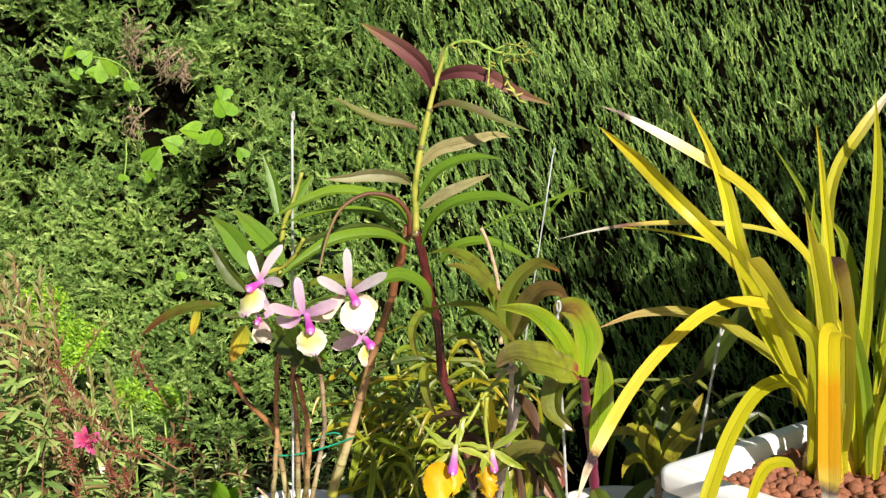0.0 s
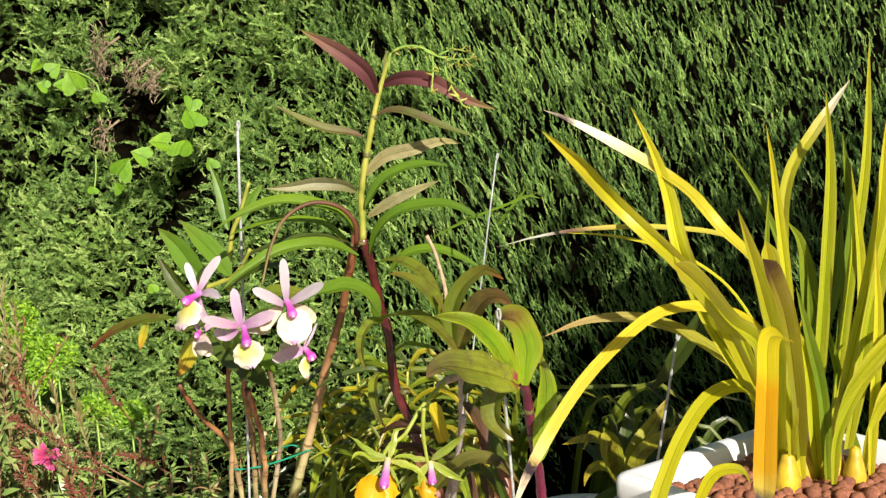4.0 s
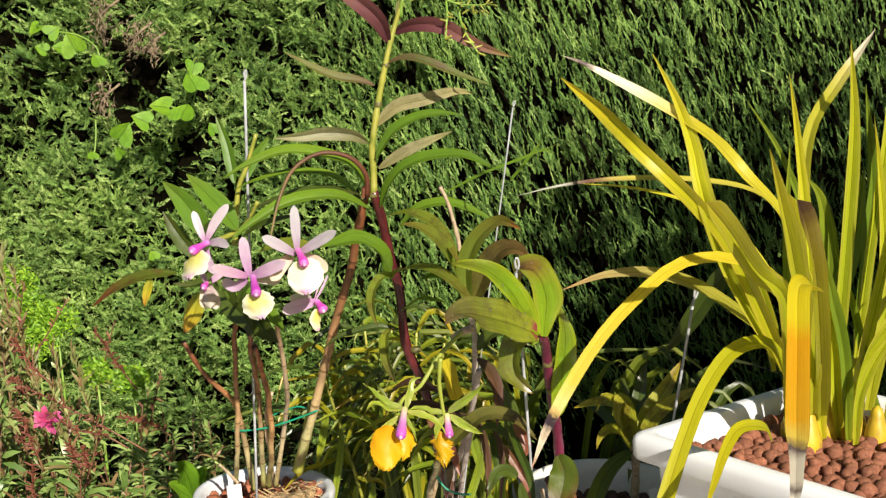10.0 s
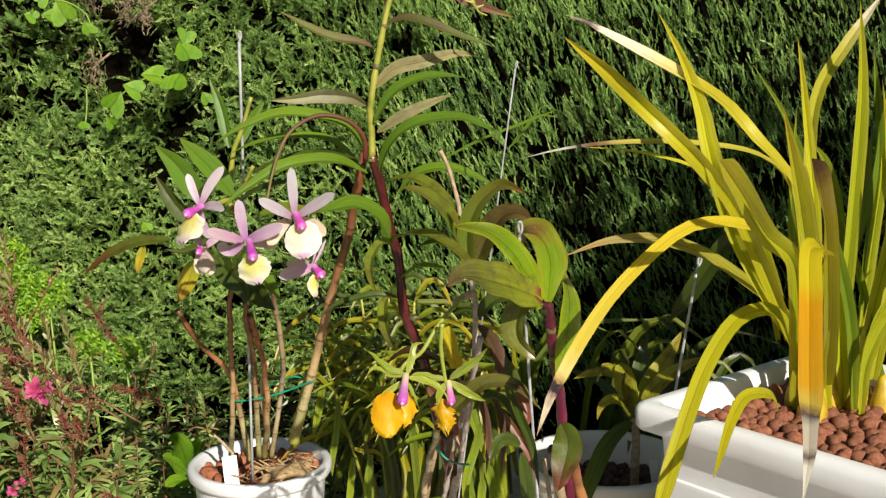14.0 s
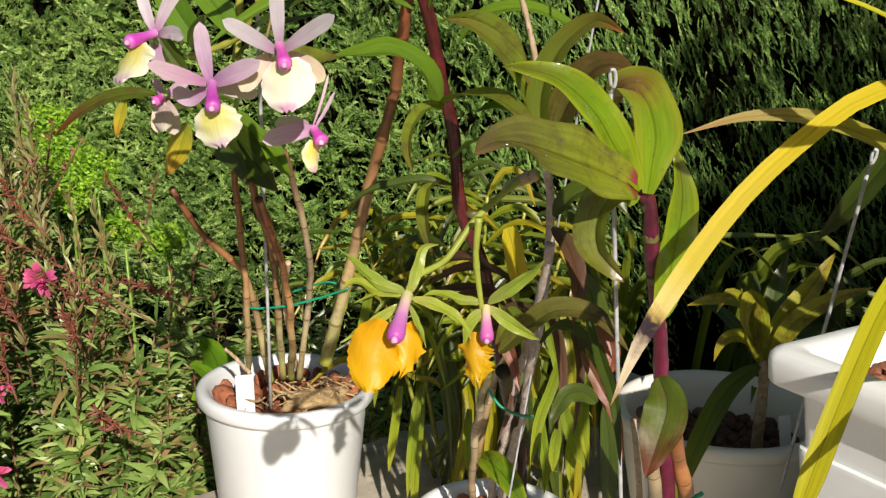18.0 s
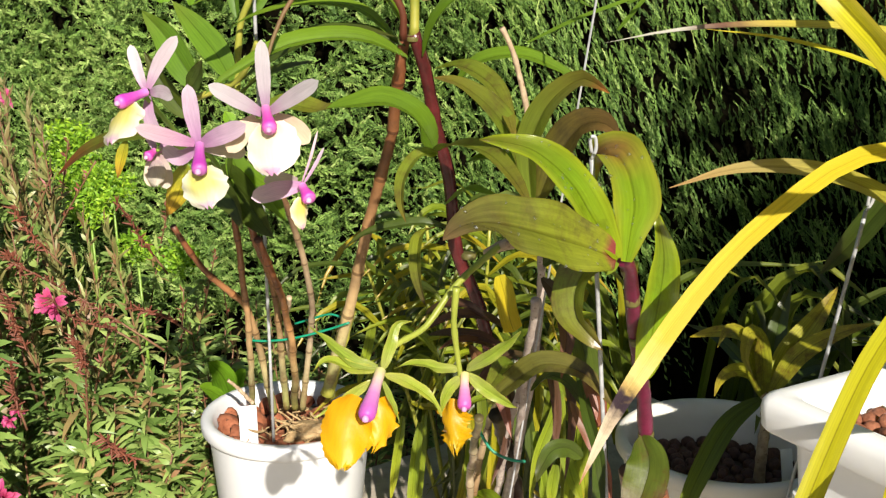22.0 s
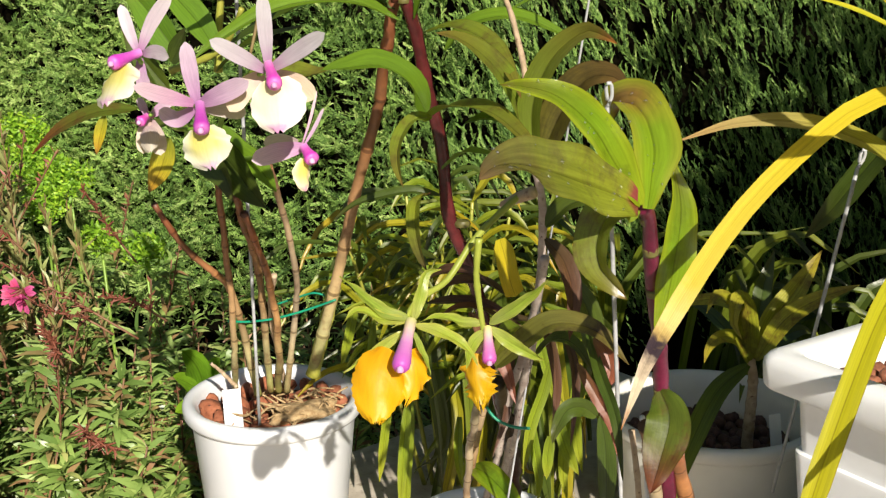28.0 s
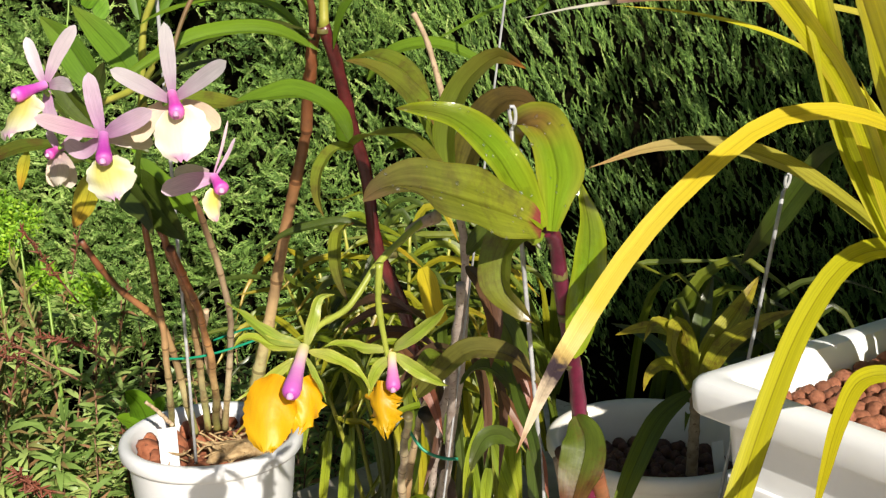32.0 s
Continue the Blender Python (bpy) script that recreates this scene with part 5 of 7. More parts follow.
leaf(tall, [(0.063, 1.060, 1.645), (0.062, 1.060, 1.658), (0.065, 1.060, 1.670)], 0.006, M_DULLPURPLE, "lance", 0.4, FRONT, "bract")
part("dry_twig", tube("dry_twig", [(0.124, 1.020, 1.344), (0.121, 1.016, 1.399), (0.118, 1.012, 1.422), (0.111, 1.008, 1.449), (0.106, 1.004, 1.463), (0.100, 1.000, 1.475)], (0.0026, 0.0018), M_CANEDRY, 8, 26, 5, 0.2), tall, "bare tan dry twig")

# ---- pink-flowered orchid in the first pot ----
pinko = thing("pink_orchid", (POT1[0], POT1[1], POT1[2] - 0.02), "cane orchid with lilac and white flowers", "orchid plant")


def add_pinko_cane(pts, r, mt, nd, lab):
    part("cane", tube("cane", pts, (r[0] * 0.78, r[1] * 0.74), mt, 10, 48, 8, 0.20), pinko, lab)


add_pinko_cane([(-0.158, 1.280, 1.057), (-0.144, 1.220, 1.165), (-0.136, 1.160, 1.270), (-0.124, 1.100, 1.334)], (0.0042, 0.0036), M_CANE, 7, "brown cane")
add_pinko_cane([(-0.133, 1.270, 1.059), (-0.141, 1.248, 1.138), (-0.147, 1.226, 1.186), (-0.157, 1.204, 1.209), (-0.177, 1.182, 1.239), (-0.195, 1.160, 1.283)], (0.0050, 0.0036), M_CANE, 8, "bent brown cane")
add_pinko_cane([(-0.122, 1.280, 1.059), (-0.117, 1.220, 1.200), (-0.116, 1.160, 1.261), (-0.111, 1.100, 1.305)], (0.0045, 0.0040), M_CANE, 7, "brown cane")
add_pinko_cane([(-0.117, 1.300, 1.051), (-0.105, 1.240, 1.136), (-0.102, 1.180, 1.213), (-0.108, 1.120, 1.284)], (0.0050, 0.0040), M_CANE, 8, "brown cane")
add_pinko_cane([(-0.107, 1.290, 1.055), (-0.083, 1.227, 1.188), (-0.083, 1.163, 1.277), (-0.082, 1.100, 1.329)], (0.0041, 0.0036), M_TANCANE, 8, "tan cane")
add_pinko_cane([(-0.077, 1.270, 1.082), (-0.046, 1.228, 1.189), (-0.020, 1.185, 1.289), (0.006, 1.143, 1.378), (0.018, 1.092, 1.441), (0.025, 1.085, 1.468)], (0.0072, 0.0062), M_CANE, 9, "thick brown cane, green at its foot")
add_pinko_cane([(-0.110, 1.310, 1.047), (-0.111, 1.273, 1.099), (-0.111, 1.237, 1.161), (-0.099, 1.200, 1.207)], (0.0030, 0.0030), M_CANEDRY, 5, "thin dry cane")
add_pinko_cane([(-0.153, 1.260, 1.072), (-0.164, 1.250, 1.091), (-0.172, 1.240, 1.104)], (0.0028, 0.0020), M_CANEDRY, 2, "broken stub")
part("cane_foot", tube("cane_foot", [(-0.076, 1.268, 1.082), (-0.064, 1.263, 1.127), (-0.051, 1.258, 1.177)], (0.0069, 0.0067), M_YGSTEM, 10, 16, 3, 0.14), pinko, "greenish foot of the thick cane")


def add_pinko_leaf(pts, w, mt, kind, face):
    leaf(pinko, pts, w, mt, kind, 0.45, face)


add_pinko_leaf([(-0.148, 1.100, 1.414), (-0.166, 1.113, 1.436), (-0.183, 1.127, 1.455), (-0.206, 1.140, 1.474)], 0.026, M_BRIGHT, "lance", (-0.3, -0.9, 0.3))
add_pinko_leaf([(-0.120, 1.100, 1.422), (-0.137, 1.113, 1.443), (-0.157, 1.127, 1.462), (-0.179, 1.140, 1.482)], 0.024, M_BRIGHT, "lance", (0.3, -0.9, 0.3))
add_pinko_leaf([(-0.125, 1.140, 1.470), (-0.133, 1.150, 1.512), (-0.146, 1.160, 1.546)], 0.014, M_BRIGHT, "lance", (-0.3, -0.9, 0.2))
add_pinko_leaf([(-0.122, 1.160, 1.464), (-0.106, 1.180, 1.495), (-0.088, 1.200, 1.522)], 0.012, M_BRIGHT, "lance", (0.3, -0.9, 0.2))
add_pinko_leaf([(-0.125, 1.130, 1.415), (-0.101, 1.110, 1.430), (-0.060, 1.090, 1.452), (-0.020, 1.070, 1.467), (0.021, 1.050, 1.463)], 0.015, M_LEAFDARK, "lance", UP)
add_pinko_leaf([(-0.127, 1.130, 1.401), (-0.093, 1.095, 1.426), (-0.045, 1.060, 1.443)], 0.016, M_LEAFDARK, "lance", UP)
add_pinko_leaf([(-0.192, 1.120, 1.372), (-0.231, 1.133, 1.367), (-0.267, 1.147, 1.351), (-0.298, 1.160, 1.327)], 0.014, M_REDGREEN, "lance", (0, -0.8, 0.6))
add_pinko_leaf([(-0.167, 1.120, 1.348), (-0.175, 1.120, 1.324), (-0.187, 1.120, 1.302)], 0.020, M_YELLOWHANG, "lance", (0, -1, 0.1))
add_pinko_leaf([(-0.222, 1.130, 1.365), (-0.227, 1.130, 1.351), (-0.232, 1.130, 1.332)], 0.010, M_YELLOWHANG, "lance", (0, -1, 0.1))
add_pinko_leaf([(-0.167, 1.130, 1.386), (-0.189, 1.140, 1.410), (-0.209, 1.150, 1.439)], 0.019, M_LEAFDARK, "lance", (-0.4, -0.8, 0.3))
add_pinko_leaf([(-0.129, 1.080, 1.351), (-0.108, 1.060, 1.342), (-0.088, 1.040, 1.324), (-0.071, 1.020, 1.312)], 0.030, M_LEAFDARK, "lance", (-0.4, -0.8, 0.3))
add_pinko_leaf([(-0.119, 1.080, 1.365), (-0.104, 1.070, 1.345), (-0.083, 1.060, 1.334), (-0.068, 1.050, 1.318)], 0.024, M_LEAF, "lance", (0.3, -0.8, 0.3))
add_pinko_leaf([(-0.139, 1.070, 1.366), (-0.123, 1.057, 1.347), (-0.106, 1.043, 1.332), (-0.097, 1.030, 1.314)], 0.026, M_LEAFDARK, "lance", (-0.6, -0.7, 0.2))
add_pinko_leaf([(-0.115, 1.100, 1.367), (-0.134, 1.100, 1.373), (-0.172, 1.100, 1.361), (-0.193, 1.100, 1.364)], 0.016, M_LEAFDARK, "lance", UP)
add_pinko_leaf([(-0.093, 1.060, 1.403), (-0.064, 1.040, 1.412), (-0.034, 1.020, 1.411), (-0.014, 1.000, 1.418)], 0.020, M_OLIVE, "lance", UP)
add_pinko_leaf([(-0.156, 1.100, 1.412), (-0.145, 1.090, 1.427), (-0.139, 1.080, 1.440)], 0.016, M_LEAFDARK, "lance", FRONT)
for pts, r in (([(-0.128, 1.140, 1.400), (-0.125, 1.137, 1.434), (-0.120, 1.135, 1.467), (-0.111, 1.132, 1.487), (-0.098, 1.130, 1.526)], (0.0034, 0.0022)), ([(-0.162, 1.120, 1.403), (-0.125, 1.107, 1.417), (-0.107, 1.093, 1.432), (-0.094, 1.080, 1.455)], (0.003, 0.002))):
    part("shoot", tube("shoot", pts, r, M_YGSTEM, 8, 20, 3, 0.15), pinko, "yellow-green young shoot")


def add_pinko_flower_stalk(pts, r):
    part("flower_stalk", tube("flower_stalk", pts, r, M_GREENSTEM, 7, 20), pinko, "thin green flower stalk")


add_pinko_flower_stalk([(-0.124, 1.100, 1.334), (-0.103, 1.020, 1.371), (-0.075, 0.940, 1.409), (-0.040, 0.860, 1.430)], (0.0022, 0.0016))
add_pinko_flower_stalk([(-0.124, 1.100, 1.331), (-0.111, 1.023, 1.362), (-0.097, 0.947, 1.388), (-0.082, 0.870, 1.406)], (0.0022, 0.0016))
add_pinko_flower_stalk([(-0.125, 1.100, 1.334), (-0.129, 1.033, 1.368), (-0.132, 0.967, 1.407), (-0.124, 0.900, 1.434)], (0.0022, 0.0015))
add_pinko_flower_stalk([(-0.111, 1.000, 1.375), (-0.123, 0.973, 1.379), (-0.128, 0.947, 1.393), (-0.125, 0.920, 1.396)], (0.0016, 0.0012))
add_pinko_flower_stalk([(-0.111, 1.100, 1.334), (-0.077, 1.033, 1.348), (-0.045, 0.967, 1.362), (-0.024, 0.900, 1.379)], (0.0018, 0.0012))


def disc_lip(name, pts, w, material, frill=0.10, cup=0.35, face=(0, -1, 0.15), seg=18, teeth=9):
    """A broad flower lip along a line, wavy at the edge."""
    line = curve_points(pts, seg)
    face = Vector(face).normalized()
    us = [-1 + i / 9 for i in range(19)]
    verts, along, across, faces = [], [], [], []
    for i, c in enumerate(line):
        t = (line[min(i + 1, seg)] - line[max(i - 1, 0)]).normalized()
        s = t.cross(face).normalized()
        nrm = s.cross(t)
        k = i / seg
        hw = w * 0.5 * max(0.12, math.sin(math.pi * (0.10 + 0.88 * k)) ** 0.55)
        for u in us:
            rag = 1 + frill * (0.6 * math.sin(k * teeth * 3.1 + u * 3) + 0.9 * noise.noise(Vector((k * 9, u * 2, w * 300)))) * abs(u) ** 3
            tip = t * (frill * w * 0.5 * (math.sin(u * teeth * 0.8) + noise.noise(Vector((u * 5, 2.5, w * 300)))) * k ** 6)
            verts.append(c + s * (u * hw * rag) + tip - nrm * (cup * hw * u * u) + nrm * (frill * w * 0.6 * math.sin(k * 13 + u * 5) * abs(u) ** 2))
            along.append(k)
            across.append(u)
    for i in range(seg):
        for j in range(18):
            a = i * 19 + j
            faces.append((a, a + 1, a + 20, a + 19))
    return mesh_of(name, verts, faces, material, True, {"along": along, "across": across})


def flared(name, line, radii, material, sides=12):
    """A stem along a line with a radius of its own at each place."""
    t = (line[-1] - line[0]).normalized()
    a = t.cross(Vector((0.3, -0.2, 0.93))).normalized()
    b = t.cross(a)
    verts, faces, along = [], [], []
    for i, (c, r) in enumerate(zip(line, radii)):
        for j in range(sides):
            q = 2 * math.pi * j / sides
            verts.append(c + a * (r * math.cos(q)) + b * (r * math.sin(q)))
            along.append((c - line[0]).length / (line[-1] - line[0]).length)
    for i in range(len(line) - 1):
        for j in range(sides):
            k, m = i * sides + j, i * sides + (j + 1) % sides
            faces.append((k, m, m + sides, k + sides))
    faces.append(tuple(range((len(line) - 1) * sides, len(line) * sides)))
    return mesh_of(name, verts, faces, material, True, {"along": along})


def bloom(plant, tepals, lip, column, colour, lipmat, label):
    """A flower: tepals as (line, width, material), lip as (line, width), column as (line, radius)."""
    c = column[0][0]
    p0, p1, p2 = [Vector(q) for q in column[0]]
    reach, r = p2 - p0, column[1]
    stretch = [p0 + reach * k for k in (0.0, 0.3, 0.6, 0.8, 0.92, 0.98, 1.0)]
    first = part("flower", flared("column", stretch, [r * k for k in (0.62, 0.62, 0.82, 1.0, 0.96, 0.7, 0.3)], colour), plant, label)
    tip = p2 - reach * 0.06 + Vector((0, -r * 0.62, 0))
    part("column_tip", lathe("column_tip", tuple(tip), [(0.0, -r * 0.4), (r * 0.36, -r * 0.25), (r * 0.4, 0.0), (r * 0.3, r * 0.25), (0.0, r * 0.4)], M_COLUMNTIP, 10), first, "pale column tip")
    for line, w, mt in tepals:
        green = mt is M_GREENTEPAL
        part("tepal", blade("tepal", line, w * (0.70 if green else 0.84), mt, "lance" if green else "tepal", 0.5 if green else 0.14, (0.15, -0.85, 0.5) if green else (0, -1, 0.15), 16, 0.09 if green else 0.03, math.sin(w * 9000 + line[-1][0] * 300) * (0.9 if green else 0.35)), first)
    part("lip", disc_lip("lip", lip[0], lip[1], lipmat, *lip[2:]), first, "broad flower lip")


bloom(pinko, [([(-0.037, 0.860, 1.434), (-0.038, 0.860, 1.454), (-0.039, 0.860, 1.475)], 0.0105, M_TEPAL), ([(-0.039, 0.860, 1.431), (-0.051, 0.850, 1.440), (-0.066, 0.840, 1.450)], 0.0115, M_TEPAL), ([(-0.035, 0.860, 1.432), (-0.018, 0.850, 1.443), (-0.001, 0.840, 1.454)], 0.0115, M_TEPAL),
              ([(-0.042, 0.870, 1.428), (-0.052, 0.865, 1.420), (-0.061, 0.860, 1.407)], 0.015, M_TEPALCREAM), ([(-0.034, 0.870, 1.428), (-0.021, 0.865, 1.422), (-0.011, 0.860, 1.414)], 0.015, M_TEPALCREAM)],
      ([(-0.032, 0.845, 1.428), (-0.030, 0.842, 1.419), (-0.029, 0.838, 1.408), (-0.028, 0.835, 1.399)], 0.0325, 0.05, 0.30), ([(-0.036, 0.855, 1.435), (-0.033, 0.845, 1.430), (-0.029, 0.835, 1.425)], 0.0046), M_MAGENTA, M_LIPWHITE, "open lilac and white orchid flower")
bloom(pinko, [([(-0.081, 0.865, 1.411), (-0.084, 0.865, 1.429), (-0.086, 0.865, 1.447)], 0.0115, M_TEPALPINK), ([(-0.083, 0.865, 1.411), (-0.097, 0.853, 1.417), (-0.111, 0.840, 1.424)], 0.0115, M_TEPALPINK), ([(-0.079, 0.865, 1.411), (-0.066, 0.857, 1.417), (-0.047, 0.850, 1.426)], 0.0135, M_TEPALPINK),
              ([(-0.084, 0.870, 1.407), (-0.096, 0.875, 1.400), (-0.108, 0.880, 1.405)], 0.012, M_TEPALPINK), ([(-0.080, 0.870, 1.408), (-0.066, 0.875, 1.406), (-0.055, 0.880, 1.403)], 0.012, M_TEPALCREAM)],
      ([(-0.075, 0.845, 1.400), (-0.073, 0.843, 1.392), (-0.071, 0.842, 1.384), (-0.069, 0.840, 1.377)], 0.029, 0.08, 0.32), ([(-0.077, 0.855, 1.412), (-0.075, 0.845, 1.405), (-0.072, 0.835, 1.399)], 0.0048), M_MAGENTA, M_LIPYELLOW, "open lilac orchid flower with a yellow lip")
bloom(pinko, [([(-0.126, 0.905, 1.438), (-0.131, 0.907, 1.451), (-0.136, 0.910, 1.466)], 0.0090, M_TEPAL), ([(-0.124, 0.905, 1.439), (-0.115, 0.903, 1.456), (-0.102, 0.900, 1.473)], 0.0105, M_TEPAL), ([(-0.121, 0.900, 1.437), (-0.110, 0.890, 1.439), (-0.100, 0.880, 1.437)], 0.0105, M_TEPAL),
              ([(-0.126, 0.910, 1.433), (-0.124, 0.905, 1.420), (-0.116, 0.900, 1.408)], 0.011, M_TEPALPINK)],
      ([(-0.132, 0.885, 1.432), (-0.133, 0.877, 1.426), (-0.134, 0.868, 1.419), (-0.135, 0.860, 1.411)], 0.030, 0.10, 0.45, (-0.4, -0.85, 0.2)), ([(-0.122, 0.895, 1.438), (-0.128, 0.885, 1.435), (-0.134, 0.875, 1.433)], 0.0046), M_MAGENTA, M_LIPYELLOW, "lilac orchid flower turned to its side")
bloom(pinko, [([(-0.130, 0.930, 1.393), (-0.131, 0.925, 1.383), (-0.131, 0.920, 1.371)], 0.012, M_TEPALCREAM), ([(-0.128, 0.930, 1.391), (-0.123, 0.925, 1.381), (-0.120, 0.920, 1.370)], 0.013, M_TEPALCREAM), ([(-0.130, 0.930, 1.394), (-0.132, 0.930, 1.400), (-0.135, 0.930, 1.406)], 0.007, M_TEPALPINK), ([(-0.128, 0.930, 1.393), (-0.121, 0.930, 1.399), (-0.112, 0.930, 1.405)], 0.008, M_TEPALPINK)],
      ([(-0.128, 0.920, 1.389), (-0.126, 0.915, 1.383), (-0.124, 0.910, 1.374)], 0.013, 0.08, 0.5), ([(-0.128, 0.925, 1.395), (-0.129, 0.920, 1.394), (-0.131, 0.915, 1.392)], 0.0036), M_MAGENTA, M_TEPALCREAM, "fading orchid flower hanging closed")
bloom(pinko, [([(-0.024, 0.900, 1.379), (-0.037, 0.895, 1.377), (-0.055, 0.890, 1.372)], 0.0145, M_TEPALPINK), ([(-0.026, 0.910, 1.379), (-0.021, 0.915, 1.395), (-0.017, 0.920, 1.412)], 0.0022, M_TEPALPINK), ([(-0.025, 0.910, 1.378), (-0.018, 0.915, 1.390), (-0.013, 0.920, 1.401)], 0.0030, M_TEPALPINK), ([(-0.029, 0.910, 1.380), (-0.039, 0.905, 1.382), (-0.049, 0.900, 1.381)], 0.011, M_TEPALCREAM)],
      ([(-0.021, 0.890, 1.373), (-0.023, 0.890, 1.365), (-0.022, 0.890, 1.353)], 0.012, 0.08, 0.5, (0.6, -0.8, 0.1)), ([(-0.023, 0.895, 1.380), (-0.019, 0.890, 1.377), (-0.016, 0.885, 1.373)], 0.0048), M_MAGENTA, M_LIPYELLOW, "half-withered lilac flower with a yellow lip")

# ties, stakes and labels of the pots
tie = thing("plant_tie", (-0.114, 1.250, 1.147), "thin green wire tied round the canes", "plant tie")
part("wire", tube("wire", [(-0.153, 1.240, 1.148), (-0.133, 1.236, 1.149), (-0.110, 1.232, 1.153), (-0.087, 1.228, 1.160), (-0.066, 1.224, 1.168), (-0.045, 1.220, 1.177)], 0.0012, M_GREENTIE, 6, 24), tie)
part("wire", tube("wire", [(-0.053, 1.270, 1.161), (-0.072, 1.273, 1.167), (-0.093, 1.277, 1.160), (-0.111, 1.280, 1.153)], 0.0011, M_GREENTIE, 6, 20), tie)
tie3 = thing("plant_tie", (0.107, 1.000, 1.152), "thin green wire round the canes of the small pot", "plant tie")
part("wire", tube("wire", [(0.088, 1.000, 1.180), (0.092, 0.998, 1.167), (0.102, 0.995, 1.154), (0.116, 0.992, 1.149), (0.127, 0.990, 1.149)], 0.0012, M_GREENTIE, 6, 24), tie3)
tie4 = thing("plant_tie", (0.222, 0.900, 1.131), "twisted green wire round two canes", "plant tie")
part("wire", tube("wire", [(0.194, 0.890, 1.126), (0.208, 0.887, 1.125), (0.223, 0.885, 1.133), (0.231, 0.883, 1.139), (0.236, 0.880, 1.145)], 0.0017, M_GREENTIE, 6, 24), tie4)
part("wire", tube("wire", [(0.207, 0.940, 1.106), (0.219, 0.937, 1.113), (0.231, 0.933, 1.113), (0.244, 0.930, 1.119)], 0.0012, M_GREENTIE, 6, 20), tie4)


def stake(pts, r, loop, label):
    """A straight wire stake with a narrow bent eye at its head."""
    top, low = Vector(pts[0]), Vector(pts[1])
    st = thing("plant_stake", tuple(low), label, "plant stake", "wire plant stakes")
    part("shaft", tube("shaft", [low, low.lerp(top, 0.5), top], r, M_WIRE, 8, 8), st)
    d = (top - low).normalized()
    s = Vector((1, 0.2, 0)).normalized()
    eye = [top, top + d * loop * 0.5 + s * loop * 0.2, top + d * loop + s * loop * 0.16, top + d * loop * 0.9 - s * loop * 0.03, top + d * loop * 0.3]
    part("eye", tube("eye", eye, r * 0.8, M_WIRE, 6, 16), st)


def down(p, q, z):
    p, q = Vector(p), Vector(q)
    return p + (q - p) * ((p.z - z) / (p.z - q.z))


for top, via, z, r, loop in (((-0.108, 1.126, 1.585), (-0.126, 1.235, 1.053), 1.03, 0.0016, 0.011), ((0.170, 0.958, 1.555), (0.157, 0.970, 1.448), 0.97, 0.0008, 0.007),
                             ((0.400, 1.122, 1.324), (0.391, 1.160, 1.181), 0.985, 0.0018, 0.016), ((0.157, 0.831, 1.414), (0.168, 0.860, 1.305), 0.97, 0.0014, 0.014)):
    stake((top, tuple(down(top, via, z))), r, loop, "thin grey galvanised wire plant stake with a bent eye")


def tag_plate(pts, w, label):
    a, b = Vector(pts[0]), Vector(pts[1])
    d = (b - a)
    s = d.cross(Vector((0, -1, 0.4))).normalized() * (w / 2)
    n = s.cross(d).normalized() * 0.0006
    v = [a - s - n, a + s - n, b + s - n, b - s - n, a - s + n, a + s + n, b + s + n, b - s + n]
    t = thing("plant_label", tuple(b), label, "plant label")
    part("plate", mesh_of("plate", v, [(0, 1, 2, 3), (7, 6, 5, 4), (0, 4, 5, 1), (1, 5, 6, 2), (2, 6, 7, 3), (3, 7, 4, 0)], M_LABEL, False), t)


tag_plate(((-0.157, 1.255, 1.071), (-0.151, 1.236, 1.026)), 0.0185, "blank white plastic plant label pushed into bark")
tag_plate(((0.400, 1.300, 1.029), (0.406, 1.300, 0.985)), 0.012, "small white plastic label on the cream pot")

# ---- yellow-lipped orchid of the small front pot ----
yel = thing("yellow_orchid", (POT3[0] + 0.02, POT3[1] - 0.02, 0.966), "cane orchid with two orange-lipped green flowers", "orchid plant")


def add_yel_cane(pts, r, mt, lab):
    part("cane", tube("cane", pts, r, mt, 10, 40, 8, 0.25), yel, lab)


add_yel_cane([(0.091, 0.980, 1.188), (0.086, 1.020, 1.144), (0.082, 1.060, 1.097), (0.080, 1.100, 1.031), (0.081, 1.140, 0.982)], (0.0031, 0.0030), M_TANCANE, "tan dry cane")
add_yel_cane([(0.122, 1.000, 1.210), (0.112, 1.038, 1.148), (0.107, 1.075, 1.092), (0.097, 1.112, 1.025), (0.096, 1.150, 0.975)], (0.0032, 0.0030), M_CANEGREY, "grey papery cane")
add_yel_cane([(0.129, 0.900, 1.307), (0.124, 0.965, 1.230), (0.121, 1.030, 1.141), (0.116, 1.095, 1.062), (0.116, 1.160, 0.970)], (0.0026, 0.0031), M_CANEGREY, "grey papery cane")
add_yel_cane([(0.103, 1.020, 1.174), (0.114, 1.067, 1.116), (0.122, 1.113, 1.054), (0.124, 1.160, 0.973)], (0.0052, 0.0050), M_MAROON, "maroon sheathed cane")
part("flower_stalk", tube("flower_stalk", [(0.114, 0.820, 1.367), (0.109, 0.807, 1.369), (0.094, 0.793, 1.360), (0.083, 0.780, 1.350), (0.068, 0.767, 1.332), (0.055, 0.753, 1.326), (0.048, 0.740, 1.319)], (0.0021, 0.0016), M_STALK, 8, 36, 5, 0.2), yel, "green arching flower stalk")
part("stub", tube("stub", [(0.099, 0.815, 1.361), (0.106, 0.807, 1.367), (0.115, 0.800, 1.372)], (0.0026, 0.0036), M_CANEDRY, 8, 10), yel, "dry pinkish stub")
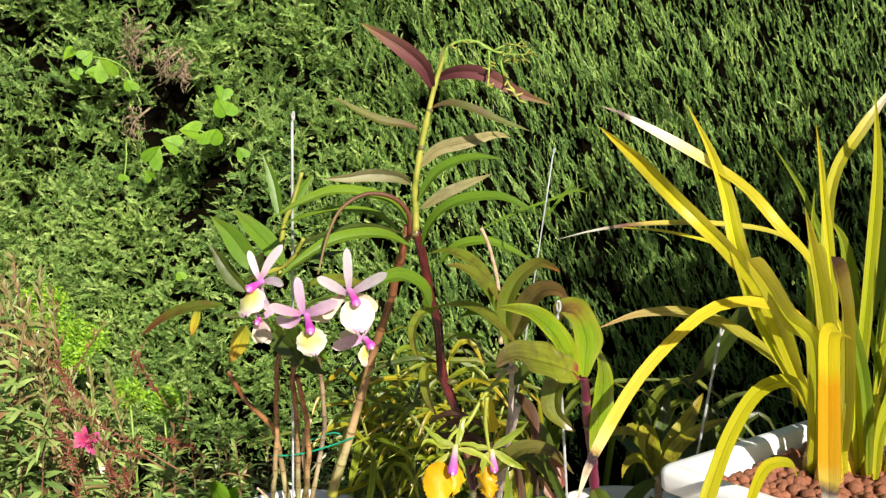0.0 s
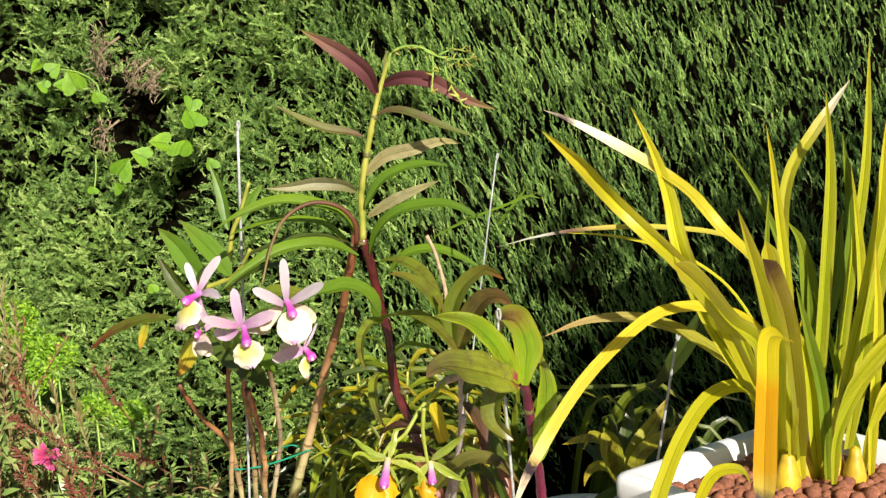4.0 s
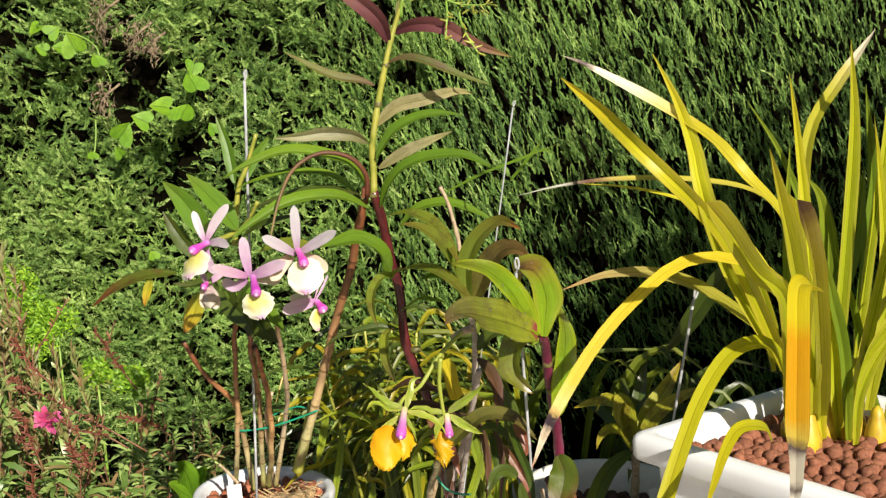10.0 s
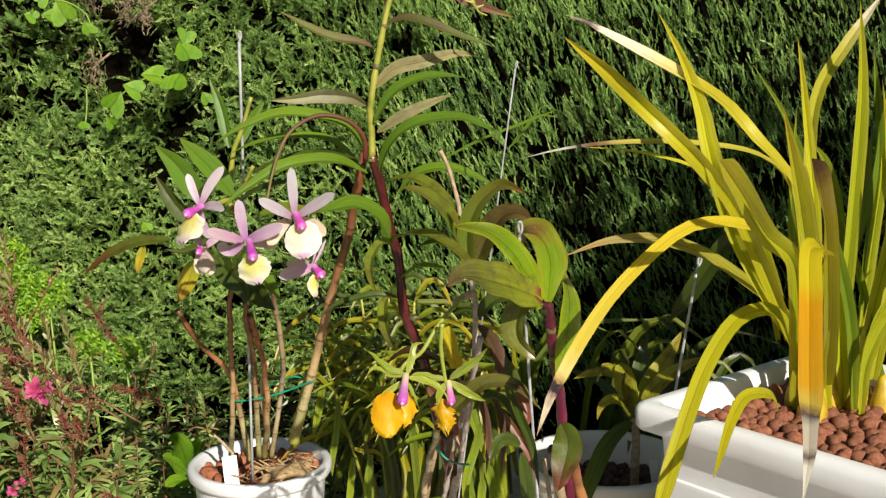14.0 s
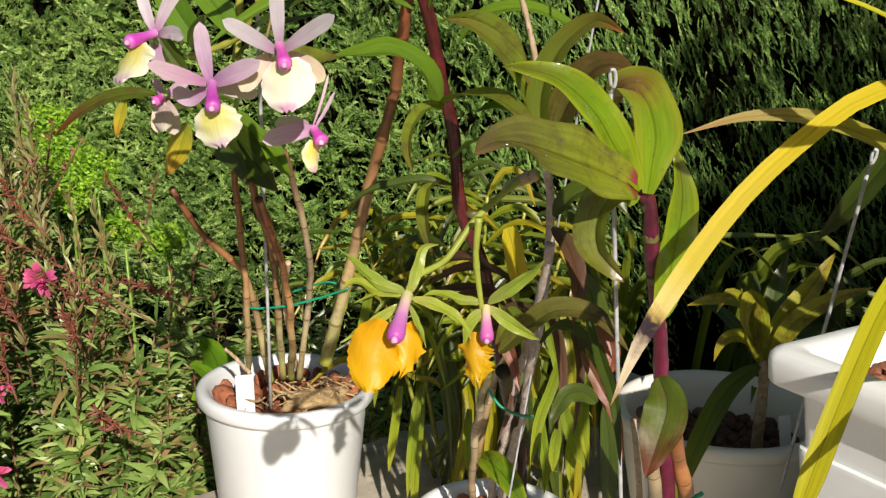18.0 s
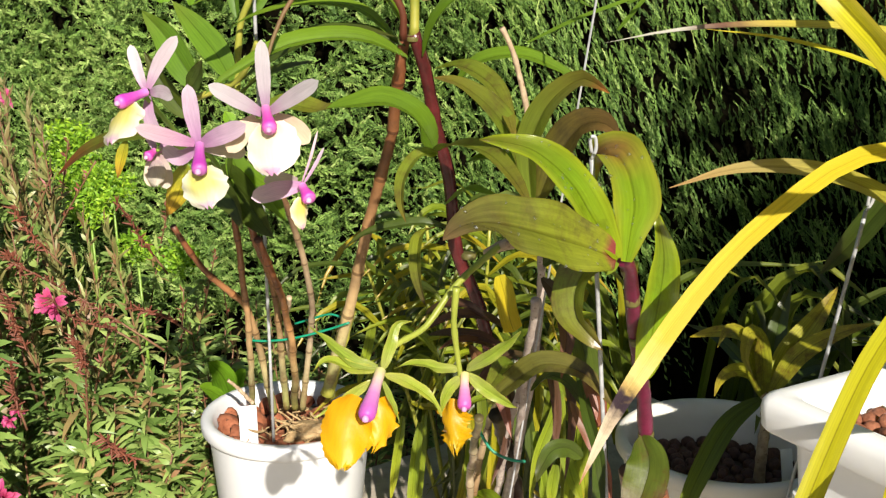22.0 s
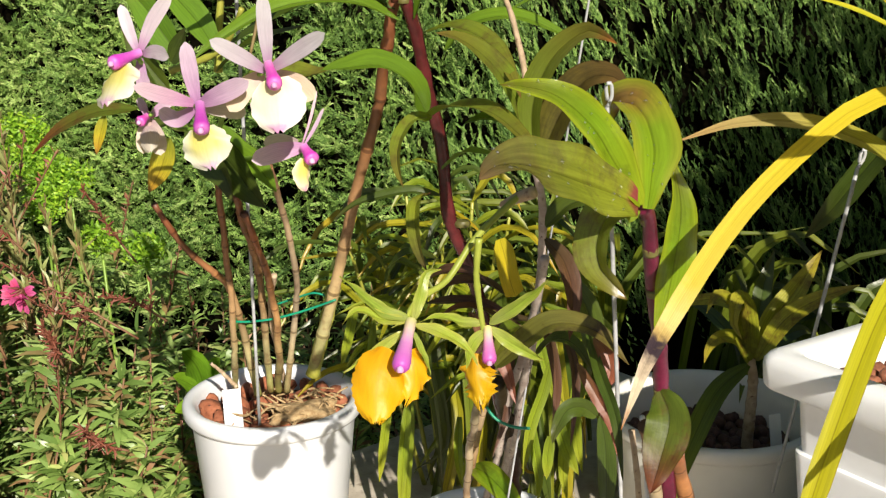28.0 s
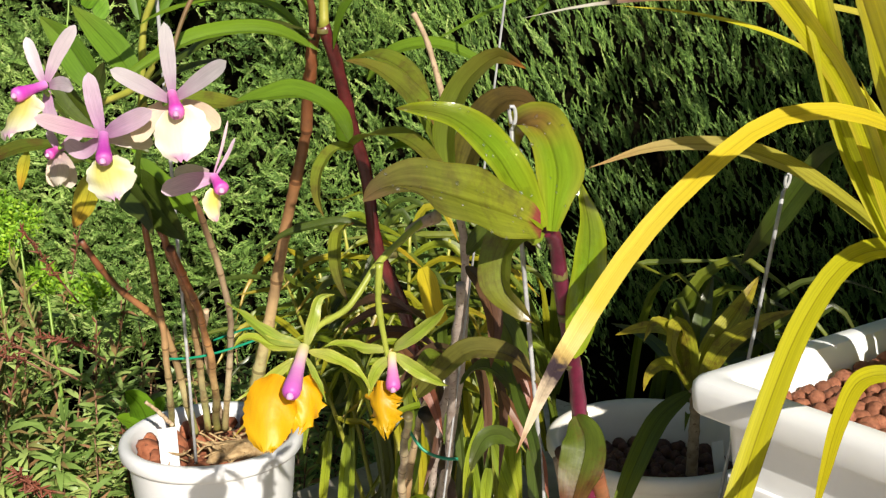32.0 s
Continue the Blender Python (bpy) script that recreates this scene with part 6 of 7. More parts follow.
part("flower_stalk", tube("flower_stalk", [(0.085, 0.765, 1.355), (0.084, 0.767, 1.338), (0.085, 0.768, 1.322), (0.088, 0.770, 1.302)], (0.0019, 0.0015), M_STALK, 8, 20, 2, 0.15), yel, "green flower stalk")
bloom(yel, [([(0.052, 0.700, 1.333), (0.040, 0.695, 1.338), (0.030, 0.690, 1.348), (0.022, 0.685, 1.358)], 0.0099, M_GREENTEPAL), ([(0.051, 0.700, 1.332), (0.040, 0.693, 1.335), (0.030, 0.687, 1.341), (0.023, 0.680, 1.337)], 0.0092, M_GREENTEPAL), ([(0.054, 0.700, 1.332), (0.057, 0.703, 1.343), (0.060, 0.707, 1.353), (0.067, 0.710, 1.354)], 0.0085, M_GREENTEPAL), ([(0.055, 0.700, 1.330), (0.067, 0.695, 1.328), (0.078, 0.690, 1.323), (0.084, 0.685, 1.316)], 0.0088, M_GREENTEPAL), ([(0.050, 0.700, 1.327), (0.035, 0.697, 1.317), (0.027, 0.693, 1.313), (0.022, 0.690, 1.310)], 0.0075, M_GREENTEPAL), ([(0.054, 0.700, 1.327), (0.057, 0.700, 1.319), (0.060, 0.700, 1.312), (0.062, 0.700, 1.305)], 0.0048, M_GREENTEPAL)],
      ([(0.043, 0.695, 1.320), (0.040, 0.687, 1.314), (0.038, 0.680, 1.305), (0.038, 0.672, 1.293)], 0.0245, 0.075, 0.45, (0, -1, 0.15), 24, 24), ([(0.053, 0.700, 1.332), (0.052, 0.688, 1.325), (0.049, 0.675, 1.317)], 0.0043), M_PALECOLUMN, M_LIPORANGE, "green orchid flower with a frilled orange lip")
part("lip_lobe", disc_lip("lip_lobe", [(0.051, 0.700, 1.317), (0.054, 0.697, 1.310), (0.054, 0.693, 1.302), (0.051, 0.690, 1.295)], 0.018, M_LIPORANGE, 0.26, 0.5, (0.4, -0.85, 0.1), 16, 11), [o for o in yel.children if o.name.startswith("flower")][-1], "ruffled side lobe of the lip")
bloom(yel, [([(0.091, 0.770, 1.307), (0.102, 0.763, 1.317), (0.113, 0.757, 1.328), (0.120, 0.750, 1.337)], 0.0102, M_GREENTEPAL), ([(0.091, 0.770, 1.305), (0.101, 0.765, 1.299), (0.112, 0.760, 1.294), (0.120, 0.755, 1.292)], 0.0102, M_GREENTEPAL), ([(0.087, 0.770, 1.307), (0.076, 0.760, 1.311), (0.066, 0.750, 1.317), (0.055, 0.740, 1.318)], 0.0095, M_GREENTEPAL), ([(0.089, 0.770, 1.303), (0.083, 0.762, 1.300), (0.080, 0.753, 1.296), (0.079, 0.745, 1.291)], 0.0092, M_GREENTEPAL)],
      ([(0.084, 0.765, 1.292), (0.083, 0.760, 1.284), (0.084, 0.755, 1.277), (0.086, 0.750, 1.268)], 0.0170, 0.36, 1.0, (-0.3, -0.9, 0.1), 26, 15), ([(0.090, 0.770, 1.305), (0.091, 0.762, 1.297), (0.091, 0.755, 1.290)], 0.0039), M_PALECOLUMN, M_LIPORANGE, "smaller green flower with a crumpled orange lip")

leaf(yel, [(0.085, 1.100, 1.064), (0.096, 1.073, 1.070), (0.113, 1.047, 1.063), (0.130, 1.020, 1.041)], 0.022, M_BROADLEAF, "lance", 0.4, (0.1, -0.8, 0.6), "leaf", "young green leaf")
white_stake = thing("plant_stake", (0.211, 0.930, 1.086), "thin white plastic plant stake among the stems", "plant stake", "wire plant stakes")
part("shaft", tube("shaft", [(0.196, 0.900, 1.198), (0.203, 0.915, 1.152), (0.211, 0.930, 1.086)], 0.0020, M_LABEL, 8, 10), white_stake)

# ---- broad-leaved purple-stemmed orchid ----
broad = thing("broad_orchid", (POT4[0], POT4[1], 0.965), "broad-leaved orchid with purple stem and water drops", "orchid plant")
for pts, r, mt, lab in (
        ([(0.221, 0.900, 1.102), (0.211, 0.883, 1.166), (0.202, 0.867, 1.229), (0.195, 0.850, 1.273), (0.187, 0.833, 1.314), (0.180, 0.817, 1.353), (0.173, 0.800, 1.365)], (0.0050, 0.0042), M_CRIMSON, "purple stem"),
        ([(0.227, 0.930, 1.038), (0.211, 0.900, 1.118), (0.198, 0.870, 1.178), (0.188, 0.840, 1.218)], (0.0050, 0.0044), M_TANCANE, "tan cane"),
        ([(0.252, 0.930, 1.039), (0.234, 0.907, 1.115), (0.220, 0.883, 1.165), (0.207, 0.860, 1.211)], (0.0060, 0.0048), M_CANE, "reddish cane")):
    part("stem", tube("stem", pts, r, mt, 10, 34, 6, 0.15), broad, lab)
stem_line = curve_points([(0.221, 0.900, 1.102), (0.211, 0.883, 1.166), (0.202, 0.867, 1.229), (0.195, 0.850, 1.273), (0.187, 0.833, 1.314), (0.180, 0.817, 1.353), (0.173, 0.800, 1.365)], 60)
for i, r in ((27, 0.0052), (36, 0.0050), (44, 0.0048), (50, 0.0047), (55, 0.0046)):
    part("node", tube("node", [stem_line[i], stem_line[i].lerp(stem_line[i + 1], 0.5), stem_line[i + 1]], r, M_NODE, 12, 4), broad, "olive-green stem node")


def add_broad_leaf(pts, w, mt, face, fold):
    leaf(broad, pts, w, mt, "trough" if mt is M_BROWNEND else "lance", fold, face, "leaf", "", 28, 0.05)


add_broad_leaf([(0.170, 0.790, 1.367), (0.155, 0.772, 1.377), (0.137, 0.752, 1.387), (0.121, 0.733, 1.396), (0.104, 0.712, 1.404), (0.092, 0.692, 1.407), (0.084, 0.675, 1.405)], 0.0350, M_BIGOLIVE, (-0.1, -0.85, 0.55), 0.30)
add_broad_leaf([(0.171, 0.790, 1.367), (0.163, 0.788, 1.380), (0.154, 0.785, 1.394), (0.146, 0.783, 1.407), (0.135, 0.780, 1.419), (0.122, 0.778, 1.428), (0.107, 0.775, 1.432), (0.095, 0.773, 1.433)], 0.0210, M_BROADLEAF, (0.36, -0.85, 0.42), 0.6)
add_broad_leaf([(0.176, 0.795, 1.364), (0.178, 0.800, 1.379), (0.180, 0.806, 1.393), (0.178, 0.814, 1.405), (0.175, 0.824, 1.412), (0.170, 0.838, 1.415), (0.161, 0.858, 1.405)], 0.0265, M_BROWNEND, (0.12, -0.88, 0.45), 0.60)
add_broad_leaf([(0.192, 0.830, 1.281), (0.199, 0.833, 1.322), (0.202, 0.837, 1.355), (0.196, 0.840, 1.384)], 0.0225, M_BROADLEAF, (0.25, -0.95, 0.2), 0.4)
add_broad_leaf([(0.172, 0.800, 1.363), (0.158, 0.795, 1.363), (0.149, 0.790, 1.349), (0.151, 0.785, 1.333), (0.165, 0.780, 1.318)], 0.0240, M_OLIVE, (-0.7, -0.7, 0.2), 0.6)
add_broad_leaf([(0.196, 0.840, 1.241), (0.200, 0.827, 1.228), (0.193, 0.813, 1.208), (0.186, 0.800, 1.193)], 0.027, M_REDGREEN, (-0.3, -0.95, 0.1), 0.35)
add_broad_leaf([(0.160, 0.920, 1.251), (0.166, 0.893, 1.233), (0.174, 0.867, 1.211), (0.176, 0.840, 1.181)], 0.009, M_LEAFDARK, (-0.4, -0.9, 0.1), 0.4)
add_broad_leaf([(0.162, 0.870, 1.211), (0.153, 0.866, 1.219), (0.143, 0.862, 1.219), (0.136, 0.858, 1.209), (0.133, 0.855, 1.199)], 0.0120, M_LEAFDARK, (-0.1, -0.7, 0.2), 0.45)
add_broad_leaf([(0.163, 0.905, 1.252), (0.171, 0.900, 1.243), (0.173, 0.895, 1.230), (0.166, 0.890, 1.218)], 0.0125, M_PINKSHEATH, (-0.2, -0.95, 0.1), 0.35)
add_broad_leaf([(0.157, 0.950, 1.217), (0.172, 0.940, 1.193), (0.183, 0.935, 1.173), (0.189, 0.930, 1.144)], 0.0095, M_PINKSHEATH, (-0.2, -0.95, 0.1), 0.35)
add_broad_leaf([(0.181, 1.000, 1.156), (0.186, 1.000, 1.128), (0.188, 1.000, 1.089), (0.188, 1.000, 1.050)], 0.0150, M_LEAFDARK, (0.1, -0.95, 0.1), 0.35)
part("dry_sheath", tube("dry_sheath", [(0.194, 0.930, 1.175), (0.198, 0.930, 1.152), (0.201, 0.930, 1.125), (0.205, 0.925, 1.060)], (0.0021, 0.0027), M_CANEDRY, 8, 16, 3, 0.2), broad, "pale papery old sheath")
drops = random.Random(7)
for lf in [o for o in broad.children if o.name.startswith("leaf")][:3]:
    vs = lf.data.vertices
    for i in range(26):
        v = vs[drops.randrange(20, len(vs) - 20)]
        r = drops.uniform(0.0005, 0.0015)
        q = v.co + v.normal * (r * 0.4 * (1 if v.normal.y < 0 else -1))
        part("water_drop", lathe("water_drop", tuple(q), [(0.0, -r), (r * 0.7, -r * 0.7), (r, 0.0), (r * 0.7, r * 0.7), (0.0, r)], M_DROP, 8), lf)

# ---- olive-leaved orchid behind it ----
olive = thing("olive_orchid", (POT3[0] + 0.05, POT3[1] - 0.01, 0.966), "orchid with olive brown-tipped leaves", "orchid plant")
part("cane", tube("cane", [(0.125, 0.960, 1.357), (0.134, 0.994, 1.304), (0.131, 1.028, 1.212), (0.121, 1.062, 1.130), (0.108, 1.096, 1.039), (0.103, 1.130, 0.986)], (0.0028, 0.0040), M_CANEGREY, 10, 34, 7, 0.15), olive, "grey papery cane")


def add_olive_leaf(pts, w, mt, face):
    leaf(olive, pts, w, mt, "lance", 0.5, face)


add_olive_leaf([(0.125, 0.960, 1.357), (0.122, 0.948, 1.398), (0.133, 0.936, 1.430), (0.151, 0.924, 1.448), (0.161, 0.912, 1.448), (0.170, 0.900, 1.443)], 0.0200, M_OLIVETIP, (-0.5, -0.8, 0.3))
add_olive_leaf([(0.129, 0.960, 1.361), (0.141, 0.945, 1.395), (0.156, 0.930, 1.418), (0.171, 0.915, 1.421), (0.179, 0.900, 1.412)], 0.026, M_BROWNLEAF, (-0.3, -0.8, 0.5))
add_olive_leaf([(0.123, 0.970, 1.367), (0.114, 0.958, 1.396), (0.097, 0.945, 1.424), (0.075, 0.932, 1.443), (0.059, 0.920, 1.448)], 0.0195, M_OLIVE, (0.3, -0.75, 0.6))
add_olive_leaf([(0.121, 0.980, 1.365), (0.109, 0.987, 1.381), (0.092, 0.993, 1.384), (0.076, 1.000, 1.378)], 0.014, M_LEAF, UP)
add_olive_leaf([(0.135, 0.980, 1.308), (0.151, 0.973, 1.326), (0.170, 0.967, 1.329), (0.186, 0.960, 1.315)], 0.020, M_LEAFDARK, UP)
add_olive_leaf([(0.134, 0.970, 1.302), (0.146, 0.957, 1.290), (0.152, 0.943, 1.269), (0.149, 0.930, 1.241)], 0.0136, M_MAROON, (0.2, -0.9, 0.3))
add_olive_leaf([(0.128, 0.990, 1.235), (0.109, 0.970, 1.241), (0.094, 0.950, 1.231), (0.083, 0.930, 1.227)], 0.0093, M_MAROON, UP)
add_olive_leaf([(0.099, 0.930, 1.221), (0.118, 0.915, 1.245), (0.137, 0.900, 1.263), (0.162, 0.885, 1.263), (0.181, 0.870, 1.246)], 0.0185, M_SPOTOLD, (0.0, -0.7, 0.75))
add_olive_leaf([(0.120, 0.960, 1.235), (0.110, 0.940, 1.246), (0.103, 0.920, 1.242), (0.096, 0.900, 1.237)], 0.014, M_OLIVE, UP)
add_olive_leaf([(0.113, 1.020, 1.242), (0.091, 1.003, 1.260), (0.067, 0.987, 1.264), (0.045, 0.970, 1.256)], 0.0105, M_MAROON, UP)
add_olive_leaf([(0.109, 1.020, 1.224), (0.087, 1.003, 1.240), (0.071, 0.987, 1.245), (0.060, 0.970, 1.244)], 0.0081, M_MAROON, UP)
leaf(olive, [(0.103, 1.000, 1.294), (0.107, 1.000, 1.280), (0.110, 1.000, 1.265), (0.115, 1.000, 1.250)], 0.0150, M_YELLOWLEAF, "blunt", 0.25, (0.2, -1, 0.3), "leaf", "bright yellow leaf")



def add_olive_leaf_more(pts, w, mt, face):
    leaf(olive, pts, w, mt, "lance", 0.5, face, "old_leaf", "old withering leaf", 14, 0.04)


add_olive_leaf_more([(0.044, 1.030, 1.250), (0.062, 1.013, 1.265), (0.080, 1.003, 1.268), (0.098, 1.000, 1.258)], 0.0112, M_MAROON, UP)
add_olive_leaf_more([(0.048, 1.030, 1.235), (0.076, 1.017, 1.241), (0.098, 1.003, 1.241), (0.120, 0.990, 1.230)], 0.0093, M_MAROON, UP)
add_olive_leaf_more([(0.081, 1.020, 1.231), (0.094, 1.007, 1.218), (0.108, 0.993, 1.198), (0.116, 0.980, 1.172)], 0.013, M_PINKSHEATH, (-0.3, -0.9, 0.2))
add_olive_leaf_more([(0.109, 1.060, 1.203), (0.114, 1.047, 1.179), (0.111, 1.033, 1.145), (0.100, 1.020, 1.111)], 0.0074, M_MAROON, (0.2, -0.9, 0.2))
add_olive_leaf_more([(0.134, 1.080, 1.216), (0.146, 1.067, 1.192), (0.152, 1.053, 1.158), (0.148, 1.040, 1.118)], 0.0087, M_MAROON, (0.1, -0.95, 0.2))
add_olive_leaf_more([(0.152, 0.990, 1.267), (0.165, 0.977, 1.250), (0.170, 0.963, 1.220), (0.166, 0.950, 1.190)], 0.018, M_LEAFDARK, (0.1, -0.95, 0.2))
add_olive_leaf_more([(0.151, 1.020, 1.220), (0.160, 1.007, 1.197), (0.161, 0.993, 1.175), (0.157, 0.980, 1.139)], 0.0070, M_MAROON, (0.1, -0.95, 0.2))
add_olive_leaf_more([(0.014, 1.050, 1.242), (0.025, 1.033, 1.267), (0.040, 1.017, 1.279), (0.059, 1.000, 1.278)], 0.012, M_LEAFDARK, UP)
add_olive_leaf_more([(0.071, 1.030, 1.184), (0.081, 1.010, 1.207), (0.095, 0.990, 1.217), (0.110, 0.970, 1.215)], 0.014, M_OLIVE, UP)
add_olive_leaf_more([(0.129, 0.980, 1.211), (0.143, 0.963, 1.230), (0.156, 0.947, 1.230), (0.166, 0.930, 1.218)], 0.012, M_LEAFDARK, UP)
part("dry_sheath", tube("dry_sheath", [(0.107, 1.020, 1.194), (0.099, 1.047, 1.161), (0.090, 1.073, 1.115), (0.082, 1.100, 1.053)], (0.0026, 0.0034), M_TANCANE, 9, 24, 5, 0.2), olive, "pale papery cane sheath")

# ---- strap-leaved clump behind the pots ----
clump_at = Vector((0.10, 1.52, LEDGE))
strap = thing("strap_clump", tuple(clump_at), "dense clump of arching yellow-green strap leaves", "orchid plant")
sr = random.Random(31)
for i in range(135):
    ang = sr.uniform(0, 2 * math.pi)
    base = clump_at + Vector((sr.uniform(-0.16, 0.17), sr.uniform(-0.06, 0.10), sr.uniform(0.0, 0.12)))
    reach = sr.uniform(0.07, 0.17)
    out = Vector((math.cos(ang) * reach, -abs(math.sin(ang)) * reach * 0.9 + 0.02, 0))
    high = sr.uniform(0.10, 0.26)
    drop = sr.uniform(0.05, 0.30) if i % 3 else sr.uniform(-0.02, 0.06)
    pts = [base, base + out * 0.35 + Vector((0, 0, high * 0.75)), base + out * 0.9 + Vector((0, 0, high)), base + out * 1.45 + Vector((0, 0, high - drop * 0.35)), base + out * 1.75 + Vector((0, 0, max(0.01 - base.z + LEDGE, high - drop)))]
    mt = M_STRAPY if sr.random() < 0.16 else (M_LEAFDARK if sr.random() < 0.12 else M_STRAP)
    if (pts[-1].x < 0.03 and pts[-1].z < 1.03) or (pts[-1].x > 0.22 and pts[-1].z < 1.16):
        continue
    leaf(strap, pts, sr.uniform(0.0075, 0.013), mt, "strap", 0.5, (out.x * 2, -0.6, 0.9), "leaf", "", 11, 0.0)
for i in range(46):
    x = 0.035 + 0.165 * (i + sr.random()) / 46
    y = 1.40 + sr.uniform(-0.07, 0.06)
    top = 1.05 + sr.uniform(-0.08, 0.07)
    pts = [(x * 0.85 + 0.02, y + 0.10, top + 0.02), (x * 0.95, y + 0.04, top + 0.03), (x, y, top - 0.02), (x + sr.uniform(-0.02, 0.02), y - 0.015, top - 0.11), (x + sr.uniform(-0.03, 0.03), y - 0.02, LEDGE + sr.uniform(0.004, 0.06))]
    # mostly dark leaves: shade from the plants in front is put into the colour
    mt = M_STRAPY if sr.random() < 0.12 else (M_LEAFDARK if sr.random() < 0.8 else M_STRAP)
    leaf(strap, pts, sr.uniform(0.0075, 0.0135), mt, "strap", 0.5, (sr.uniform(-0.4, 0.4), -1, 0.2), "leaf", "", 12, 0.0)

for i in range(44):
    base = Vector((0.40 + sr.uniform(-0.11, 0.13), 1.50 + sr.uniform(-0.03, 0.04), LEDGE + sr.uniform(0.0, 0.05)))
    ang = sr.uniform(0, 2 * math.pi)
    out = Vector((math.cos(ang), -abs(math.sin(ang)) * 0.6, 0)) * sr.uniform(0.06, 0.15)
    high = sr.uniform(0.12, 0.27)
    if base.x + out.x * 1.5 < 0.37:
        continue
    pts = [base, base + out * 0.35 + Vector((0, 0, high * 0.75)), base + out * 0.9 + Vector((0, 0, high)), base + out * 1.5 + Vector((0, 0, high - sr.uniform(0.0, 0.08)))]
    # shade behind the cream pot is put into the mostly dark leaf colours
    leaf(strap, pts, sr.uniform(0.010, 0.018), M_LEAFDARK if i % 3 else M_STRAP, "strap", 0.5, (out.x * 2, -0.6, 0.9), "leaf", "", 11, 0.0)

# leaves that hang over the front of the clump, sunlight put into their lighter colour
leaf(strap, [(-0.001, 1.300, 1.047), (-0.005, 1.290, 1.015), (-0.009, 1.280, 0.980), (-0.011, 1.270, 0.962)], 0.0095, M_STRAPLIT, "strap", 0.5, (0.1, -1, 0.25), "leaf", "", 12, 0.0)
leaf(strap, [(0.022, 1.300, 1.050), (0.020, 1.280, 1.000), (0.017, 1.265, 0.950), (0.020, 1.255, 0.900)], 0.0095, M_STRAPLIT, "strap", 0.5, (0.1, -1, 0.25), "leaf", "", 12, 0.0)
leaf(strap, [(0.092, 1.260, 1.062), (0.088, 1.247, 1.033), (0.081, 1.233, 1.008), (0.076, 1.220, 0.989)], 0.0085, M_STRAPLIT, "strap", 0.5, (0.1, -1, 0.25), "leaf", "", 12, 0.0)
leaf(strap, [(0.162, 1.250, 1.103), (0.154, 1.233, 1.079), (0.142, 1.217, 1.050), (0.134, 1.200, 1.006)], 0.0110, M_STRAPLIT, "strap", 0.5, (0.1, -1, 0.25), "leaf", "", 12, 0.0)
leaf(strap, [(0.164, 1.200, 1.071), (0.173, 1.185, 1.043), (0.185, 1.170, 1.021)], 0.0125, M_STRAPLIT, "strap", 0.5, (0.1, -1, 0.25), "leaf", "", 12, 0.0)
leaf(strap, [(0.190, 1.240, 1.102), (0.184, 1.220, 1.074), (0.184, 1.200, 1.048), (0.189, 1.180, 1.019)], 0.0115, M_STRAPLIT, "strap", 0.5, (0.1, -1, 0.25), "leaf", "", 12, 0.0)
leaf(strap, [(0.157, 1.170, 1.061), (0.154, 1.160, 1.042), (0.153, 1.150, 1.027)], 0.0105, M_STRAPLIT, "strap", 0.5, (0.1, -1, 0.25), "leaf", "", 12, 0.0)
leaf(strap, [(0.199, 1.240, 1.096), (0.185, 1.225, 1.076), (0.177, 1.210, 1.044), (0.172, 1.195, 1.013), (0.176, 1.180, 0.989)], 0.0135, M_STRAPLIT, "strap", 0.5, (0.1, -1, 0.25), "leaf", "", 12, 0.0)
leaf(strap, [(0.150, 1.300, 1.132), (0.156, 1.290, 1.103), (0.164, 1.280, 1.074), (0.168, 1.270, 1.052)], 0.0115, M_STRAPLIT, "strap", 0.5, (0.1, -1, 0.25), "leaf", "", 12, 0.0)
leaf(strap, [(0.020, 1.270, 1.054), (0.017, 1.253, 1.022), (0.015, 1.237, 0.989), (0.013, 1.220, 0.958)], 0.0105, M_STRAPLIT, "strap", 0.5, (0.1, -1, 0.25), "leaf", "", 12, 0.0)
leaf(strap, [(-0.020, 1.340, 1.115), (-0.023, 1.330, 1.078), (-0.029, 1.320, 1.041), (-0.030, 1.310, 1.017)], 0.0095, M_STRAPLIT, "strap", 0.5, (0.1, -1, 0.25), "leaf", "", 12, 0.0)
leaf(strap, [(-0.040, 1.360, 1.136), (-0.047, 1.350, 1.098), (-0.056, 1.340, 1.060)], 0.0105, M_STRAPLIT, "strap", 0.5, (0.1, -1, 0.25), "leaf", "", 12, 0.0)
leaf(strap, [(0.138, 1.240, 1.063), (0.145, 1.223, 1.031), (0.150, 1.207, 1.001), (0.148, 1.190, 0.983)], 0.0105, M_STRAPLIT, "strap", 0.5, (0.1, -1, 0.25), "leaf", "", 12, 0.0)
leaf(strap, [(0.072, 1.280, 1.032), (0.071, 1.260, 1.001), (0.076, 1.240, 0.970)], 0.0090, M_STRAPLIT, "strap", 0.5, (0.1, -1, 0.25), "leaf", "", 12, 0.0)

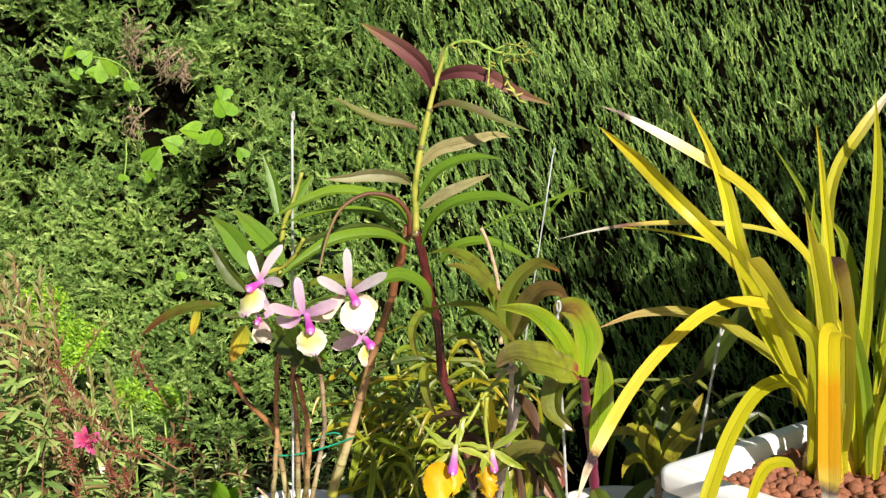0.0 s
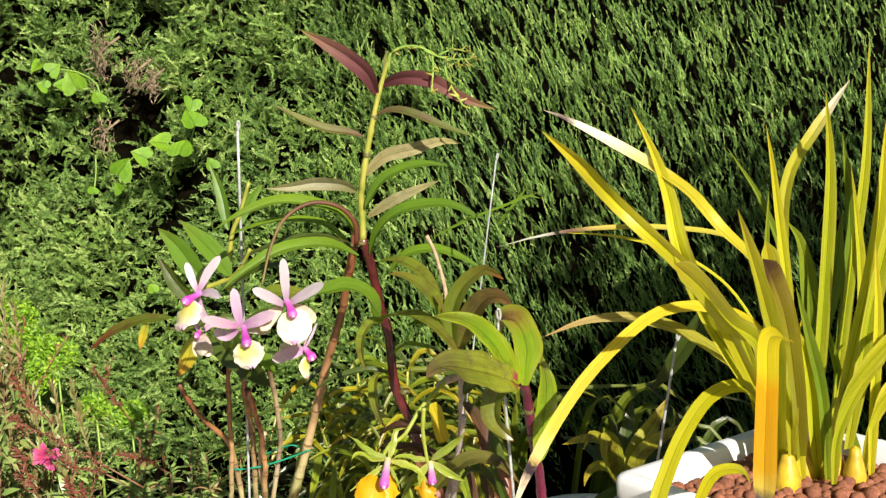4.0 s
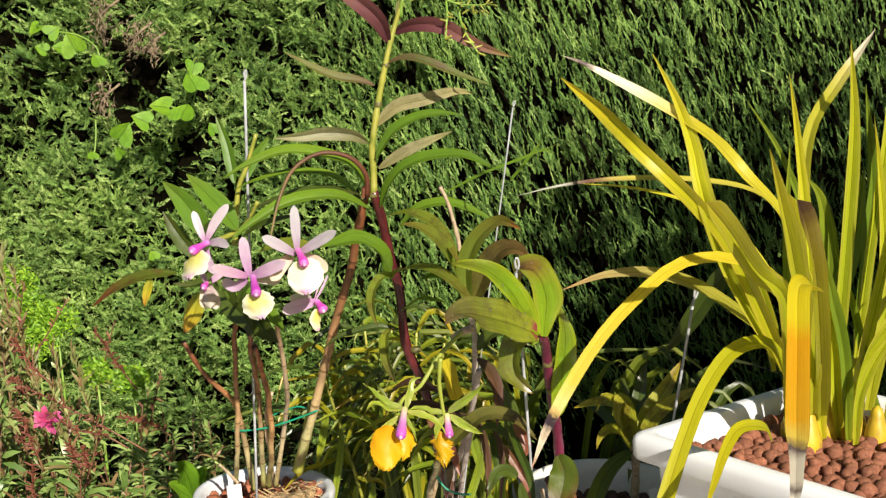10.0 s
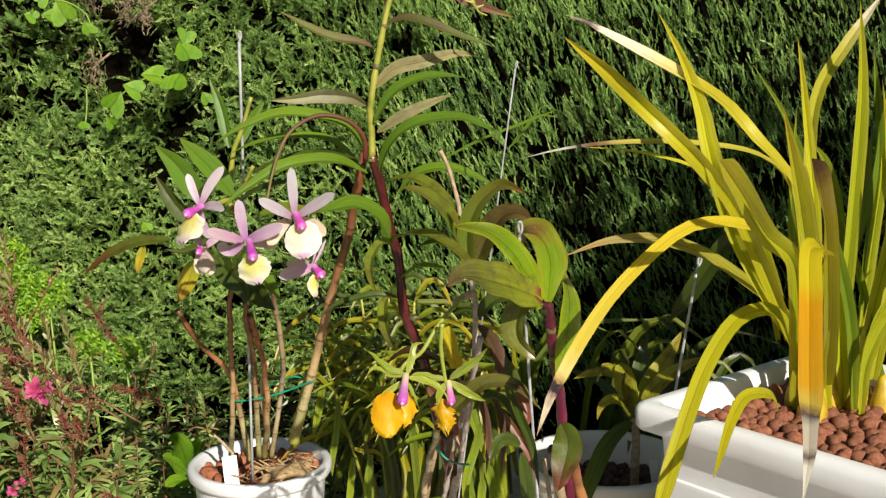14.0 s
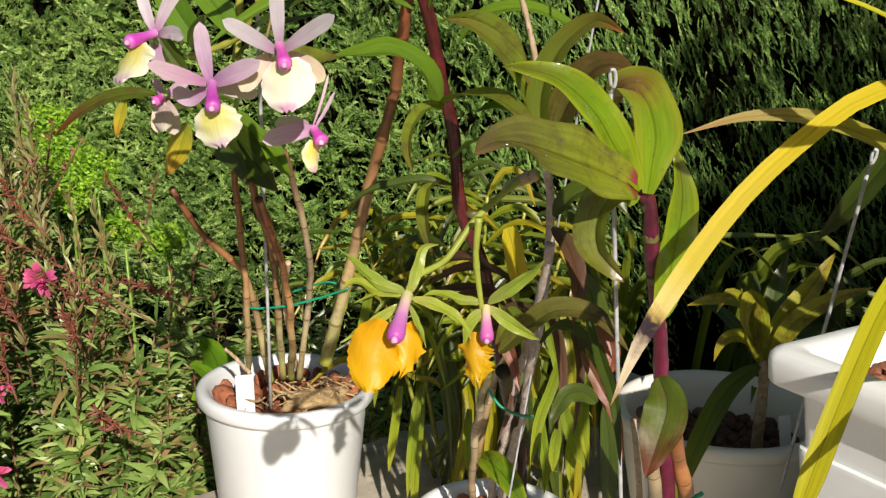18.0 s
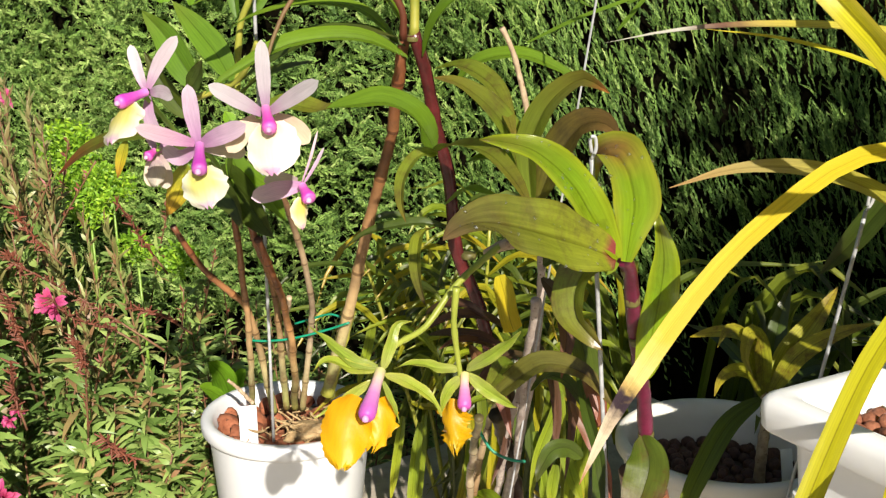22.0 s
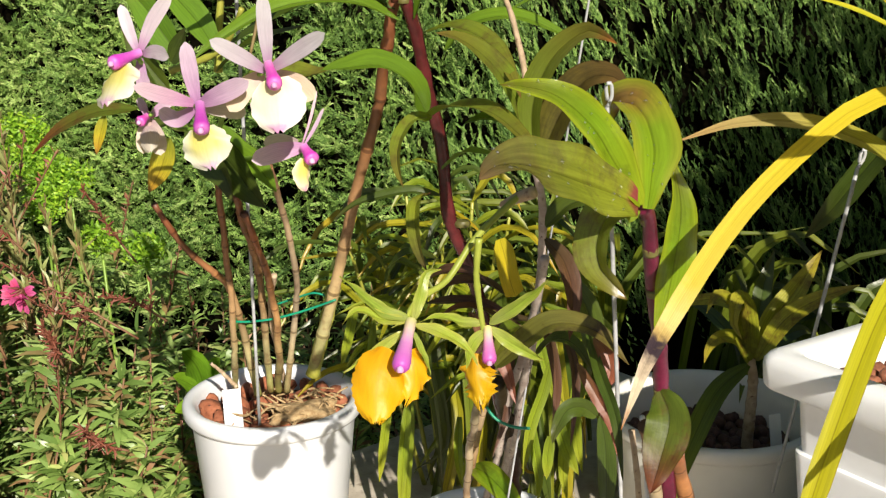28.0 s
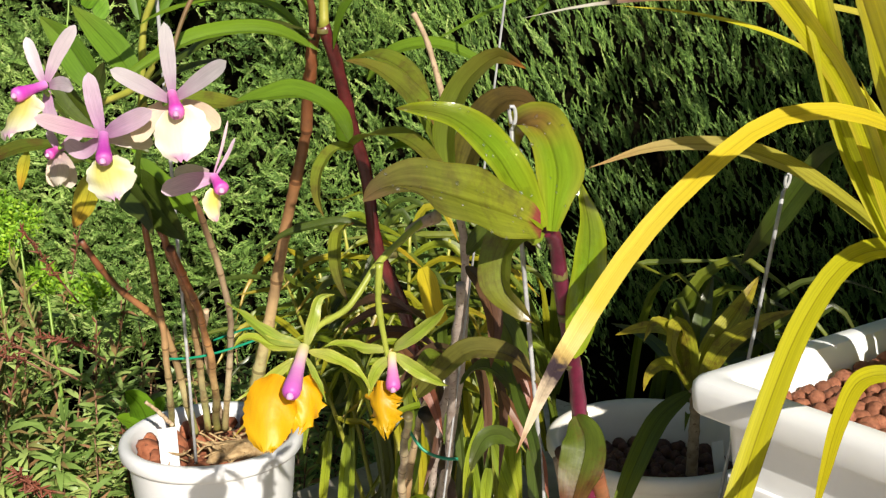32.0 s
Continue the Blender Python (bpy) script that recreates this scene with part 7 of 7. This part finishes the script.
# ---- low reed-like orchid with many narrow leaves, behind the canes ----
reed = thing("reed_orchid", (0.05, 1.40, LEDGE), "low orchid with many narrow pointed yellow-green leaves", "orchid plant")
for i in range(8):
    bx = -0.045 + 0.030 * i
    low, high = Vector((0.03 + 0.01 * i, 1.42, LEDGE)), Vector((bx + sr.uniform(-0.01, 0.01), 1.36 + sr.uniform(-0.03, 0.05), sr.uniform(1.17, 1.275)))
    part("cane", tube("cane", [low, low.lerp(high, 0.5) + Vector((0, 0.01, 0)), high], (0.0030, 0.0018), M_YGSTEM, 7, 10), reed)
    for k in range(15):
        at = low.lerp(high, 0.45 + 0.55 * k / 14)
        ang = math.pi * (k % 2) + sr.uniform(-0.9, 0.9)
        reach, lift = sr.uniform(0.045, 0.095), sr.uniform(-0.01, 0.045)
        out = Vector((math.cos(ang), -0.55 + 0.5 * math.sin(ang), 0)) * reach
        pts = [at, at + out * 0.4 + Vector((0, 0, lift)), at + out * 0.8 + Vector((0, 0, lift * 0.9)), at + out * 1.15 + Vector((0, 0, lift * 0.4 - sr.uniform(0.0, 0.03)))]
        # strap tones at random; the lighter copy carries painted sunlight
        leaf(reed, pts, sr.uniform(0.0060, 0.0095), sr.choice((M_STRAP, M_STRAPLIT, M_STRAPLIT, M_STRAPY, M_LEAFDARK)), "lance", 0.5, (out.x * 3, -0.8, 0.7), "leaf", "", 8, 0.0)

# ---- small spotted plant in the cream pot ----
spot = thing("spotted_orchid", (POT2[0] + 0.05, POT2[1], POT2[2] - 0.035), "small orchid with spotted curling leaves", "orchid plant")
part("stem", tube("stem", [(0.382, 1.330, 0.974), (0.381, 1.323, 1.020), (0.380, 1.317, 1.059), (0.374, 1.310, 1.085)], (0.0065, 0.0048), M_CANEDRY, 9, 20, 4, 0.15), spot, "tan stem")


def add_spot_leaf(pts, w, mt):
    leaf(spot, pts, w * 0.74, mt, "lance", 0.3, (0, -0.75, 0.6))


add_spot_leaf([(0.374, 1.310, 1.085), (0.358, 1.295, 1.129), (0.343, 1.280, 1.157), (0.324, 1.265, 1.170), (0.312, 1.250, 1.155)], 0.024, M_SPOTTED)
add_spot_leaf([(0.374, 1.310, 1.085), (0.367, 1.296, 1.125), (0.356, 1.282, 1.158), (0.345, 1.268, 1.164), (0.340, 1.254, 1.144), (0.346, 1.240, 1.132)], 0.026, M_SPOTTED)
add_spot_leaf([(0.374, 1.310, 1.081), (0.355, 1.295, 1.112), (0.334, 1.280, 1.120), (0.320, 1.265, 1.115), (0.313, 1.250, 1.104)], 0.022, M_SPOTTED)
add_spot_leaf([(0.362, 1.330, 1.133), (0.345, 1.340, 1.140), (0.325, 1.350, 1.137), (0.302, 1.360, 1.127)], 0.019, M_SPOTTED)
add_spot_leaf([(0.380, 1.320, 1.081), (0.385, 1.333, 1.120), (0.392, 1.347, 1.155), (0.404, 1.360, 1.191)], 0.03, M_LEAFDARK)
add_spot_leaf([(0.379, 1.310, 1.085), (0.396, 1.317, 1.125), (0.421, 1.323, 1.161), (0.444, 1.330, 1.198)], 0.036, M_SPOTTED)
add_spot_leaf([(0.381, 1.310, 1.085), (0.402, 1.300, 1.131), (0.434, 1.290, 1.159), (0.469, 1.280, 1.176)], 0.028, M_SPOTTED)
add_spot_leaf([(0.374, 1.310, 1.081), (0.333, 1.270, 1.067), (0.302, 1.230, 1.032), (0.279, 1.190, 1.000), (0.266, 1.150, 0.985)], 0.03, M_STRAP)
add_spot_leaf([(0.378, 1.330, 1.082), (0.361, 1.360, 1.099), (0.336, 1.390, 1.118), (0.306, 1.420, 1.122)], 0.02, M_LEAFDARK)
add_spot_leaf([(0.384, 1.330, 1.082), (0.412, 1.347, 1.095), (0.439, 1.363, 1.100), (0.459, 1.380, 1.090)], 0.024, M_LEAFDARK)

# ---- gaura bush at the hedge's foot ----
gr = np.random.default_rng(17)
bush = thing("gaura_bush", (-0.75, 1.75, 0), "gaura bush with narrow leaves, red buds and pink flowers", "bush")
C, A, S, L, W = [], [], [], [], []
BC, BA, BS, BL, BW = [], [], [], [], []
tips = []
for i in range(195):
    x, y = gr.uniform(-1.35, -0.28), gr.uniform(1.32, 2.25)
    if x > -0.45 - (y - 1.3) * 0.12 and y < 1.5:
        y += 0.35
    z1 = min(1.34, 1.02 + (-0.316 - x) * 0.95) - (y - 1.6) * 0.30 - 0.05 - 0.18 * gr.random()
    p0, p1 = Vector((x - 0.08, y, 0.35)), Vector((x + gr.normal(0, 0.07), y - 0.05 + gr.normal(0, 0.05), z1))
    pts = [p0, p0.lerp(p1, 0.5) + Vector((gr.normal(0, 0.03), 0, 0)), p1]
    if i % 5 == 0:
        tips.append((p1, (p1 - p0).normalized()))
    me = tube("stem", pts, (0.0024, 0.0014), M_REDSTEM, 5, 8)
    part("stem", me, bush)
    n = 185
    k = gr.uniform(0.35, 1.0, n)
    pos = np.array([list(p0.lerp(p1, float(q))) for q in k])
    d = unit(np.stack([gr.normal(0, 0.8, n), gr.normal(-0.35, 0.6, n), gr.normal(0.35, 0.4, n)], 1))
    C.append(pos), A.append(d)
    S.append(unit(np.cross(d, np.stack([gr.normal(0, 0.3, n), -0.6 + gr.normal(0, 0.3, n), np.ones(n)], 1))))
    L.append(gr.uniform(0.021, 0.052, n)), W.append(gr.uniform(0.0052, 0.0106, n))
for i in range(62):
    x, y = gr.uniform(-0.42, 0.12), gr.uniform(1.62, 2.2)
    p0, p1 = Vector((x, y, 0.3)), Vector((x + gr.normal(0, 0.05), y - 0.05, gr.uniform(0.80, 0.96)))
    part("stem", tube("stem", [p0, p1], (0.0022, 0.0012), M_REDSTEM, 5, 4), bush)
    n = 130
    pos = np.array([list(p0.lerp(p1, float(q))) for q in gr.uniform(0.4, 1.0, n)])
    d = unit(np.stack([gr.normal(0, 0.8, n), gr.normal(-0.35, 0.6, n), gr.normal(0.35, 0.4, n)], 1))
    C.append(pos), A.append(d)
    S.append(unit(np.cross(d, np.stack([gr.normal(0, 0.3, n), -0.6 + gr.normal(0, 0.3, n), np.ones(n)], 1))))
    L.append(gr.uniform(0.015, 0.034, n)), W.append(gr.uniform(0.004, 0.007, n))
OC, OA, OS, OL, OW = [], [], [], [], []
for i in range(46):
    x, y = gr.uniform(-0.82, -0.43), gr.uniform(1.55, 1.85)
    z1 = min(1.33, 1.09 + (-0.43 - x) * 1.30) - 0.14 * gr.random() ** 1.5
    p1 = Vector((x, y, z1))
    p0 = p1 + Vector((gr.normal(0.04, 0.03), 0.02, -0.30))
    part("stem", tube("stem", [p0, p1], (0.0022, 0.0010), M_REDSTEM, 5, 5), bush)
    n = 60
    pos = np.array([list(p0.lerp(p1, float(q))) for q in gr.uniform(0.35, 1.0, n)])
    d = unit(np.stack([gr.normal(-0.1, 0.42, n), gr.normal(-0.15, 0.35, n), gr.normal(1.0, 0.25, n)], 1))
    OC.append(pos), OA.append(d), OS.append(unit(np.cross(d, gr.normal(0, 1, (n, 3)) + np.array([0, -1, 0.2]))))
    OL.append(gr.uniform(0.014, 0.034, n)), OW.append(gr.uniform(0.0028, 0.0058, n))
tagged(part("shoot_leaf_mass", lances("shoot_leaf_mass", *[np.concatenate(q) for q in (OC, OA, OS, OL, OW)], M_SHOOT, 0.2), bush, "brownish-green young shoot leaves"), kind="stuff")
tagged(part("leaf_mass", lances("leaf_mass", *[np.concatenate(q) for q in (C, A, S, L, W)], M_GAURA, 0.3), bush), kind="stuff")
for p, d in tips:
    top = p + d * 0.13 + Vector((gr.normal(0, 0.035), -0.02, 0))
    part("bud_spike", tube("bud_spike", [p, p.lerp(top, 0.5), top], (0.0015, 0.0011), M_REDSTEM, 5, 6), bush, "reddish flower spike")
    n = 26
    k = gr.uniform(0.1, 1.0, n)
    pos = np.array([list(p.lerp(top, float(q))) for q in k])
    dd = unit(np.stack([gr.normal(0, 0.6, n), gr.normal(-0.2, 0.5, n), gr.normal(0.8, 0.3, n)], 1))
    BC.append(pos), BA.append(dd), BS.append(unit(np.cross(dd, gr.normal(0, 1, (n, 3)))))
    BL.append(gr.uniform(0.007, 0.016, n)), BW.append(gr.uniform(0.002, 0.0045, n))
tagged(part("bud_mass", shards("bud_mass", *[np.concatenate(q) for q in (BC, BA, BS, BL, BW)], M_BUDS, 0.1), bush), kind="stuff")


def pink_flower(p, size):
    p = Vector(p)
    core = part("flower", lump("flower_core", M_BUDS, size * 0.16, 3, 0.1, (1, 1, 1), 1), bush, "bright pink gaura flower")
    core.matrix_basis = Matrix.Translation(p)
    rnd = random.Random(int(p.x * 1000))
    for i in range(15):
        d = Vector((rnd.uniform(-1, 1), rnd.uniform(-0.9, 0.1), rnd.uniform(-0.8, 0.9))).normalized()
        part("petal", blade("petal", [p, p + d * size * 0.45 + Vector((0, -0.003, 0.002)), p + d * size * 0.8], size * 0.24, M_PINKPETAL, "tepal", 0.2, (0, -1, 0.3), 6), core)


for p, size in (((-0.446, 1.460, 1.104), 0.030), ((-0.812, 2.169, 1.252), 0.026), ((-0.483, 1.300, 0.953), 0.030), ((-0.439, 1.280, 0.939), 0.030), ((-0.824, 2.179, 1.258), 0.018), ((-0.458, 1.350, 0.999), 0.013), ((-0.448, 1.350, 1.011), 0.012), ((-0.452, 1.460, 1.100), 0.016)):
    pink_flower(p, size)


def add_bush_bud_spike(pts):
    spike = part("bud_spike", tube("bud_spike", pts, (0.0015, 0.0010), M_REDSTEM, 6, 10), bush, "red flower spike")
    line = curve_points(pts, 44)
    for q in line[12:]:
        d = Vector((gr.normal(0, 0.5), -0.4, gr.normal(0.3, 0.4))).normalized()
        part("bud", tube("bud", [q, q + d * 0.0055, q + d * 0.012], (0.0016, 0.0007), M_BUDS, 5, 4), spike)


add_bush_bud_spike([(-0.397, 1.440, 1.038), (-0.405, 1.430, 1.056), (-0.407, 1.420, 1.080)])
add_bush_bud_spike([(-0.460, 1.400, 1.071), (-0.463, 1.390, 1.105), (-0.462, 1.380, 1.139)])
add_bush_bud_spike([(-0.326, 1.420, 1.070), (-0.356, 1.413, 1.092), (-0.400, 1.407, 1.106), (-0.422, 1.400, 1.131)])
add_bush_bud_spike([(-0.297, 1.320, 0.973), (-0.319, 1.310, 0.984), (-0.328, 1.300, 1.004)])
add_bush_bud_spike([(-0.470, 1.450, 1.138), (-0.480, 1.445, 1.160), (-0.487, 1.440, 1.172)])
add_bush_bud_spike([(-0.304, 1.440, 1.058), (-0.379, 1.427, 1.113), (-0.432, 1.413, 1.150), (-0.474, 1.400, 1.178)])
add_bush_bud_spike([(-0.427, 1.360, 1.062), (-0.436, 1.345, 1.108), (-0.444, 1.330, 1.155)])
add_bush_bud_spike([(-0.348, 1.600, 1.105), (-0.375, 1.585, 1.155), (-0.400, 1.570, 1.208)])
add_bush_bud_spike([(-0.365, 1.360, 1.054), (-0.365, 1.345, 1.077), (-0.364, 1.330, 1.101)])
add_bush_bud_spike([(-0.448, 1.500, 1.142), (-0.474, 1.485, 1.181), (-0.492, 1.470, 1.223)])
add_bush_bud_spike([(-0.269, 1.440, 1.080), (-0.299, 1.430, 1.104), (-0.336, 1.420, 1.117)])
add_bush_bud_spike([(-0.273, 1.280, 0.991), (-0.294, 1.270, 1.002), (-0.314, 1.260, 1.025)])
add_bush_bud_spike([(-0.415, 1.300, 1.012), (-0.420, 1.290, 1.056), (-0.417, 1.280, 1.099)])

# ---- lime-green low plants, and broad weeds, at the hedge's foot ----
for centre, rad, count in (((-0.725, 2.200, 1.168), 0.046, 420), ((-0.690, 2.180, 1.112), 0.044, 380), ((-0.615, 2.120, 1.112), 0.036, 240), ((-0.650, 2.100, 1.065), 0.034, 200), ((-0.411, 1.850, 1.053), 0.030, 150), ((-0.460, 1.800, 1.083), 0.024, 110)):
    n = int(count * 2.2)
    g = unit(gr.normal(0, 1, (n, 3))) * (gr.uniform(0, 1, n) ** 0.4)[:, None] * rad * np.array([1.3, 0.6, 1.0])
    pos = np.array(centre) + g
    d = unit(np.stack([gr.normal(0, 0.7, n), gr.normal(-0.5, 0.5, n), gr.normal(0.5, 0.5, n)], 1))
    s = unit(np.cross(d, gr.normal(0, 1, (n, 3)) + np.array([0, -1, 0.6])))
    lime = thing("lime_plant", (centre[0], centre[1], 0.0), "low lime-green leafy plant at the hedge's foot", "plant", "lime-green plants")
    tagged(part("leaf_mass", lances("leaf_mass", pos, d, s, gr.uniform(0.008, 0.016, n), gr.uniform(0.003, 0.006, n), M_LIME, 0.3), lime), kind="stuff")
    part("stem", tube("stem", [(centre[0], centre[1], 0.0), (centre[0] + 0.02, centre[1], centre[2] * 0.5), centre], (0.006, 0.002), M_GREENSTEM, 6, 8), lime)


weed = thing("broad_weed", (-0.273, 1.620, 0.927), "low weed with a few broad shiny green leaves", "weed")
for pts, w in (([(-0.273, 1.620, 0.917), (-0.274, 1.585, 0.968), (-0.283, 1.550, 1.003)], 0.035), ([(-0.269, 1.620, 0.917), (-0.255, 1.600, 0.957), (-0.242, 1.580, 0.982)], 0.028), ([(-0.275, 1.620, 0.913), (-0.289, 1.590, 0.943), (-0.300, 1.560, 0.964)], 0.026), ([(-0.269, 1.620, 0.908), (-0.238, 1.595, 0.925), (-0.217, 1.570, 0.930)], 0.024), ([(-0.270, 1.600, 0.906), (-0.284, 1.575, 0.916), (-0.297, 1.550, 0.918)], 0.024)):
    leaf(weed, pts, w, M_IVY, "oval", 0.25, (0, -0.8, 0.6), "leaf", "", 10)


# ---- heart-leaved vine on the hedge ----
def heart(name, c, size, face, spin, material):
    """A heart-shaped leaf round c."""
    f = Vector(face).normalized()
    a = f.cross(Vector((0, 0, 1))).normalized()
    b = a.cross(f)
    verts, al, ac, faces = [Vector(c)], [0.0], [0.0], []
    n = 22
    for i in range(n):
        q = 2 * math.pi * i / n
        hx, hy = 0.95 * math.sin(q) ** 3, (13 * math.cos(q) - 5 * math.cos(2 * q) - 2 * math.cos(3 * q)) / 16
        x, y = hx * math.cos(spin) - hy * math.sin(spin), hx * math.sin(spin) + hy * math.cos(spin)
        verts.append(Vector(c) + (a * x + b * -y) * size * 0.5 + f * (0.12 * size * abs(hx) - 0.10 * size * max(0, -hy) ** 2))
        al.append(0.5 - hy * 0.5), ac.append(hx)
    for i in range(n):
        faces.append((0, 1 + i, 1 + (i + 1) % n))
    return mesh_of(name, verts, faces, material, True, {"along": al, "across": ac})


vine = thing("heart_vine", (-0.55, 2.38, 0.0), "twining vine with pale green heart-shaped leaves on the hedge", "vine")
hearts = (((-0.610, 2.360, 1.662), 0.062, 0.5), ((-0.635, 2.370, 1.656), 0.045, 1.2), ((-0.559, 2.360, 1.628), 0.040, 0.2), ((-0.655, 2.370, 1.691), 0.042, -0.9), ((-0.691, 2.380, 1.699), 0.040, 2.4), ((-0.680, 2.380, 1.655), 0.036, 1.0), ((-0.352, 2.330, 1.577), 0.066, 0.15),
          ((-0.354, 2.350, 1.611), 0.046, 2.8), ((-0.378, 2.330, 1.514), 0.066, -0.1), ((-0.423, 2.340, 1.529), 0.058, 1.3), ((-0.466, 2.340, 1.500), 0.054, 1.0), ((-0.509, 2.330, 1.473), 0.062, -0.7), ((-0.521, 2.350, 1.431), 0.034, 0.7), ((-0.317, 2.350, 1.478), 0.038, 0.3),
          ((-0.463, 2.360, 1.201), 0.030, 0.2), ((-0.582, 2.360, 1.425), 0.028, 0.1))
for c, size, spin in hearts:
    part("leaf", heart("leaf", c, size, (0.15 + 0.5 * math.sin(spin * 7), -0.9, 0.35 + 0.5 * math.cos(spin * 5)), spin, M_IVY), vine)
for pts in ([(-0.701, 2.390, 1.707), (-0.652, 2.385, 1.694), (-0.602, 2.380, 1.684), (-0.565, 2.375, 1.659), (-0.554, 2.370, 1.621)], [(-0.343, 2.400, 1.611), (-0.358, 2.397, 1.561), (-0.378, 2.393, 1.517), (-0.427, 2.390, 1.531), (-0.478, 2.387, 1.507), (-0.516, 2.383, 1.476), (-0.536, 2.380, 1.439)], [(-0.581, 2.400, 1.502), (-0.580, 2.390, 1.465), (-0.583, 2.380, 1.428)]):
    part("tendril", tube("tendril", pts, 0.0018, M_GREENSTEM, 5, 20), vine)

# dead brown sprays caught in the hedge
for centre, rad, count in (((-0.557, 2.400, 1.727), 0.036, 230), ((-0.447, 2.400, 1.668), 0.022, 110), ((-0.487, 2.420, 1.683), 0.03, 130), ((-0.592, 2.400, 1.918), 0.040, 220), ((-0.401, 2.400, 1.918), 0.03, 120), ((-0.561, 2.400, 1.548), 0.03, 90)):
    dead = thing("dead_spray", centre, "withered brown cypress spray in the hedge", "dead branch", "dead sprays in the hedge")
    n = count
    base = np.array(centre) + gr.normal(0, 1, (n, 3)) * rad * np.array([0.35, 0.3, 0.8])
    d = unit(np.stack([gr.normal(0, 0.5, n), gr.normal(-0.3, 0.4, n), gr.normal(-0.6, 0.5, n)], 1))
    part("needles", shards("needles", base, d, unit(np.cross(d, gr.normal(0, 1, (n, 3)))), gr.uniform(0.010, 0.026, n), gr.uniform(0.0016, 0.0032, n), M_TWIG, 0.2), dead)
    part("twig", tube("twig", [(centre[0] + rad, centre[1] + 0.03, centre[2] + rad), centre, (centre[0] - rad * 0.3, centre[1], centre[2] - rad)], (0.003, 0.0015), M_TWIG, 6, 8), dead)

# grass blades growing out between hedge and pots
grass = thing("grass_tuft", (0.195, 1.350, 1.393), "a few thin green grass blades", "grass")
for pts, w in (([(0.118, 1.200, 1.449), (0.159, 1.183, 1.471), (0.199, 1.167, 1.488), (0.245, 1.150, 1.507)], 0.0035), ([(0.196, 1.200, 1.461), (0.212, 1.190, 1.483), (0.232, 1.180, 1.511)], 0.004), ([(0.203, 1.200, 1.484), (0.230, 1.190, 1.497), (0.248, 1.180, 1.495)], 0.0035)):
    leaf(grass, pts, w, M_BRIGHT, "strap", 0.3, (0, -0.8, 0.5), "blade", "", 12, 0.0)
